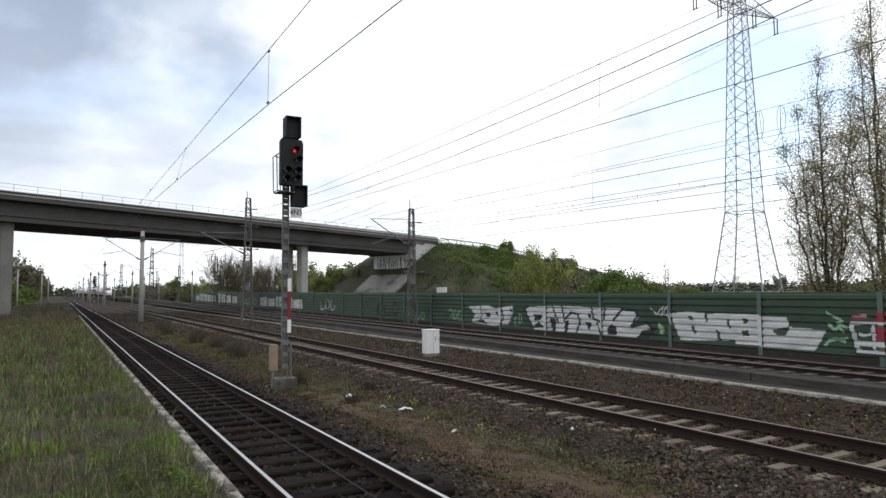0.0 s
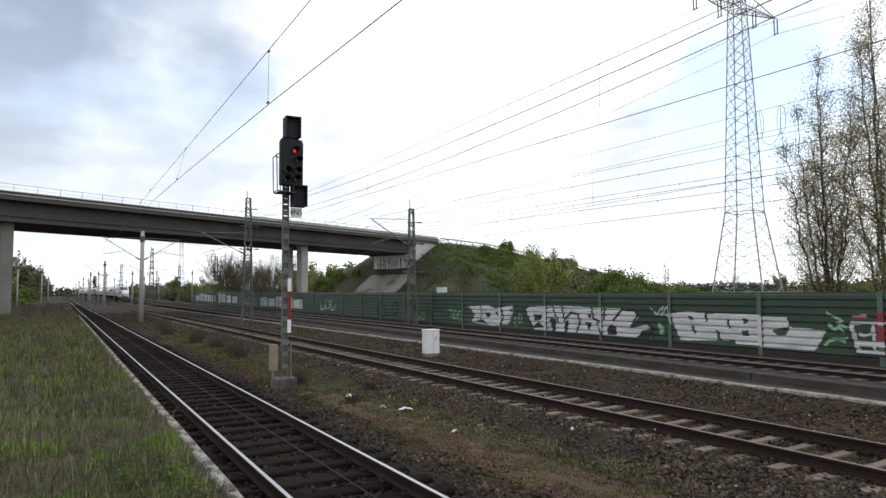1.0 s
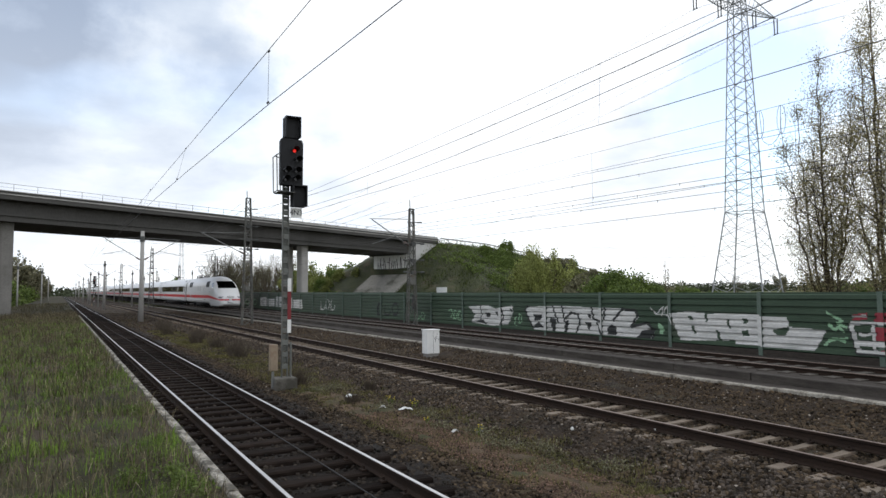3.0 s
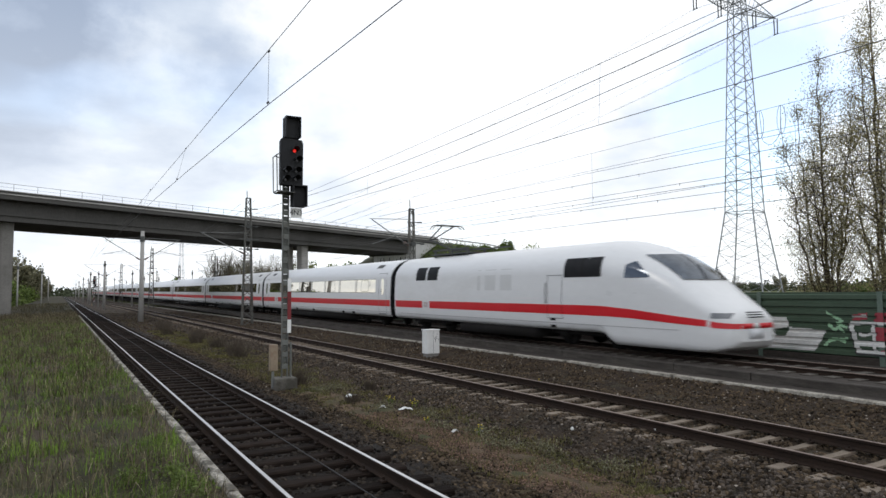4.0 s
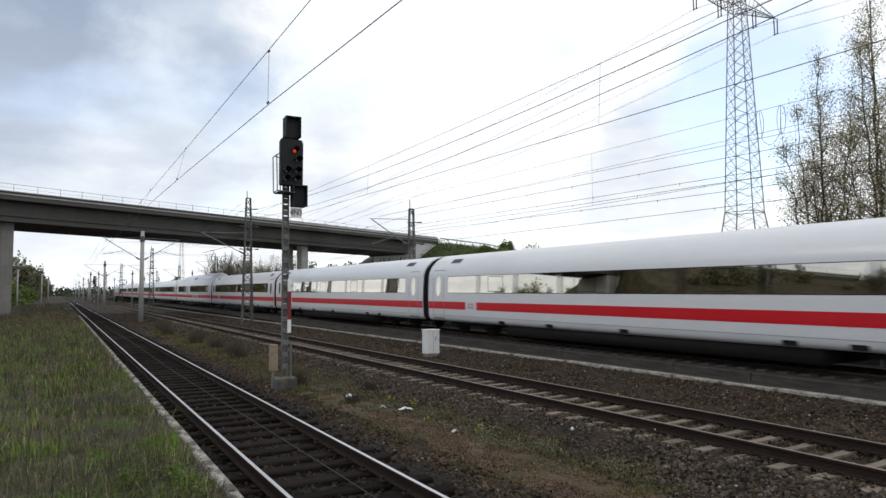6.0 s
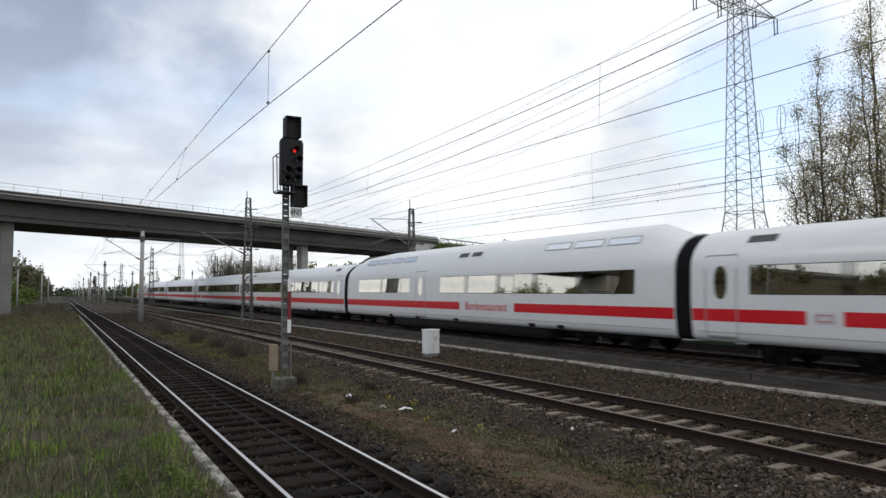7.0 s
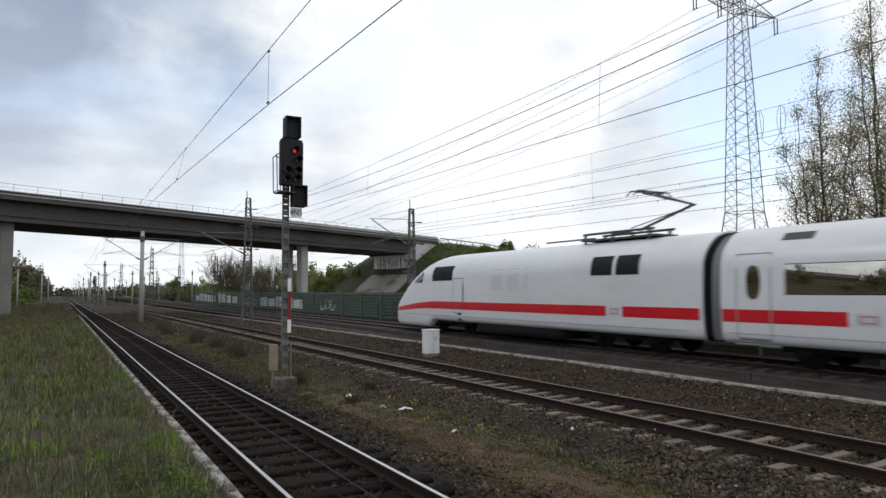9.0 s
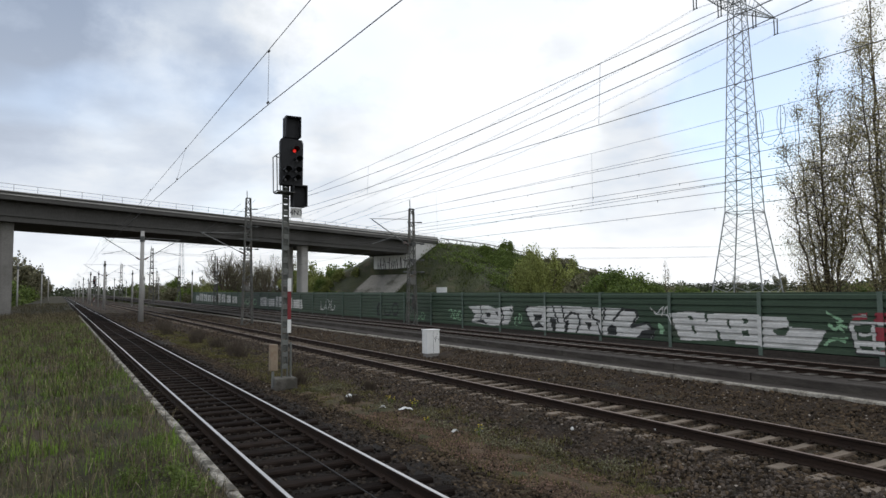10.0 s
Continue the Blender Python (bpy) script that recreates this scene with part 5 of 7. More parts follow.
# ---- light signal beside the near track ----
def signal(at, label, full=True):
    sg = thing("light_signal", label, "railway signal", at=at)
    base = Shape().box(-0.29, 0.29, -0.27, 0.27, -0.55, 0.27)
    part("foundation", base, M_CONC_DARK, sg, "weathered concrete foundation block", bevel=0.03)
    mast = Shape()
    for x in (-0.075, 0.075):
        mast.box(x - 0.012, x + 0.012, -0.05, 0.05, 0.25, 6.9)
        mast.box(x - (0.012 if x > 0 else -0.0), x + (0.0 if x > 0 else 0.012), -0.05, -0.038, 0.25, 6.9)
    for i in range(20):
        z = 0.5 + i * 0.32
        mast.box(-0.065, 0.065, -0.045, -0.038, z, z + 0.14)
    for i in range(20):
        z = 0.66 + i * 0.32
        mast.box(-0.063, 0.063, 0.03, 0.045, z, z + 0.14)
    part("mast", mast, M_MAST, sg, "grey steel channel mast")
    head = Shape().prism([(-0.31, 5.46), (0.30, 5.44), (0.31, 6.62), (0.27, 6.72), (-0.28, 6.74), (-0.31, 6.66)], -0.34, -0.12)
    hd = part("signal_head", head, M_BLACK, sg, "black signal screen", bevel=0.02, at=pose(0.085, 0, 0))
    for x, z, m in ((0.06, 6.40, M_SIGNAL_RED), (0.14, 6.14, M_LENS), (0.12, 5.84, M_LENS), (-0.16, 5.84, M_LENS), (0.10, 5.62, M_LENS), (-0.18, 5.60, M_LENS)):
        lens = Shape().tube((x, -0.345, z), (x, -0.365, z), 0.046, 0.042, n=16)
        part("lens", lens, m, hd, "lit red lamp" if m is M_SIGNAL_RED else "unlit lamp")
        hood = Shape()
        rows = [[(x + 0.095 * math.cos(t), y, z + 0.095 * math.sin(t)) for t in (math.pi * k / 8 for k in range(9))] for y in (-0.34, -0.62)]
        rows2 = [[(x + 0.089 * math.cos(t), y, z + 0.089 * math.sin(t)) for t in (math.pi * k / 8 for k in range(9))] for y in (-0.62, -0.34)]
        hood.grid(rows + rows2)
        part("hood", hood, M_BLACK, hd)
    for name, x, z0, z1, w in (("upper_indicator", 0.09, 6.76, 7.33, 0.21), ("lower_indicator", 0.29, 4.88, 5.46, 0.195)):
        ind = Shape().box(x - w, x + w, -0.30, -0.08, z0, z1)
        part(name, ind, M_BLACK, sg, "black speed indicator box", bevel=0.015)
        rim = Shape()
        for a, b, c, e in ((x - w, x - w + 0.03, z0, z1), (x + w - 0.03, x + w, z0, z1), (x - w + 0.03, x + w - 0.03, z1 - 0.03, z1)):
            rim.box(a, b, -0.46, -0.302, c, e)
        part("visor", rim, M_BLACK, sg)
    plate = Shape().box(0.10, 0.41, -0.135, -0.12, 4.60, 4.86)
    pl = part("name_plate", plate, M_WHITE, sg, "white plate with dark lettering")
    words("4N3", 0.20, M_BLACK, pl, Matrix.Translation((0.255, -0.137, 4.73)) @ pose(0, 0, 0, 90, 0, 0))
    z = 1.46
    for k, (h, m) in enumerate(((0.36, M_WHITE), (0.76, M_RED), (0.36, M_WHITE))):
        part("mast_plate", Shape().box(0.055, 0.155, -0.066, -0.054, z + 0.002, z + h - 0.002), m, sg, ("white", "red")[k % 2] + " enamel mast plate")
        z += h
    cage = Shape()
    for a, b in (((-0.17, -0.2, 6.35), (-0.38, -0.55, 6.22)), ((-0.38, -0.55, 6.22), (-0.36, -0.55, 5.26)), ((-0.38, -0.1, 6.22), (-0.36, -0.1, 5.26)), ((-0.36, -0.55, 5.26), (0.12, -0.55, 5.22)), ((-0.36, -0.1, 5.26), (0.1, -0.1, 5.22)), ((-0.38, -0.55, 6.22), (-0.38, -0.1, 6.22)), ((-0.36, -0.55, 5.26), (-0.36, -0.1, 5.26)), ((-0.2, -0.2, 5.9), (-0.2, -0.2, 5.3)), ((0.1, -0.55, 5.22), (0.1, -0.1, 5.22)), ((-0.18, -0.2, 6.2), (-0.38, -0.3, 6.22))):
        cage.tube(a, b, 0.014, n=6)
    cage.box(-0.34, 0.1, -0.55, -0.1, 5.22, 5.24)
    part("maintenance_cage", cage, M_STEEL_DARK, sg, "small steel service platform")
    part("junction_box", Shape().box(-0.40, -0.20, -0.10, 0.12, 0.46, 1.16), M_TAN, sg, "tan weathered junction box", bevel=0.02)
    part("junction_box_leg", Shape().box(-0.34, -0.28, -0.02, 0.04, 0.0, 0.44), M_STEEL, sg)
    part("cable_pipe", Shape().tube((0.17, 0.02, 0.2), (0.17, 0.02, 1.2), 0.03, n=8), M_MAST, sg)
    return sg


signal(pose(5.28, 17.65, -0.23, 0, 0, -3), "black light signal showing red on a grey mast")
small_signal = copy_thing(bpy.data.objects["light_signal"], pose(6.4, 168, -0.9))
tagged(small_signal, "distant black light signal showing red", "railway signal")

# white trackside cabinet
cab = thing("trackside_cabinet", "white metal trackside cabinet on a concrete foot", "cabinet", at=pose(12.95, 23.3, -0.30, 0, 0, 2))
part("foot", Shape().box(-0.26, 0.26, -0.17, 0.17, -0.3, 0.138), M_CONC, cab)
body = part("body", Shape().box(-0.29, 0.29, -0.20, 0.20, 0.14, 1.06), M_WHITE, cab, bevel=0.012)
part("lid", Shape().box(-0.31, 0.31, -0.22, 0.22, 1.062, 1.10), M_WHITE, cab, bevel=0.01)
part("door_gap", Shape().box(-0.004, 0.004, -0.204, -0.201, 0.18, 1.02), M_BLACK, body)
tg = Shape()
rnd = random.Random(9)
for i in range(7):
    x, z = rnd.uniform(0.05, 0.28), rnd.uniform(0.55, 0.98)
    tg.bar((x, -0.2025, z), (x + rnd.uniform(-0.08, 0.08), -0.2025, z + rnd.uniform(-0.12, 0.12)), 0.008, 0.014)
part("scribble", tg, M_BLACK, body)

# small white sign behind the barrier
sign = thing("track_sign", "small blank white sign on a thin post", "sign", at=pose(21.95, 37.9, 0))
part("board", Shape().box(-0.05, 0.0, -0.65, 0.65, 2.24, 2.60), M_WHITE, sign)
part("post", Shape().tube((0.03, 0.4, 0), (0.03, 0.4, 2.5), 0.03), M_STEEL, sign)


# ---- overhead line ----
def concrete_pole(at, height, label="round concrete overhead line pole with two cantilevers", arms=(-3.3, 3.3), low=5.7):
    p = thing("overhead_line_pole", label, "overhead line pole", group="concrete poles", at=at)
    part("pole", Shape().tube((0, 0, -0.6), (0, 0, height), *((0.24, 0.16) if arms else (0.15, 0.10)), n=14), M_CONC_LIGHT, p, smooth=True)
    part("clamp", Shape().tube((0, 0, height - 1.0), (0, 0, height - 0.5), 0.225 if arms else 0.18, n=10), M_STEEL_DARK, p)
    for a in arms:
        c = Shape().tube((0, 0, low), (a * 0.95, 0, low + 2.0), 0.035, n=6).tube((0, 0, low + 2.15), (a * 1.02, 0, low + 2.05), 0.022, n=6).tube((a * 0.45, 0, low + 0.95), (a * 1.0, 0, low + 0.55), 0.022, n=6)
        part("cantilever", c, M_STEEL, p)
        part("insulator", Shape().tube((a * 0.06, 0, low + 0.12), (a * 0.16, 0, low + 0.33), 0.07, n=8), M_CERAMIC, p)
    return p


def lattice_mast(at, height, label, w0=0.84, w1=0.34, arm=0.0, arm_z=5.8):
    m = thing("lattice_mast", label, "lattice mast", group="lattice masts", at=at)
    legs, lace = Shape(), Shape()
    n = int(height / 0.62)

    def corner(k, z):
        w = (w0 + (w1 - w0) * z / height) / 2
        return Vector((w * (1, 1, -1, -1)[k], w * 0.55 * (1, -1, -1, 1)[k], z))

    for k in range(4):
        part("leg", Shape().bar(corner(k, -0.4), corner(k, height), 0.10 * w0), M_LATTICE, m)
    for i in range(n):
        z0, z1 = height * i / n, height * (i + 1) / n
        for k in range(4):
            j = (k + 1) % 4
            a, b = (k, j) if i % 2 else (j, k)
            lace.bar(corner(a, z0), corner(b, z1), 0.055 * w0)
            if i % 3 == 2:
                lace.bar(corner(k, z1), corner(j, z1), 0.06 * w0)
    tagged(part("lacing", lace, M_LATTICE, m), kind="stuff")
    head = Shape().bar((-0.3, 0, height - 0.9), (0.45, 0, height - 0.9), 0.06).tube((-0.1, 0, height), (-0.12, 0, height + 0.6), 0.03, n=6)
    head.tube((0.45, 0, height - 0.9), (0.78, 0, height - 0.88), 0.05, n=8).box(-w1 / 2 - 0.02, w1 / 2 + 0.02, -w1 * 0.3, w1 * 0.3, height - 0.04, height + 0.03)
    part("head_frame", head, M_STEEL_DARK, m)
    if arm:
        c = Shape().tube((0, 0, arm_z), (arm, 0, arm_z + 1.75), 0.035, n=6).tube((0, 0, arm_z + 1.9), (arm * 1.05, 0, arm_z + 1.8), 0.022, n=6).tube((arm * 0.4, 0, arm_z + 0.75), (arm, 0, arm_z + 0.15), 0.022, n=6)
        part("cantilever", c, M_STEEL, m)
        part("insulator", Shape().tube((arm * 0.08, 0, arm_z + 0.14), (arm * 0.2, 0, arm_z + 0.36), 0.07, n=8), M_CERAMIC, m)
    for k, z in enumerate((height - 2.4, height - 3.5, height - 4.3)):
        box = Shape().box(-0.16, 0.16, -0.34, -0.22, z - 0.12, z + 0.12).bar((-0.5, -0.25, z), (0.55, -0.25, z + 0.05), 0.05)
        for sx in (-0.5, 0.55):
            box.tube((sx, -0.25, z + 0.02), (sx * 1.5, -0.25, z + 0.04), 0.055, n=8)
        part("line_fitting", box, M_STEEL_DARK, m, "dark line fittings and insulators")
    part("switch_box", Shape().box(-0.30, 0.08, -w0 * 0.275 - 0.25, -w0 * 0.275 - 0.045, 2.9, 3.5), M_LATTICE, m, "grey switch box", bevel=0.02)
    part("weight_stack", Shape().tube((w0 * 0.5, 0.35, 1.2), (w0 * 0.5, 0.35, 2.2), 0.14, n=10), M_STEEL_DARK, m, "tension weights")
    return m


concrete_pole(pose(6.5, 67.2, -0.3), 8.5)
for y in (130, 193, 256, 319, 382):
    copy_thing(bpy.data.objects["overhead_line_pole"], pose(6.6, y, -0.3))
lattice_mast(pose(13.3, 55.0, -0.4), 10.6, "aged steel lattice mast of the overhead line", arm=-3.6)
for y in (123.5, 190, 258, 330):
    copy_thing(bpy.data.objects["lattice_mast"], pose(13.5, y, -0.4))
m2 = lattice_mast(pose(20.35, 39.2, -0.1), 8.0, "aged steel lattice mast beside the noise barrier", 0.66, 0.30, arm=-2.9, arm_z=5.4)
for y in (104.0, 140.0, 175.0, 240.0):
    copy_thing(m2, pose(20.4, y, -0.1))
thin = concrete_pole(pose(-3.2, 148, -0.2), 7.6, "thin distant concrete pole", arms=())
for x, y in ((-6.0, 125), (-3.0, 210), (24.5, 150), (25, 210), (25, 290), (14, 420), (7.0, 160), (13.2, 155), (14.0, 222), (7.2, 228), (20.6, 205), (21, 270), (9.8, 300), (16, 350)):
    copy_thing(thin, pose(x, y, -0.2))


def wire(name, label, points, r=0.009, sides=5, group="overhead wires"):
    s = Shape().path(points, r, sides)
    return tagged(part(name, s, M_WIRE), label, "wire", group)


def sagged(a, b, sag, n=16):
    a, b = Vector(a), Vector(b)
    return [a.lerp(b, i / n) - Vector((0, 0, 4 * sag * (i / n) * (1 - i / n))) for i in range(n + 1)]


def catenary(x, y0, y1, contact, top, sag, zig, label, contact_end=None, top_end=None):
    """Messenger wire and contact wire between two supports, with droppers."""
    mw = sagged((x, y0, top), (x + zig * 0.5, y1, top_end or top), sag)
    end = contact_end or contact
    cw = sagged((x - zig, y0, contact), (x + zig, y1, end), 0.0, 6)
    root = thing("catenary_span", label, "overhead line", group="overhead wires")
    part("messenger_wire", Shape().path(mw, 0.0065), M_WIRE, root)
    part("contact_wire", Shape().path(cw, 0.0075), M_WIRE, root)
    n = 7
    for i in range(1, n):
        t = i / n
        p = mw[round(t * 16)]
        t = round(t * 16) / 16
        q = Vector((x - zig + 2 * zig * t, p.y, contact + (end - contact) * t))
        part("dropper", Shape().tube(p, q, 0.004, n=4, cap=False), M_WIRE, root)
    return root


LINE_1 = "overhead contact line above the old track"
near_line = thing("catenary_span", LINE_1, "overhead line", group="overhead wires")
part("messenger_wire", Shape().path(sagged((X1, 2.0, 6.66), (X1 + 0.1, 67.2, 6.75), 0.13), 0.0065), M_WIRE, near_line)
part("contact_wire", Shape().path([(3.40, 2.0, 5.6), (3.24, 6.46, 5.6), (3.06, 11.06, 5.6), (2.86, 18.7, 5.6), (2.75, 24.5, 5.6), (2.64, 42.0, 5.62), (2.60, 67.2, 5.65)], 0.0075), M_WIRE, near_line)
for y, cx in ((11.3, 3.05), (20.2, 2.83), (29.0, 2.72), (38.0, 2.66), (47.0, 2.63), (56.0, 2.61)):
    part("dropper", Shape().tube((X1, y, 6.58), (cx, y, 5.6), 0.004, n=4, cap=False), M_WIRE, near_line)
    part("wire_clamp", Shape().tube((cx, y - 0.03, 5.64), (cx, y + 0.03, 5.64), 0.022, n=6).tube((X1, y - 0.03, 6.56), (X1, y + 0.03, 6.56), 0.02, n=6), M_WIRE, near_line)
catenary(X1 + 0.2, -63.0, 2.0, 5.6, 6.66, 0.3, 0.15, LINE_1)
LINE_2 = "overhead contact line above the rusty track"
catenary(X2, 2.0, 67.2, 5.70, 7.26, 0.28, 0.1, LINE_2, 6.5)
catenary(X2, -63.0, 2.0, 5.70, 7.26, 0.22, -0.1, LINE_2)
LINE_3 = "overhead contact line above the fast track"
catenary(X3, -26.0, 39.2, 5.58, 7.9, 0.42, 0.15, LINE_3, None, 8.0)
catenary(X3, 39.2, 104.0, 5.58, 7.8, 0.3, -0.15, LINE_3)
for a, b in ((67.2, 130), (130, 193), (193, 256), (256, 319)):
    catenary(X1, a, b, 5.7, 7.4, 0.6, 0.2, LINE_1)
    catenary(X2, a, b, 5.7, 7.4, 0.6, 0.2, LINE_2)
for a, b in ((104, 175), (175, 240)):
    catenary(X3, a, b, 5.72, 7.6, 0.6, 0.2, LINE_3)
catenary(X3 + 0.3, -26.0, 39.2, 6.1, 6.82, 0.12, 0.1, "second contact line where two wire lengths overlap", 7.3, 7.25)
FEED = "feeder wire strung between the lattice masts"
wire("feeder_wire", FEED, sagged((12.7, -8, 9.4), (12.7, 55, 9.0), 1.25), 0.012)
wire("feeder_wire", FEED, sagged((13.9, -8, 9.9), (13.9, 55, 8.6), 1.35), 0.012)
wire("feeder_wire", FEED, sagged((12.7, 55, 9.7), (12.9, 123.5, 9.5), 1.2), 0.012)
wire("feeder_wire", FEED, sagged((13.9, 55, 10.1), (14.1, 123.5, 9.5), 1.2), 0.012)
for dx, za, zb in ((-0.65, 6.62, 7.3), (0.3, 6.0, 6.6), (0.0, 5.4, 6.35), (-0.3, 5.25, 5.5), (0.65, 6.25, 6.9)):
    span = sagged((20.35 + dx, -26, za), (20.35 + dx, 39.2, zb), 0.22)
    feeder = wire("feeder_wire", FEED, span, 0.010)
    for k in (10, 11, 12, 13):
        p = span[k].lerp(span[k + 1], 0.5 + 0.4 * math.sin(7 * k + 9 * dx))
        part("clamp", Shape().tube(p + Vector((0, 0, 0.02)), p - Vector((0, 0, 0.08)), 0.012, n=6), M_WIRE, feeder)
    wire("feeder_wire", FEED, sagged((20.35 + dx, 39.2, zb), (20.4 + dx, 104, zb), 0.5), 0.010)
# hanging jumper loops
jump = []
for y0 in (11.72, 11.05):
    jump += [(X3, y0 + 0.13 * math.sin(2 * math.pi * k / 14), 7.55 - 0.42 * (1 - math.cos(2 * math.pi * k / 14))) for k in range(15)]
    jump += [(X3, y0 - 0.07 * k, 6.75 - 0.28 * math.sin(math.pi * k / 9)) for k in range(1, 10)] if y0 > 11.5 else [(X3, y0 + 0.02, 6.9), (X3, y0 - 0.03, 6.4), (X3, y0, 5.75)]
wire("jumper_wire", "looped jumper wire hanging from the overhead line", jump, 0.007)


# ---- high-voltage pylon ----
def pylon(at, label):
    p = thing("electricity_pylon", label, "electricity pylon", group="pylons", at=at)

    def half(z):
        return float(np.interp(z, [0, 16.5, 55, 61], [4.75, 2.42, 1.12, 0.35]))

    def corner(k, z):
        w = half(z)
        m = Matrix.Rotation(radians(12), 4, "Z")
        return m @ Vector((w * (1, 1, -1, -1)[k], w * (1, -1, -1, 1)[k], z))

    for k in range(4):
        leg = Shape()
        for a, b in ((-1, 16.5), (16.5, 55), (55, 61)):
            leg.bar(corner(k, a), corner(k, b), 0.19 if a < 16 else 0.15)
        part("leg", leg, M_PYLON, p)
    levels = [0.0, 3.4, 6.6, 9.4, 12.0, 14.4, 16.5] + [16.5 + 38.5 * (i / 18) for i in range(1, 19)] + [58, 61]
    for i, (z0, z1) in enumerate(zip(levels, levels[1:])):
        for k in range(4):
            j = (k + 1) % 4
            part("brace", Shape().bar(corner(k, z0), corner(j, z1), 0.065), M_PYLON, p)
            part("brace", Shape().bar(corner(j, z0), corner(k, z1), 0.065), M_PYLON, p)
    for z in (16.5, 53.0, 55.0):
        ring = Shape()
        for k in range(4):
            ring.bar(corner(k, z), corner((k + 1) % 4, z), 0.12)
        part("waist_frame", ring, M_PYLON, p)
    for sx in (-1, 1):
        arm = Shape()
        tip = Vector((sx * 11.6, 0, 54.0))
        ends = [Vector((sx * 1.3, sy * 1.25, z)) for sy in (-1, 1) for z in (53.3, 56.0)]
        for e in ends:
            arm.bar(e, tip, 0.13)
        for i in range(8):
            t, u = i / 8, (i + 1) / 8
            arm.bar(ends[0].lerp(tip, t), ends[2].lerp(tip, u), 0.07).bar(ends[2].lerp(tip, t), ends[0].lerp(tip, u), 0.07)
            arm.bar(ends[0].lerp(tip, t), ends[1].lerp(tip, u), 0.07).bar(ends[2].lerp(tip, t), ends[3].lerp(tip, u), 0.07)
        part("cross_arm", arm, M_PYLON, p)
        for x in (11.4, 4.9):
            ins = Shape()
            for dy in (-0.35, 0.35):
                ins.tube((sx * x, dy, 53.9), (sx * x, dy * 0.8, 51.0), 0.11, n=6)
            ins.bar((sx * x, -0.5, 50.95), (sx * x, 0.5, 50.95), 0.1)
            part("insulator", ins, M_STEEL_DARK, p)
    return p


PX, PY = 104.3, 73.0
pylon(pose(PX, PY, -0.6), "tall grey lattice electricity pylon in the field")
copy_thing(bpy.data.objects["electricity_pylon"], pose(PX - 4, 677, -0.6))
copy_thing(bpy.data.objects["electricity_pylon"], pose(PX + 6, -330, -0.6))
COND = "high-voltage conductor strung between pylons"
for x in (-11.4, -4.9, 4.9, 11.4):
    for dx in (-0.2, 0.2):
        wire("conductor", COND, sagged((PX + x + dx, PY, 50.4), (PX - 4 + x + dx, 677, 50.4), 17, 40), 0.022, 4, "conductors")
        wire("conductor", COND, sagged((PX + x + dx, PY, 50.4), (PX + 6 + x + dx, -330, 50.4), 9, 24), 0.022, 4, "conductors")
# a second line farther off
for y, z in ((0, 21), (1.5, 21), (0, 14.5), (2, 14.5)):
    wire("conductor", COND, sagged((20, 420 + y * 8, z + 12), (560, 190 + y * 8, z + 16), 6, 24), 0.06, 4, "conductors")


# ---- trees ----
def leaf_cloud(points, size, rng, flat=0.4):
    """One small folded leaf quad at each point."""
    n = len(points)
    c = np.asarray(points)
    a = rng.normal(size=(n, 3))
    a /= np.linalg.norm(a, axis=1, keepdims=True)
    b = np.cross(a, rng.normal(size=(n, 3)))
    b /= np.linalg.norm(b, axis=1, keepdims=True)
    s = (size * rng.uniform(0.55, 1.3, (n, 1)))
    v = np.stack([c - a * s * 0.5, c + b * s * flat, c + a * s * 0.5, c - b * s * flat], 1).reshape(-1, 3)
    f = np.arange(n * 4).reshape(-1, 4)
    return v, f


def grow(shape, tips, rng, p, d, r, length, depth, up=0.35, spread=0.5):
    q = p
    n = 3
    for i in range(n):
        d = (d + Vector(rng.normal(0, 0.10, 3)) + Vector((0, 0, up * 0.12))).normalized()
        e = q + d * (length / n)
        r2 = r * (1 - 0.3 / n)
        shape.tube(q, e, r, r2, n=4 if depth < 2 else 6, cap=False)
        q, r = e, r2
        if depth <= 3:
            tips.append((q, length * 0.35))
        if depth > 0 and i > 0:
            for _ in range(1 if depth > 2 else 2):
                k = Vector(rng.normal(0, 1, 3))
                k = (k - d * k.dot(d)).normalized()
                grow(shape, tips, rng, q, (d + k * spread * rng.uniform(0.7, 1.3) + Vector((0, 0, up * 0.4))).normalized(), r * 0.58, length * rng.uniform(0.55, 0.75), depth - 1, up, spread)
    if depth > 0:
        grow(shape, tips, rng, q, d, r * 0.85, length * 0.8, depth - 1, up, spread)


def tree_kit(seed, height, stems, leaves, leaf, material, depth=3, up=0.5, spread=0.45, lean=0.1):
    rng = np.random.default_rng(seed)
    trunk, tips = Shape(), []
    for k in range(stems):
        t = 2 * math.pi * k / max(1, stems) + rng.uniform(0, 0.5)
        d = Vector((math.cos(t) * lean, math.sin(t) * lean, 1)).normalized() if stems > 1 else Vector((0, 0, 1))
        grow(trunk, tips, rng, Vector((math.cos(t) * 0.12 * (stems > 1), math.sin(t) * 0.12 * (stems > 1), -0.5)), d, height * 0.011 + 0.02, height * 0.36, depth, up, spread)
    top = max(q.z for q, _ in tips)
    k = height / top
    trunk.v = [(x * k, y * k, z * k) for x, y, z in trunk.v]
    cs = np.array([[*(q * k)] for q, _ in tips])
    rs = np.array([s * k for _, s in tips])
    i = rng.integers(0, len(cs), leaves)
    pts = cs[i] + rng.normal(size=(leaves, 3)) * (rs[i] * 0.38)[:, None]
    v, f = leaf_cloud(pts, leaf, rng)
    return trunk.mesh("trunk", M_BARK), stuff_mesh("crown", v, f, material)


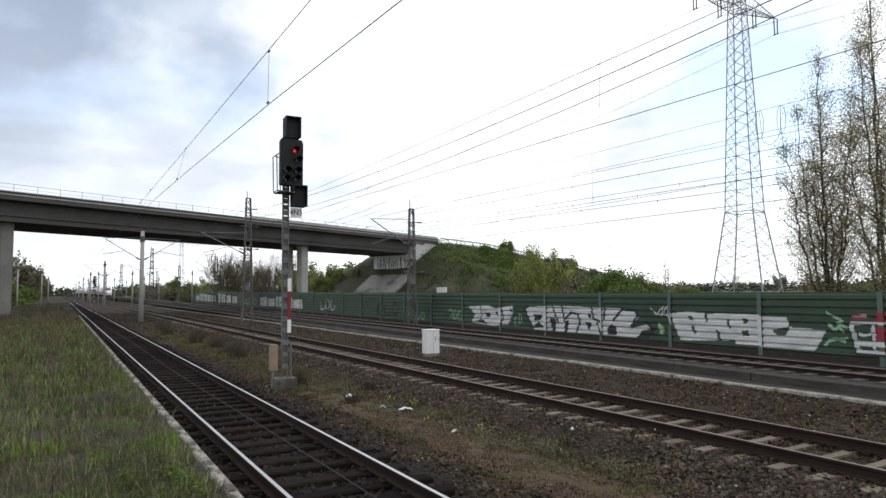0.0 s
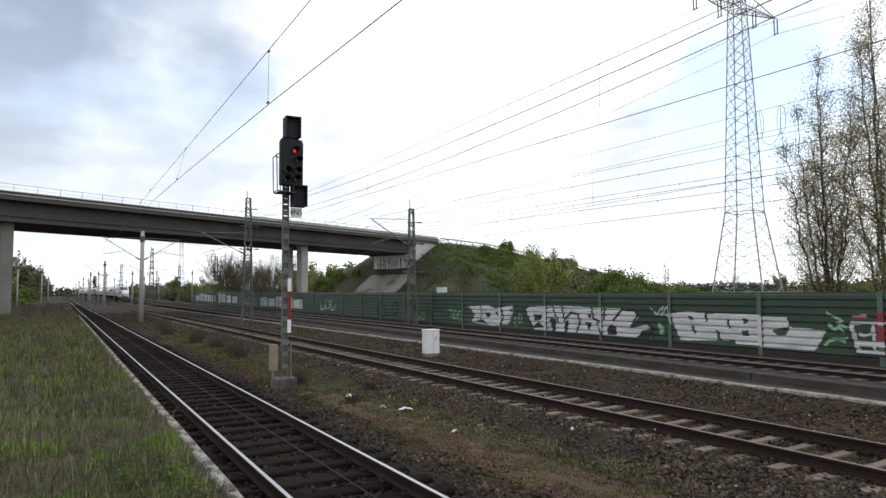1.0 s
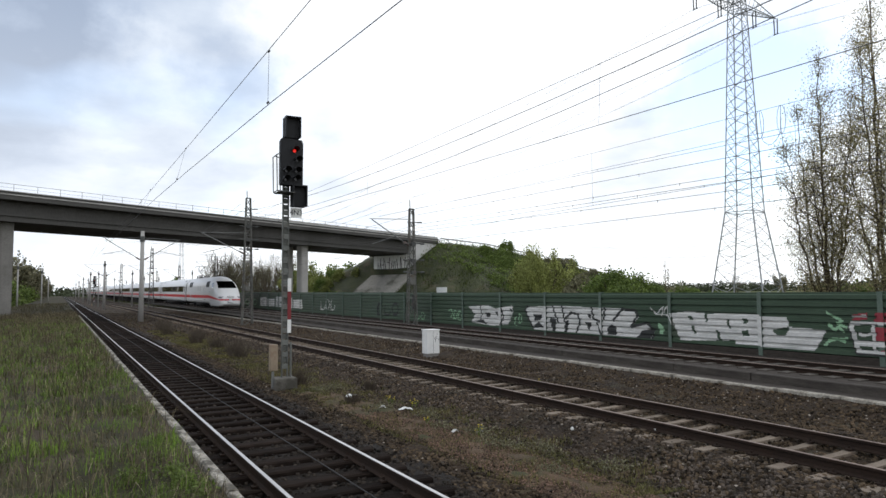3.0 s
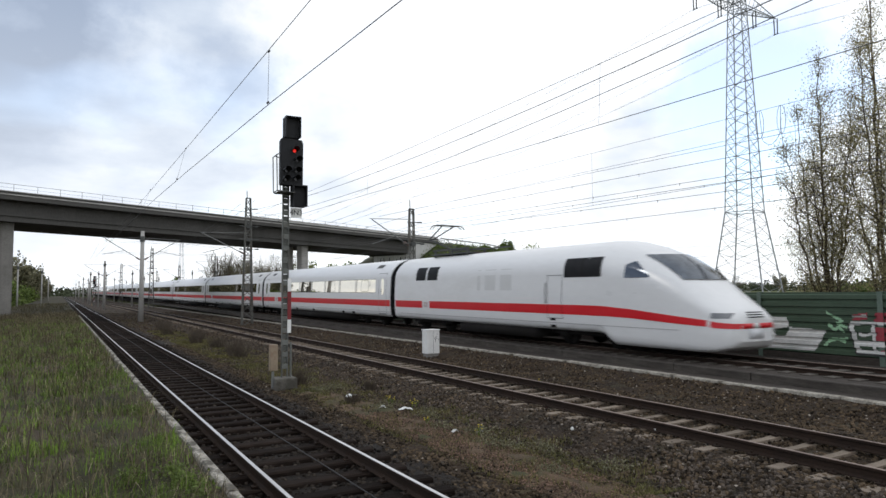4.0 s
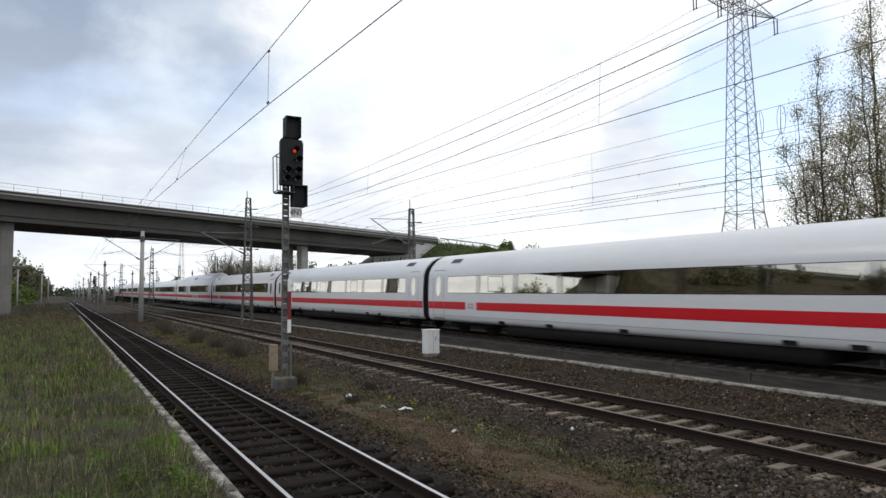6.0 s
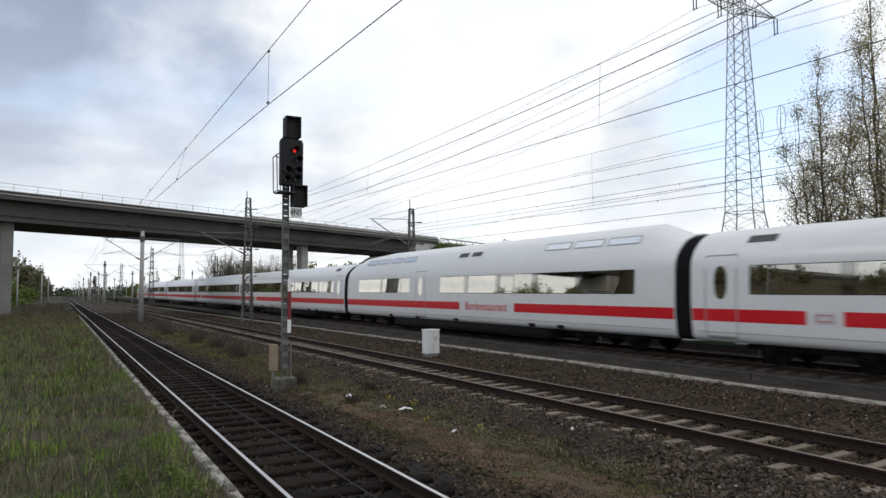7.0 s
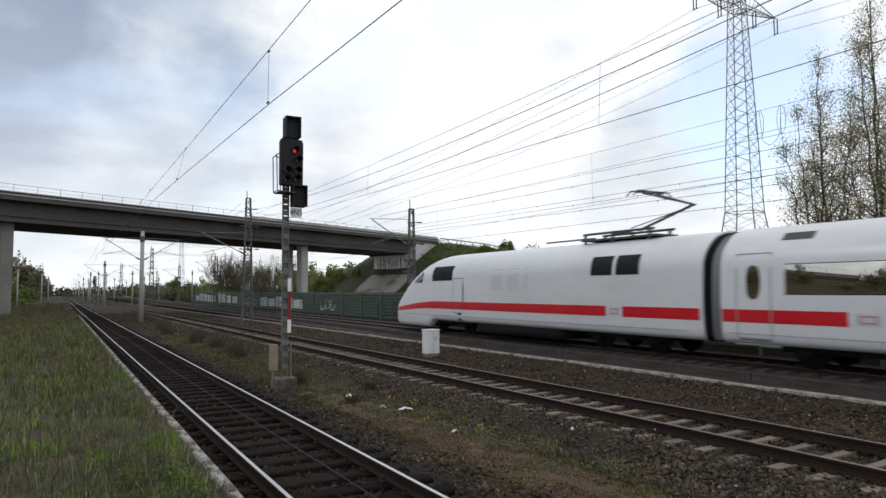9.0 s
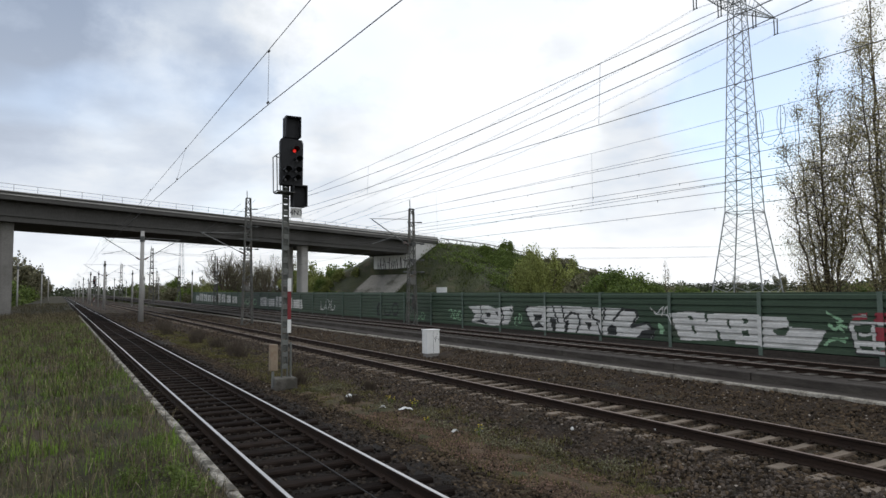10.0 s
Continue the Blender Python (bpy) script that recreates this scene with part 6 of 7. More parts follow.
def plant(name, kit, at, label, category, group=""):
    t = thing(name, label, category, group, at=at)
    part("trunk", kit[0], None, t)
    part("crown", kit[1], None, t)
    return t


def sized(x, y, z, s, sz=None, rz=0):
    return Matrix.Translation((x, y, z)) @ Matrix.Rotation(radians(rz), 4, "Z") @ Matrix.Diagonal((s, s, sz or s, 1))


def poplar_kit(seed, height, leaders, leaves, leaf, width, material, branches=34):
    """Upright leaders with rising side branches from low down, thinly leafed."""
    rng = np.random.default_rng(seed)
    wood, pts = Shape(), []
    for k in range(leaders):
        t = 2 * math.pi * k / leaders + rng.uniform(-0.4, 0.4)
        top = height * (1.0 if k == 0 else rng.uniform(0.55, 0.92))
        out = width * (0.05 if k == 0 else rng.uniform(0.30, 0.6))
        line = []
        for i in range(15):
            f = i / 14
            line.append(Vector((math.cos(t) * out * f ** 0.75 + rng.normal(0, 0.10), math.sin(t) * out * f ** 0.75 + rng.normal(0, 0.10), -0.5 + (top + 0.5) * f)))
        for i in range(14):
            r = (0.13 if k == 0 else 0.09) * (1 - i / 14.5)
            wood.tube(line[i], line[i + 1], r + 0.012, r * 0.93 + 0.01, n=6, cap=False)
        for j in range(branches):
            f = rng.uniform(0.12, 0.99)
            i = int(f * 14)
            p = line[i].lerp(line[min(i + 1, 14)], f * 14 - i)
            a = rng.uniform(0, 2 * math.pi)
            n = width * 0.62 * (1 - f) ** 0.6 * rng.uniform(0.5, 1.1) + 0.35
            d = Vector((math.cos(a), math.sin(a), rng.uniform(0.5, 1.2))).normalized()
            q = p + d * n * 0.55
            e = q + (d + Vector((0, 0, 0.35)) + Vector(rng.normal(0, 0.2, 3))).normalized() * n * 0.55
            wood.tube(p, q, 0.03, 0.02, n=4, cap=False)
            wood.tube(q, e, 0.02, 0.008, n=4, cap=False)
            for m in range(3):
                u = q.lerp(e, rng.uniform(0, 0.8))
                w = u + Vector(rng.normal(0, 0.35, 3)) * n * 0.5 + Vector((0, 0, 0.2))
                wood.tube(u, w, 0.012, 0.005, n=3, cap=False)
                pts += [w, u.lerp(w, 0.5)]
            pts += [q, e, q.lerp(e, 0.5)]
    c = np.array([[*p] for p in pts])
    i = rng.integers(0, len(c), leaves)
    v, f = leaf_cloud(c[i] + rng.normal(size=(leaves, 3)) * 0.33, leaf, rng)
    return wood.mesh("trunk", M_BARK), stuff_mesh("crown", v, f, material)


POPLAR = poplar_kit(3, 19.6, 8, 36000, 0.095, 4.3, M_LEAF_OLIVE, 44)
POPLAR_B = poplar_kit(8, 24.5, 8, 44000, 0.095, 4.6, M_LEAF_OLIVE, 52)
plant("poplar_tree", POPLAR, pose(45.6, 25.8, -0.6, 0, 0, 40), "tall sparse tree with young olive leaves", "tree")
plant("poplar_tree", POPLAR_B, pose(45.2, 21.8, -0.6, 0, 0, 120), "very tall sparse tree with young olive leaves", "tree")
plant("poplar_tree", POPLAR, pose(47.5, 18.4, -0.6, 0, 0, 200), "tall sparse tree with young olive leaves", "tree")


def bush_kit(seed, material, leaves=1900, leaf=0.34):
    """A broad rounded bush of unit height 4 m, leafy to the ground."""
    rng = np.random.default_rng(seed)
    stems, pts = Shape(), []
    for k in range(9):
        t = 2 * math.pi * k / 9
        stems.tube((0, 0, -0.3), (math.cos(t) * 1.3, math.sin(t) * 1.3, 2.6 + rng.uniform(-0.5, 0.6)), 0.06, 0.02, n=5, cap=False)
    for k in range(26):
        t, u = rng.uniform(0, 2 * math.pi), rng.uniform(0, 1)
        c = np.array([math.cos(t) * 1.9 * (1 - u * 0.55), math.sin(t) * 1.9 * (1 - u * 0.55), 0.5 + 3.0 * u])
        m = leaves // 26
        pts.append(c + rng.normal(size=(m, 3)) * np.array([0.42, 0.42, 0.36]) * rng.uniform(0.6, 1.25))
    v, f = leaf_cloud(np.concatenate(pts), leaf, rng)
    return stems.mesh("stems", M_BARK), stuff_mesh("crown", v, f, material)


BUSHES = [bush_kit(1, M_LEAF_GREEN), bush_kit(2, M_LEAF_LIGHT, 2400, 0.27), bush_kit(3, M_LEAF_DARK), bush_kit(4, M_LEAF_GREEN, 2200, 0.31), bush_kit(5, M_LEAF_LIGHT, 7000, 0.17), bush_kit(6, M_LEAF_GREEN, 6500, 0.19)]
NAMES = ("fresh green leafy bush on rough grass", "yellow-green leafy bush on rough grass", "dull brown-green bush on rough grass", "dense green bush on rough grass", "tall yellow-green willow bush behind the barrier", "dense fresh green bush behind the barrier")


def bush(x, y, z, s, kind, rz=0.0, sz=None):
    b = thing("bush", NAMES[kind], "bush", "bushes", at=sized(x, y, z, s, sz, rz))
    part("stems", BUSHES[kind][0], None, b)
    part("crown", BUSHES[kind][1], None, b)
    return b


rnd = random.Random(33)


def on_bank(s, yy, sc, kind, sz=None):
    x, y, _ = BR @ Vector((s, yy, 0))
    bush(x, y, bank_height(s, yy) - 0.4, sc, kind, s * 7.0, sz)


# low shrubs scattered over the grass of the bank
rng = np.random.default_rng(29)
tufts = []
for i in range(260):
    u, w, r = rng.uniform(46.5, 74), rng.uniform(-19, -0.5), rng.uniform(0.25, 0.8)
    q = BR @ Vector((u, w, bank_height(u, w)))
    tufts.append(np.array(q) + rng.normal(size=(int(150 * r), 3)) * np.array([r, r, r * 0.45]) + np.array([0, 0, r * 0.3]))
v, f = leaf_cloud(np.concatenate(tufts), 0.22, rng)
tagged(new("low_shrubs", stuff_mesh("low_shrubs", v, f, M_LEAF_GREEN)), "low green shrubs on the road embankment", "shrubs", kind="stuff")
for i in range(16):
    on_bank(rnd.uniform(35, 45), rnd.uniform(12.5, 24), rnd.uniform(0.35, 0.65), rnd.choice((0, 1, 1, 3)))
for i in range(12):
    on_bank(rnd.uniform(58, 66), rnd.uniform(-8, -3), rnd.uniform(0.3, 0.55), rnd.choice((0, 3, 3)))
for i in range(34):
    on_bank(rnd.uniform(58, 150), rnd.uniform(-17, -5), rnd.uniform(0.35, 0.7), rnd.choice((0, 0, 2, 2, 3)))
for i in range(26):
    on_bank(rnd.uniform(72, 150), rnd.uniform(-4, -0.5), rnd.uniform(0.3, 0.62), rnd.choice((0, 2, 2, 3)))
for i in range(14):
    on_bank(rnd.uniform(92, 140), rnd.uniform(-22, -12), rnd.uniform(0.8, 1.2), rnd.choice((0, 3, 0, 2)))
for s, yy, sc, k, sz in ((46.5, -20.4, 0.95, 4, 2.5), (44.5, -20.6, 0.8, 4, 1.9), (49, -20.0, 0.9, 4, 2.1), (52, -20.5, 0.9, 4, 1.4), (62, -19, 1.0, 2, 1.3), (66, -18, 1.1, 2, 1.4), (69, -2.0, 0.7, 0, 0.8), (60, -15, 0.8, 2, 1.0), (57, -21, 0.8, 2, 1.0)):
    on_bank(s, yy, sc, k, sz)
# thicket behind the barrier, below the tall trees and along the field
for i in range(26):
    a = rnd.uniform(56, 66) if i > 6 else rnd.uniform(50, 56)
    d = rnd.uniform(55, 80)
    bush(math.sin(radians(a)) * d, math.cos(radians(a)) * d, -0.9, rnd.uniform(0.35, 0.55) * (1.7 if a > 57 else 1.0), rnd.choice((2, 2, 0, 3)), rnd.uniform(0, 360))
BROAD = tree_kit(12, 9.0, 2, 3200, 0.30, M_LEAF_LIGHT, depth=2, up=0.35, spread=0.6, lean=0.25)
BIRCH = poplar_kit(21, 11.0, 2, 700, 0.16, 2.0, M_LEAF_OLIVE)
BARE = tree_kit(14, 11.0, 3, 1500, 0.16, M_LEAF_DARK, depth=3, up=0.4, spread=0.55, lean=0.25)
GREEN = tree_kit(16, 10.0, 2, 2200, 0.60, M_LEAF_GREEN, depth=2, up=0.35, spread=0.65, lean=0.25)
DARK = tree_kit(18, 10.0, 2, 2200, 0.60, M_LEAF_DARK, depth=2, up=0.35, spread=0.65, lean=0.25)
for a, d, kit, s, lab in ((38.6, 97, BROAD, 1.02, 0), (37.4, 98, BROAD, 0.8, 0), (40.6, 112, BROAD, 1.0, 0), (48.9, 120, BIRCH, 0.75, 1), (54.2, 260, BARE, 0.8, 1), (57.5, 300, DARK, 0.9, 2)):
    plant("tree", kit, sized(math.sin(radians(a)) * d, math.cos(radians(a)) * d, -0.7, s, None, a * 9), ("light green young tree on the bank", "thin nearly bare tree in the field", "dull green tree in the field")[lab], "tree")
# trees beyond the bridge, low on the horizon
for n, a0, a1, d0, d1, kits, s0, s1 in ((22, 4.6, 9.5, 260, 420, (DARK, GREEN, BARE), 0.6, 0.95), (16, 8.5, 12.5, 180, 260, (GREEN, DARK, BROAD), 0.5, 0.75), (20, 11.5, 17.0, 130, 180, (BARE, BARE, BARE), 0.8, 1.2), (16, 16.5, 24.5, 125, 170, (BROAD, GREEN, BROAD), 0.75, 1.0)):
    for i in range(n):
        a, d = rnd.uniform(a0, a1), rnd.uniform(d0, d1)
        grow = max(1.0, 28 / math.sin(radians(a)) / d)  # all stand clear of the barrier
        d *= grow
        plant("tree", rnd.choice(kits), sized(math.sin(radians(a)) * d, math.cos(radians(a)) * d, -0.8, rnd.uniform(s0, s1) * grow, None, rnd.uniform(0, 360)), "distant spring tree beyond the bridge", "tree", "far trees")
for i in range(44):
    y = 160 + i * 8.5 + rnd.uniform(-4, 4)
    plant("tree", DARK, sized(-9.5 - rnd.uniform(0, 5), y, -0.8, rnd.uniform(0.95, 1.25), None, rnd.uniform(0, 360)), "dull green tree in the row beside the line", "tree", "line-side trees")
for i in range(34):
    bush(-8 - rnd.uniform(0, 6), rnd.uniform(120, 330), -0.8, rnd.uniform(0.9, 1.5), rnd.choice((0, 3, 2)), rnd.uniform(0, 360))
for i in range(44):
    a, d = rnd.uniform(10, 25), rnd.uniform(100, 140)
    d = max(d, 27 / math.sin(radians(a)))
    bush(math.sin(radians(a)) * d, math.cos(radians(a)) * d, -0.8, rnd.uniform(0.5, 0.95), rnd.choice((0, 1, 3, 2)), rnd.uniform(0, 360))
for i in range(46):
    a, d = rnd.uniform(5.2, 11.5), rnd.uniform(190, 330)
    d = max(d, 27 / math.sin(radians(a)))
    bush(math.sin(radians(a)) * d, math.cos(radians(a)) * d, -0.8, rnd.uniform(0.9, 1.5), rnd.choice((0, 2, 2, 3)), rnd.uniform(0, 360))
for a, d, s in ((43.6, 78, 1.15), (44.8, 76, 1.45), (46.0, 80, 1.35), (47.2, 82, 1.1), (45.4, 70, 1.0)):
    bush(math.sin(radians(a)) * d, math.cos(radians(a)) * d, -0.8, s, 5, a * 31)
# trees on the bank beyond the platform, unseen, added to darken the window reflections
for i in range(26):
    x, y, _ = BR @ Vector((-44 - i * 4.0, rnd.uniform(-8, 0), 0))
    plant("tree", DARK, sized(x, y, 6.0 + rnd.uniform(-1, 1.5), rnd.uniform(0.4, 0.6), None, rnd.uniform(0, 360)), "unseen dull green tree added to darken the window reflections", "tree", "bank trees")
# trees before the far bank that show in the windows of the passing train
for x, y, k in ((-14.2, 58.9, 0.80), (-12.6, 60.5, 0.66), (-17.5, 57.0, 0.72)):
    plant("tree", BROAD, sized(x, y, -0.7, k, None, x * 40), "light green young tree beside the platform", "tree")
# distant wood on the horizon
rng = np.random.default_rng(5)
pts = []
for i in range(900):
    a = radians(rng.uniform(-14, 78))
    d = rng.uniform(900, 1300)
    h = rng.uniform(5, 15)
    pts.append(np.array([math.sin(a) * d, math.cos(a) * d, 0]) + np.column_stack([rng.normal(0, 6, 70), rng.normal(0, 5, 70), rng.uniform(-1, h, 70)]))
v, f = leaf_cloud(np.concatenate(pts), 2.6, rng, 0.5)
tagged(new("far_wood", stuff_mesh("far_wood", v, f, M_FAR_WOOD)), "hazy distant wood along the horizon", "wood", kind="stuff")
# ---- stones, grass and litter ----
def scatter_stones(name, n, x0, x1, y0, y1, z_of, size, material, label, seed, power=1.6):
    """Loose angular stones, denser towards the near end."""
    rng = np.random.default_rng(seed)
    x = rng.uniform(x0, x1, n)
    y = y0 + (y1 - y0) * rng.uniform(0, 1, n) ** power
    s = size * rng.uniform(0.55, 1.35, n)
    z = z_of(x) + s * 0.15
    cube = np.array([(i, j, k) for k in (-1, 1) for j in (-1, 1) for i in (-1, 1)], float)
    v = cube[None] * rng.uniform(0.55, 1.0, (n, 8, 3)) * rng.uniform(0.6, 1.0, (n, 1, 3))
    a, b = rng.uniform(0, 2 * np.pi, n), rng.uniform(-0.6, 0.6, n)
    ca, sa, cb, sb = np.cos(a)[:, None], np.sin(a)[:, None], np.cos(b)[:, None], np.sin(b)[:, None]
    vy, vz = v[..., 1] * cb - v[..., 2] * sb, v[..., 1] * sb + v[..., 2] * cb
    vx, vy = v[..., 0] * ca - vy * sa, v[..., 0] * sa + vy * ca
    p = np.stack([vx, vy, vz], -1) * (s / 2)[:, None, None] + np.stack([x, y, z], 1)[:, None]
    q = np.array([(4, 5, 7, 6), (0, 1, 5, 4), (1, 3, 7, 5), (3, 2, 6, 7), (2, 0, 4, 6)])
    f = (np.arange(n)[:, None, None] * 8 + q[None]).reshape(-1, 4)
    return tagged(new(name, stuff_mesh(name, p.reshape(-1, 3), f, material)), label, "ballast stones", kind="stuff")


def near_z(x):
    return np.interp(x, [1.26, 1.9, 3.06, 4.3, 4.9], [-0.42, -0.235, -0.235, -0.235, -0.30])


def middle_z(x):
    return np.interp(x, [4.9, 5.6, 7.4, 8.3, 8.8, 9.15, 10.45, 10.8, 11.3, 12.6, 13.6, 14.53], [-0.30, -0.27, -0.34, -0.185, -0.172, -0.225, -0.225, -0.172, -0.19, -0.31, -0.26, -0.08])


scatter_stones("ballast_stones", 46000, 6.4, 14.5, 2.0, 44.0, middle_z, 0.058, M_STONE, "loose rust-brown ballast stones", 1)
scatter_stones("ballast_stones", 12000, 4.2, 5.45, 2.5, 36.0, middle_z, 0.055, M_STONE, "loose dark gravel beside the old track", 2)
scatter_stones("ballast_stones", 14000, 1.45, 4.8, 2.5, 36.0, near_z, 0.058, M_STONE_SOOT, "loose sooty ballast stones of the old track", 3)
scatter_stones("ballast_stones", 14000, 5.35, 6.55, 4.5, 13.0, lambda x: middle_z(x) + 0.034, 0.022, M_PEBBLE, "fine reddish gravel on the sandy strip", 8)
scatter_stones("ballast_stones", 12000, 6.1, 8.7, 3.0, 36.0, middle_z, 0.055, M_STONE_DARK, "loose grey ballast stones beside the rusty track", 12)
scatter_stones("ballast_stones", 9000, 1.45, 14.4, -5.5, 2.6, lambda x: np.where(x < 4.9, near_z(x), middle_z(x)), 0.06, M_STONE, "loose ballast stones beside and behind the platform", 15, 1.0)
scatter_stones("ballast_stones", 3400, 4.4, 14.4, 3.0, 40.0, middle_z, 0.04, M_STONE_PALE, "scattered pale ballast stones", 4)
scatter_stones("ballast_stones", 5000, 4.5, 14.4, 40.0, 100.0, middle_z, 0.10, M_STONE, "coarse ballast farther along the tracks", 14, 1.2)
scatter_stones("ballast_stones", 7000, 5.2, 7.3, 3.0, 36.0, lambda x: middle_z(x) + 0.032, 0.030, M_STONE, "small brown pebbles on the sandy strip", 6)


def blades(name, x, y, z, h, w, material, label, rng, droop=0.5):
    n = len(x)
    a = rng.uniform(0, 2 * np.pi, n)
    lean = rng.uniform(0.1, 1.0, n) * droop
    base = np.stack([x, y, z], 1)
    d = np.stack([np.cos(a), np.sin(a), np.zeros(n)], 1)
    s = np.stack([-np.sin(a), np.cos(a), np.zeros(n)], 1) * (w / 2)[:, None]
    up = np.array([0, 0, 1.0])
    mid = base + d * (lean * h * 0.25)[:, None] + up * (h * 0.6)[:, None]
    tip = base + d * (lean * h * 0.8)[:, None] + up * (h * (1 - 0.35 * lean))[:, None]
    v = np.stack([base - s, base + s, mid + s * 0.8, mid - s * 0.8, tip + s * 0.15, tip - s * 0.15], 1).reshape(-1, 3)
    k = np.arange(n)[:, None] * 6
    f = np.concatenate([k + np.array([[0, 1, 2, 3]]), k + np.array([[3, 2, 4, 5]])], 0)
    return tagged(new(name, stuff_mesh(name, v, f, material)), label, "grass", kind="stuff")


def clumped(n, x0, x1, y0, y1, rng, freq, keep, power=1.7, offset=0.0):
    """Random places that gather in patches."""
    x, y = rng.uniform(x0, x1, n), y0 + (y1 - y0) * rng.uniform(0, 1, n) ** power
    g = np.array([noise.noise(Vector((a * freq, b * freq, offset))) + 0.5 * noise.noise(Vector((a * freq * 3, b * freq * 3, offset + 5))) for a, b in zip(x, y)])
    k = g + rng.uniform(-0.35, 0.35, n) > keep
    return x[k], y[k], g[k]


def verge_z(x):
    return np.interp(x, [-9, -6, -2, 0.6, 1.255], [-0.2, 0.36, 0.5, 0.53, 0.565]) - 0.03


rng = np.random.default_rng(17)
x, y, g = clumped(230000, -6.5, 1.22, 5.0, 60, rng, 0.9, 0.02)
blades("grass", x, y, verge_z(x), rng.uniform(0.03, 0.12, len(x)) * (1 + 1.1 * np.clip(g, 0, 1)), rng.uniform(0.0035, 0.007, len(x)) * (1 + y / 20), M_GRASS, "fresh green grass tufts on the verge", rng, 1.3)
x, y, g = clumped(80000, -6.5, 1.25, 4.5, 70, rng, 0.8, 0.08, offset=9.0)
blades("dry_grass", x, y, verge_z(x), rng.uniform(0.05, 0.26, len(x)) * (1 + y / 60), rng.uniform(0.003, 0.007, len(x)) * (1 + y / 25), M_STRAW, "dry straw-coloured grass on the verge", rng, 1.5)
x, y, g = clumped(42000, -6.5, 1.2, -6, 5.1, rng, 0.9, 0.0, 1.0)
blades("grass", x, y, verge_z(x) + 0.03, rng.uniform(0.06, 0.18, len(x)), rng.uniform(0.006, 0.011, len(x)), M_GRASS, "fresh green grass on the verge behind", rng, 1.2)
x, y, g = clumped(40000, 5.3, 7.7, 6.0, 44, rng, 1.3, 0.30, 1.4, 4.0)
blades("grass", x, y, middle_z(x) - 0.01, rng.uniform(0.05, 0.15, len(x)), rng.uniform(0.004, 0.009, len(x)) * (1 + y / 25), M_MOSS, "sparse weeds between the tracks", rng, 0.8)
x, y, g = clumped(80000, 5.2, 7.2, 6.0, 50, rng, 0.7, 0.06, 1.5, 14.0)
blades("dry_grass", x, y, middle_z(x) - 0.01, rng.uniform(0.03, 0.10, len(x)), rng.uniform(0.005, 0.010, len(x)) * (1 + y / 25), M_MOSS, "low yellow-green grass between the tracks", rng, 1.0)
x, y, g = clumped(22000, -5, 1.2, 4.5, 40, rng, 1.2, 0.15, 1.4, 44.0)
blades("dry_grass", x, y, verge_z(x) + 0.04, rng.uniform(0.15, 0.5, len(x)), rng.uniform(0.003, 0.006, len(x)) * (1 + y / 20), M_STRAW, "fallen pale straw on the verge", rng, 2.2)
x, y, g = clumped(120000, -5, 1.25, 4.5, 45, rng, 1.3, 0.22, 1.5, 51.0)
blades("grass", x, y, verge_z(x), rng.uniform(0.06, 0.26, len(x)), rng.uniform(0.004, 0.008, len(x)) * (1 + y / 25), M_TUFT, "bright green grass tufts near the platform edge", rng, 0.9)
x, y, g = clumped(2600, -4, 1.25, 5.0, 30, rng, 1.2, -0.1, 1.3, 61.0)
blades("dry_grass", x, y, verge_z(x) + 0.03, rng.uniform(0.10, 0.32, len(x)), rng.uniform(0.0025, 0.0045, len(x)) * (1 + y / 25), M_PALE_STRAW, "pale bleached straw lying on the verge", rng, 2.4)
# brown scrub on the verge farther along
x, y, g = clumped(30000, -8, 1.1, 20, 150, rng, 0.5, 0.05, 1.3, 21.0)
blades("dry_grass", x, y, verge_z(x), rng.uniform(0.10, 0.42, len(x)), rng.uniform(0.006, 0.012, len(x)) * (1 + y / 45), M_SCRUB, "tall dry grass along the overgrown platform", rng, 1.3)
x, y, g = clumped(2500, 4.8, 8.2, 30, 120, rng, 0.3, 0.1, 1.2, 31.0)
blades("grass", x, y, middle_z(x), rng.uniform(0.10, 0.3, len(x)), rng.uniform(0.012, 0.024, len(x)), M_SCRUB, "dull weeds between the far tracks", rng, 1.2)

# long grass on the road embankment
n = 90000
u, w = rng.uniform(36, 110, n), rng.uniform(-22, 0.2, n)
keep = np.array([noise.noise(Vector((a * 0.25, b * 0.25, 2))) + 0.6 * noise.noise(Vector((a * 0.9, b * 0.9, 6))) + rng.uniform(-0.25, 0.25) > -0.34 for a, b in zip(u, w)])
u, w = u[keep], w[keep]
zz = np.array([bank_height(a, b) for a, b in zip(u, w)]) - 0.25
co, si = math.cos(radians(22)), math.sin(radians(22))
blades("bank_grass", 7.2 + u * co - w * si, 76 + u * si + w * co, zz, rng.uniform(0.25, 0.75, len(u)), rng.uniform(0.03, 0.07, len(u)), M_BANK_GRASS, "long rough grass on the road embankment", rng, 1.2)

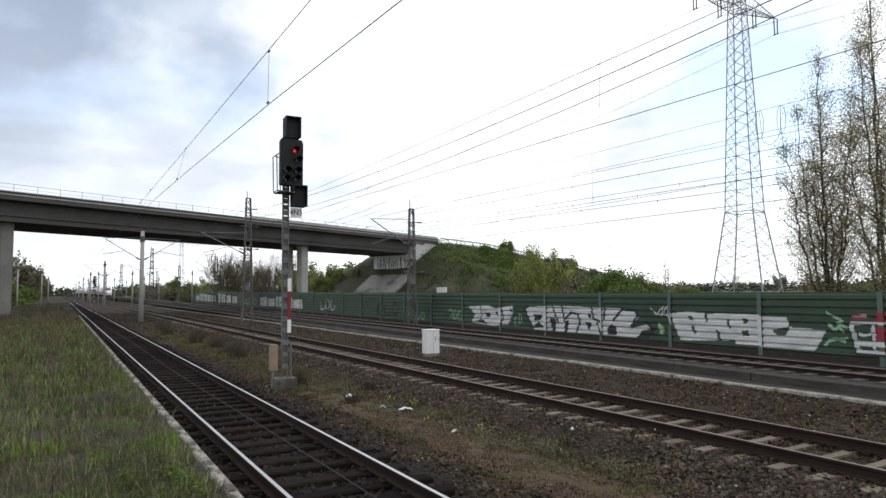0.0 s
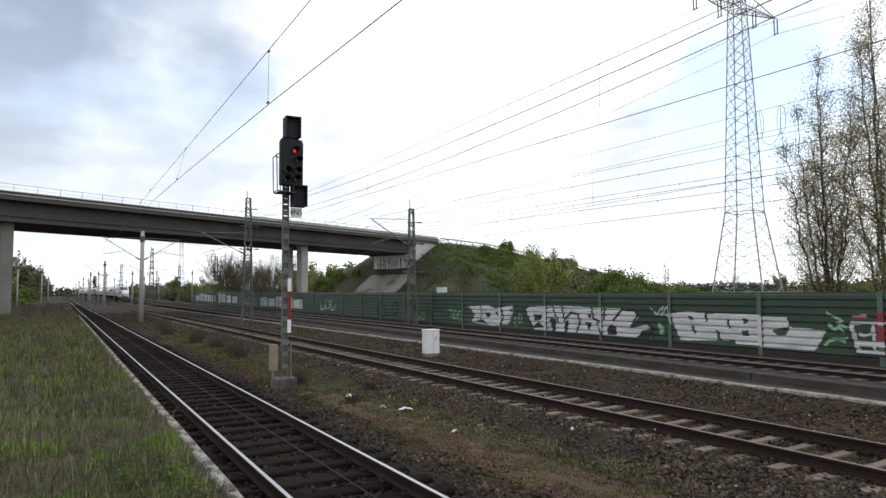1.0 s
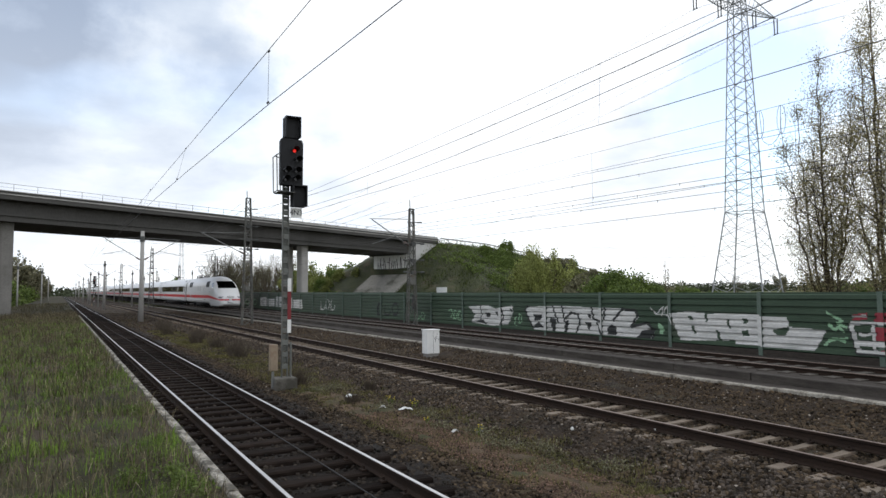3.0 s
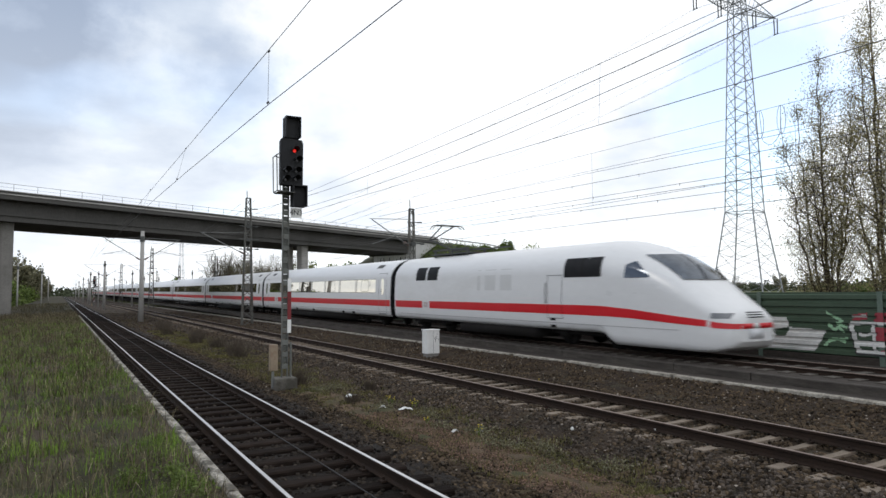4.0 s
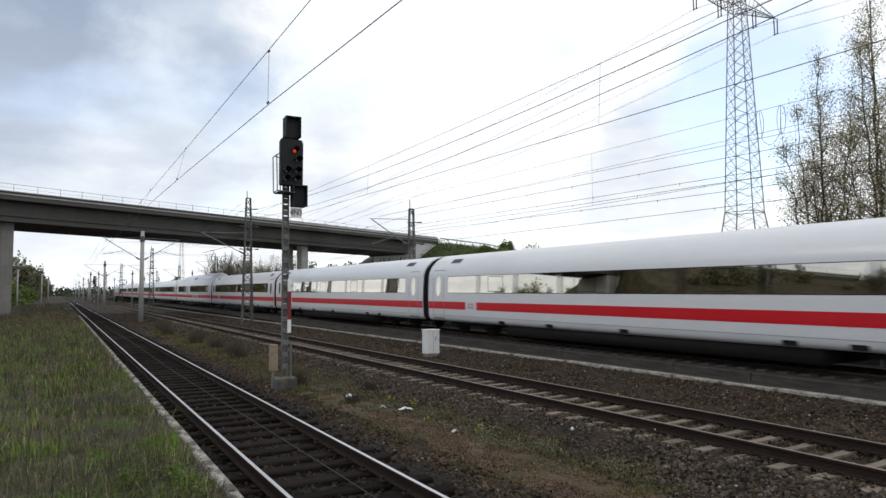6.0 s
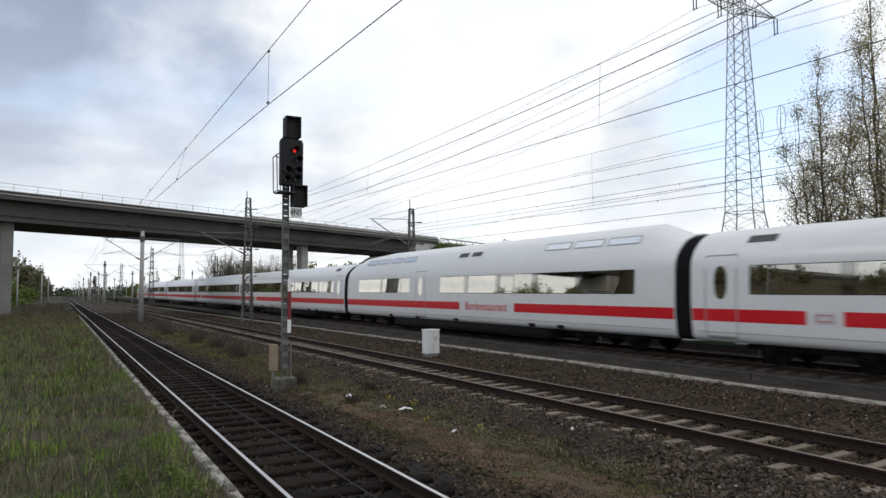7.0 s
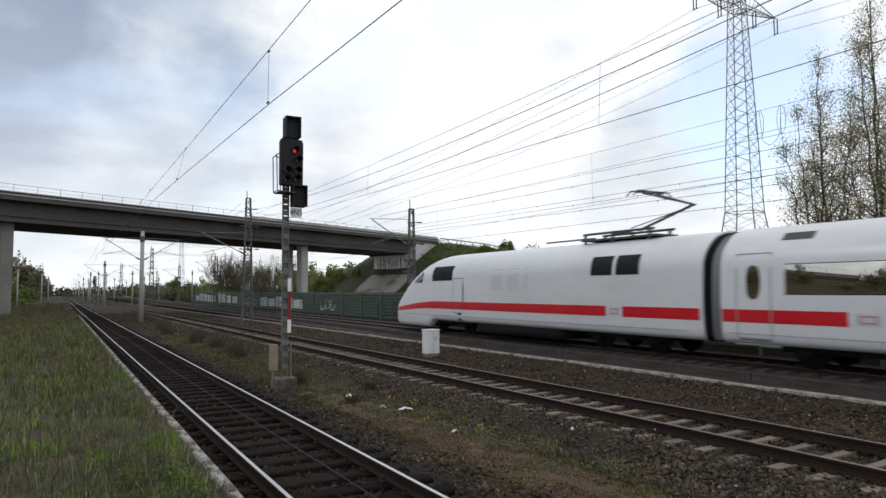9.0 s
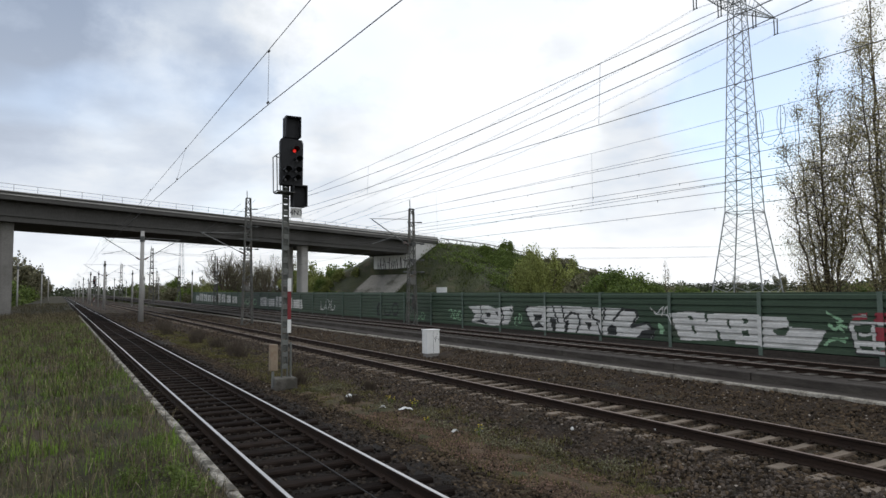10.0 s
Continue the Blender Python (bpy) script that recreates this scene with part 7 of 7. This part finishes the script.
# dark leafless scrub beside the tracks
rnd = random.Random(71)
for x, y, s in ((5.9, 18.3, 0.6), (6.3, 27.5, 0.8), (6.6, 29.5, 0.8), (6.6, 33.0, 0.8), (6.2, 36.5, 0.8), (6.9, 40.0, 0.7), (5.9, 45.0, 0.8), (6.4, 51.0, 0.9), (6.0, 14.6, 0.3), (7.3, 16.5, 0.3)):
    tw = Shape()
    for i in range(170):
        a, l = rnd.uniform(0, 6.28), rnd.uniform(0.4, 1.0) * s
        b = Vector((rnd.uniform(-0.4, 0.4) * s, rnd.uniform(-0.5, 0.5) * s, 0))
        tw.tube(b, b + Vector((math.cos(a) * 0.45 * l, math.sin(a) * 0.45 * l, l * 0.9)), 0.008, 0.004, n=4, cap=False)
    tagged(part("scrub", tw, M_BARK, at=pose(x, y, -0.32)), "dark leafless scrub between the tracks", "scrub", "scrub")

# dead stalks on the verge
for x, y, h in ((-0.42, 6.5, 0.62), (-0.2, 6.8, 0.75), (-0.05, 7.0, 0.6), (-1.3, 11.2, 0.5), (-0.6, 9.0, 0.6), (-0.9, 13.0, 0.7), (0.1, 12.0, 0.5), (-1.6, 17.0, 0.8), (-0.3, 18.5, 0.7), (0.5, 15.0, 0.5), (-2.2, 22.0, 0.9), (-0.8, 25.0, 0.8), (-1.7, 28.0, 0.9), (0.3, 24.0, 0.6)):
    st = Shape()
    p = Vector((0, 0, -0.05))
    for i in range(6):
        q = p + Vector((rnd.uniform(-0.03, 0.04), rnd.uniform(-0.03, 0.03), h / 6))
        st.tube(p, q, 0.006, 0.005, n=5, cap=False)
        if i > 2:
            st.tube(q, q + Vector((rnd.uniform(-0.10, 0.10), rnd.uniform(-0.10, 0.10), 0.09)), 0.003, 0.002, n=4, cap=False)
        p = q
    tagged(part("dead_stalk", st, M_BARK, at=pose(x, y, 0.5)), "thin dark dead stalk in the grass", "stalk", "dead stalks")
# broad-leaved weeds near the platform edge
for x, y in ((1.06, 6.7), (0.98, 7.0), (1.12, 6.2), (0.62, 7.0), (1.0, 11.0), (1.05, 13.5)):
    rr = np.random.default_rng(int(x * 100 + y * 10))
    v, f = leaf_cloud(rr.normal(size=(260, 3)) * np.array([0.07, 0.10, 0.035]) + np.array([0, 0, 0.06]), 0.032, rr, 0.4)
    tagged(part("weed", stuff_mesh("weed", v, f, M_LEAF_GREEN), None, at=pose(x, y, 0.53)), "low broad-leaved green weed on the verge", "weed", "weeds", "stuff")


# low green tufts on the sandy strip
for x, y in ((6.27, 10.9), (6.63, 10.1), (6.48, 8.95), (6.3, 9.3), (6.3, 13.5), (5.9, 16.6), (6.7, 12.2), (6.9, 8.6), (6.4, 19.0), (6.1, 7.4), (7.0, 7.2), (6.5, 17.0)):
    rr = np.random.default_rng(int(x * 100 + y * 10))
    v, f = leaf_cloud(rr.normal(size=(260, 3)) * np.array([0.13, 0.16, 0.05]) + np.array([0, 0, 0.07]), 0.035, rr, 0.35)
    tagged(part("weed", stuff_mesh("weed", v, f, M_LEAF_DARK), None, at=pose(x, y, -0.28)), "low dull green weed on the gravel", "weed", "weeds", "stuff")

# litter and flowers
def crumple(name, x, y, z, a, b, c, label):
    rr = random.Random(name + str(x))
    s = Shape()
    rows = []
    for i in range(7):
        rows.append([((i / 6 - 0.5) * a + rr.uniform(-0.01, 0.01), (j / 5 - 0.5) * b, c * (0.4 + rr.uniform(0, 1)) * math.sin(math.pi * (i + 0.5) / 7)) for j in range(6)])
    s.grid(rows)
    tagged(part(name, s, M_PAPER, at=pose(x, y, z, 0, 0, rr.uniform(0, 180))), label, "litter", "litter")


for x, y, a, b, lab in ((6.25, 15.29, 0.36, 0.16, "crumpled white paper on the gravel"), (6.58, 13.0, 0.30, 0.14, "crumpled white paper on the gravel"), (6.22, 13.4, 0.14, 0.10, "small scrap of white paper"), (6.28, 10.4, 0.12, 0.07, "small scrap of white paper"), (9.03, 8.2, 0.06, 0.05, "small scrap of white paper"), (6.7, 10.2, 0.1, 0.07, "small scrap of white paper"), (8.0, 9.2, 0.06, 0.05, "small scrap of white paper")):
    crumple("paper_scrap", x, y, float(middle_z(x)) + 0.05, a, b, 0.05, lab)
rnd = random.Random(5)
for x, y in ((6.7, 14.1), (6.75, 14.0), (7.0, 13.3), (6.95, 13.4), (6.6, 10.1), (6.7, 10.2), (9.17, 13.7), (9.05, 13.65), (6.3, 11.5), (11.6, 14.6)):
    s = Shape()
    z = 0.55 if x < 1 else -0.27
    for k in range(5):
        dx, dy, h = rnd.uniform(-0.06, 0.06), rnd.uniform(-0.06, 0.06), rnd.uniform(0.06, 0.16)
        s.tube((dx, dy, h), (dx, dy, h + 0.012), 0.008, 0.013, n=6)
    fl = thing("yellow_flower", "small yellow flowering weed", "flower", "flowers", at=pose(x, y, z))
    part("blossom", s, M_FLOWER, fl)
    stalk = Shape()
    for k in range(6):
        stalk.tube((0, 0, -0.02), (rnd.uniform(-0.06, 0.06), rnd.uniform(-0.06, 0.06), 0.1), 0.004, n=4)
    part("stalk", stalk, M_GRASS, fl)


def motions():
    # the train runs towards -y at about 245 km/h
    rows = [(t, pose(X3 - LEAN3 * (y - 15), y, Z3 + RISE3 * (y - 15), math.degrees(math.atan(RISE3)), 0, math.degrees(math.atan(LEAN3)))) for t, y in TRAIN_RUN]
    walk(train, rows)


TRAIN_RUN = [(0.0, 281.06), (0.5, 247.06), (1.0, 213.36), (1.5, 179.56), (2.0, 145.76), (2.5, 111.96), (4.0, 12.09), (4.5, -22.24), (5.0, -56.34), (5.5, -89.94),
             (7.0, -192.34), (7.5, -226.34), (8.0, -257.84), (8.5, -291.54), (9.0, -325.34), (9.5, -359.24), (10.0, -393.14)]
motions()
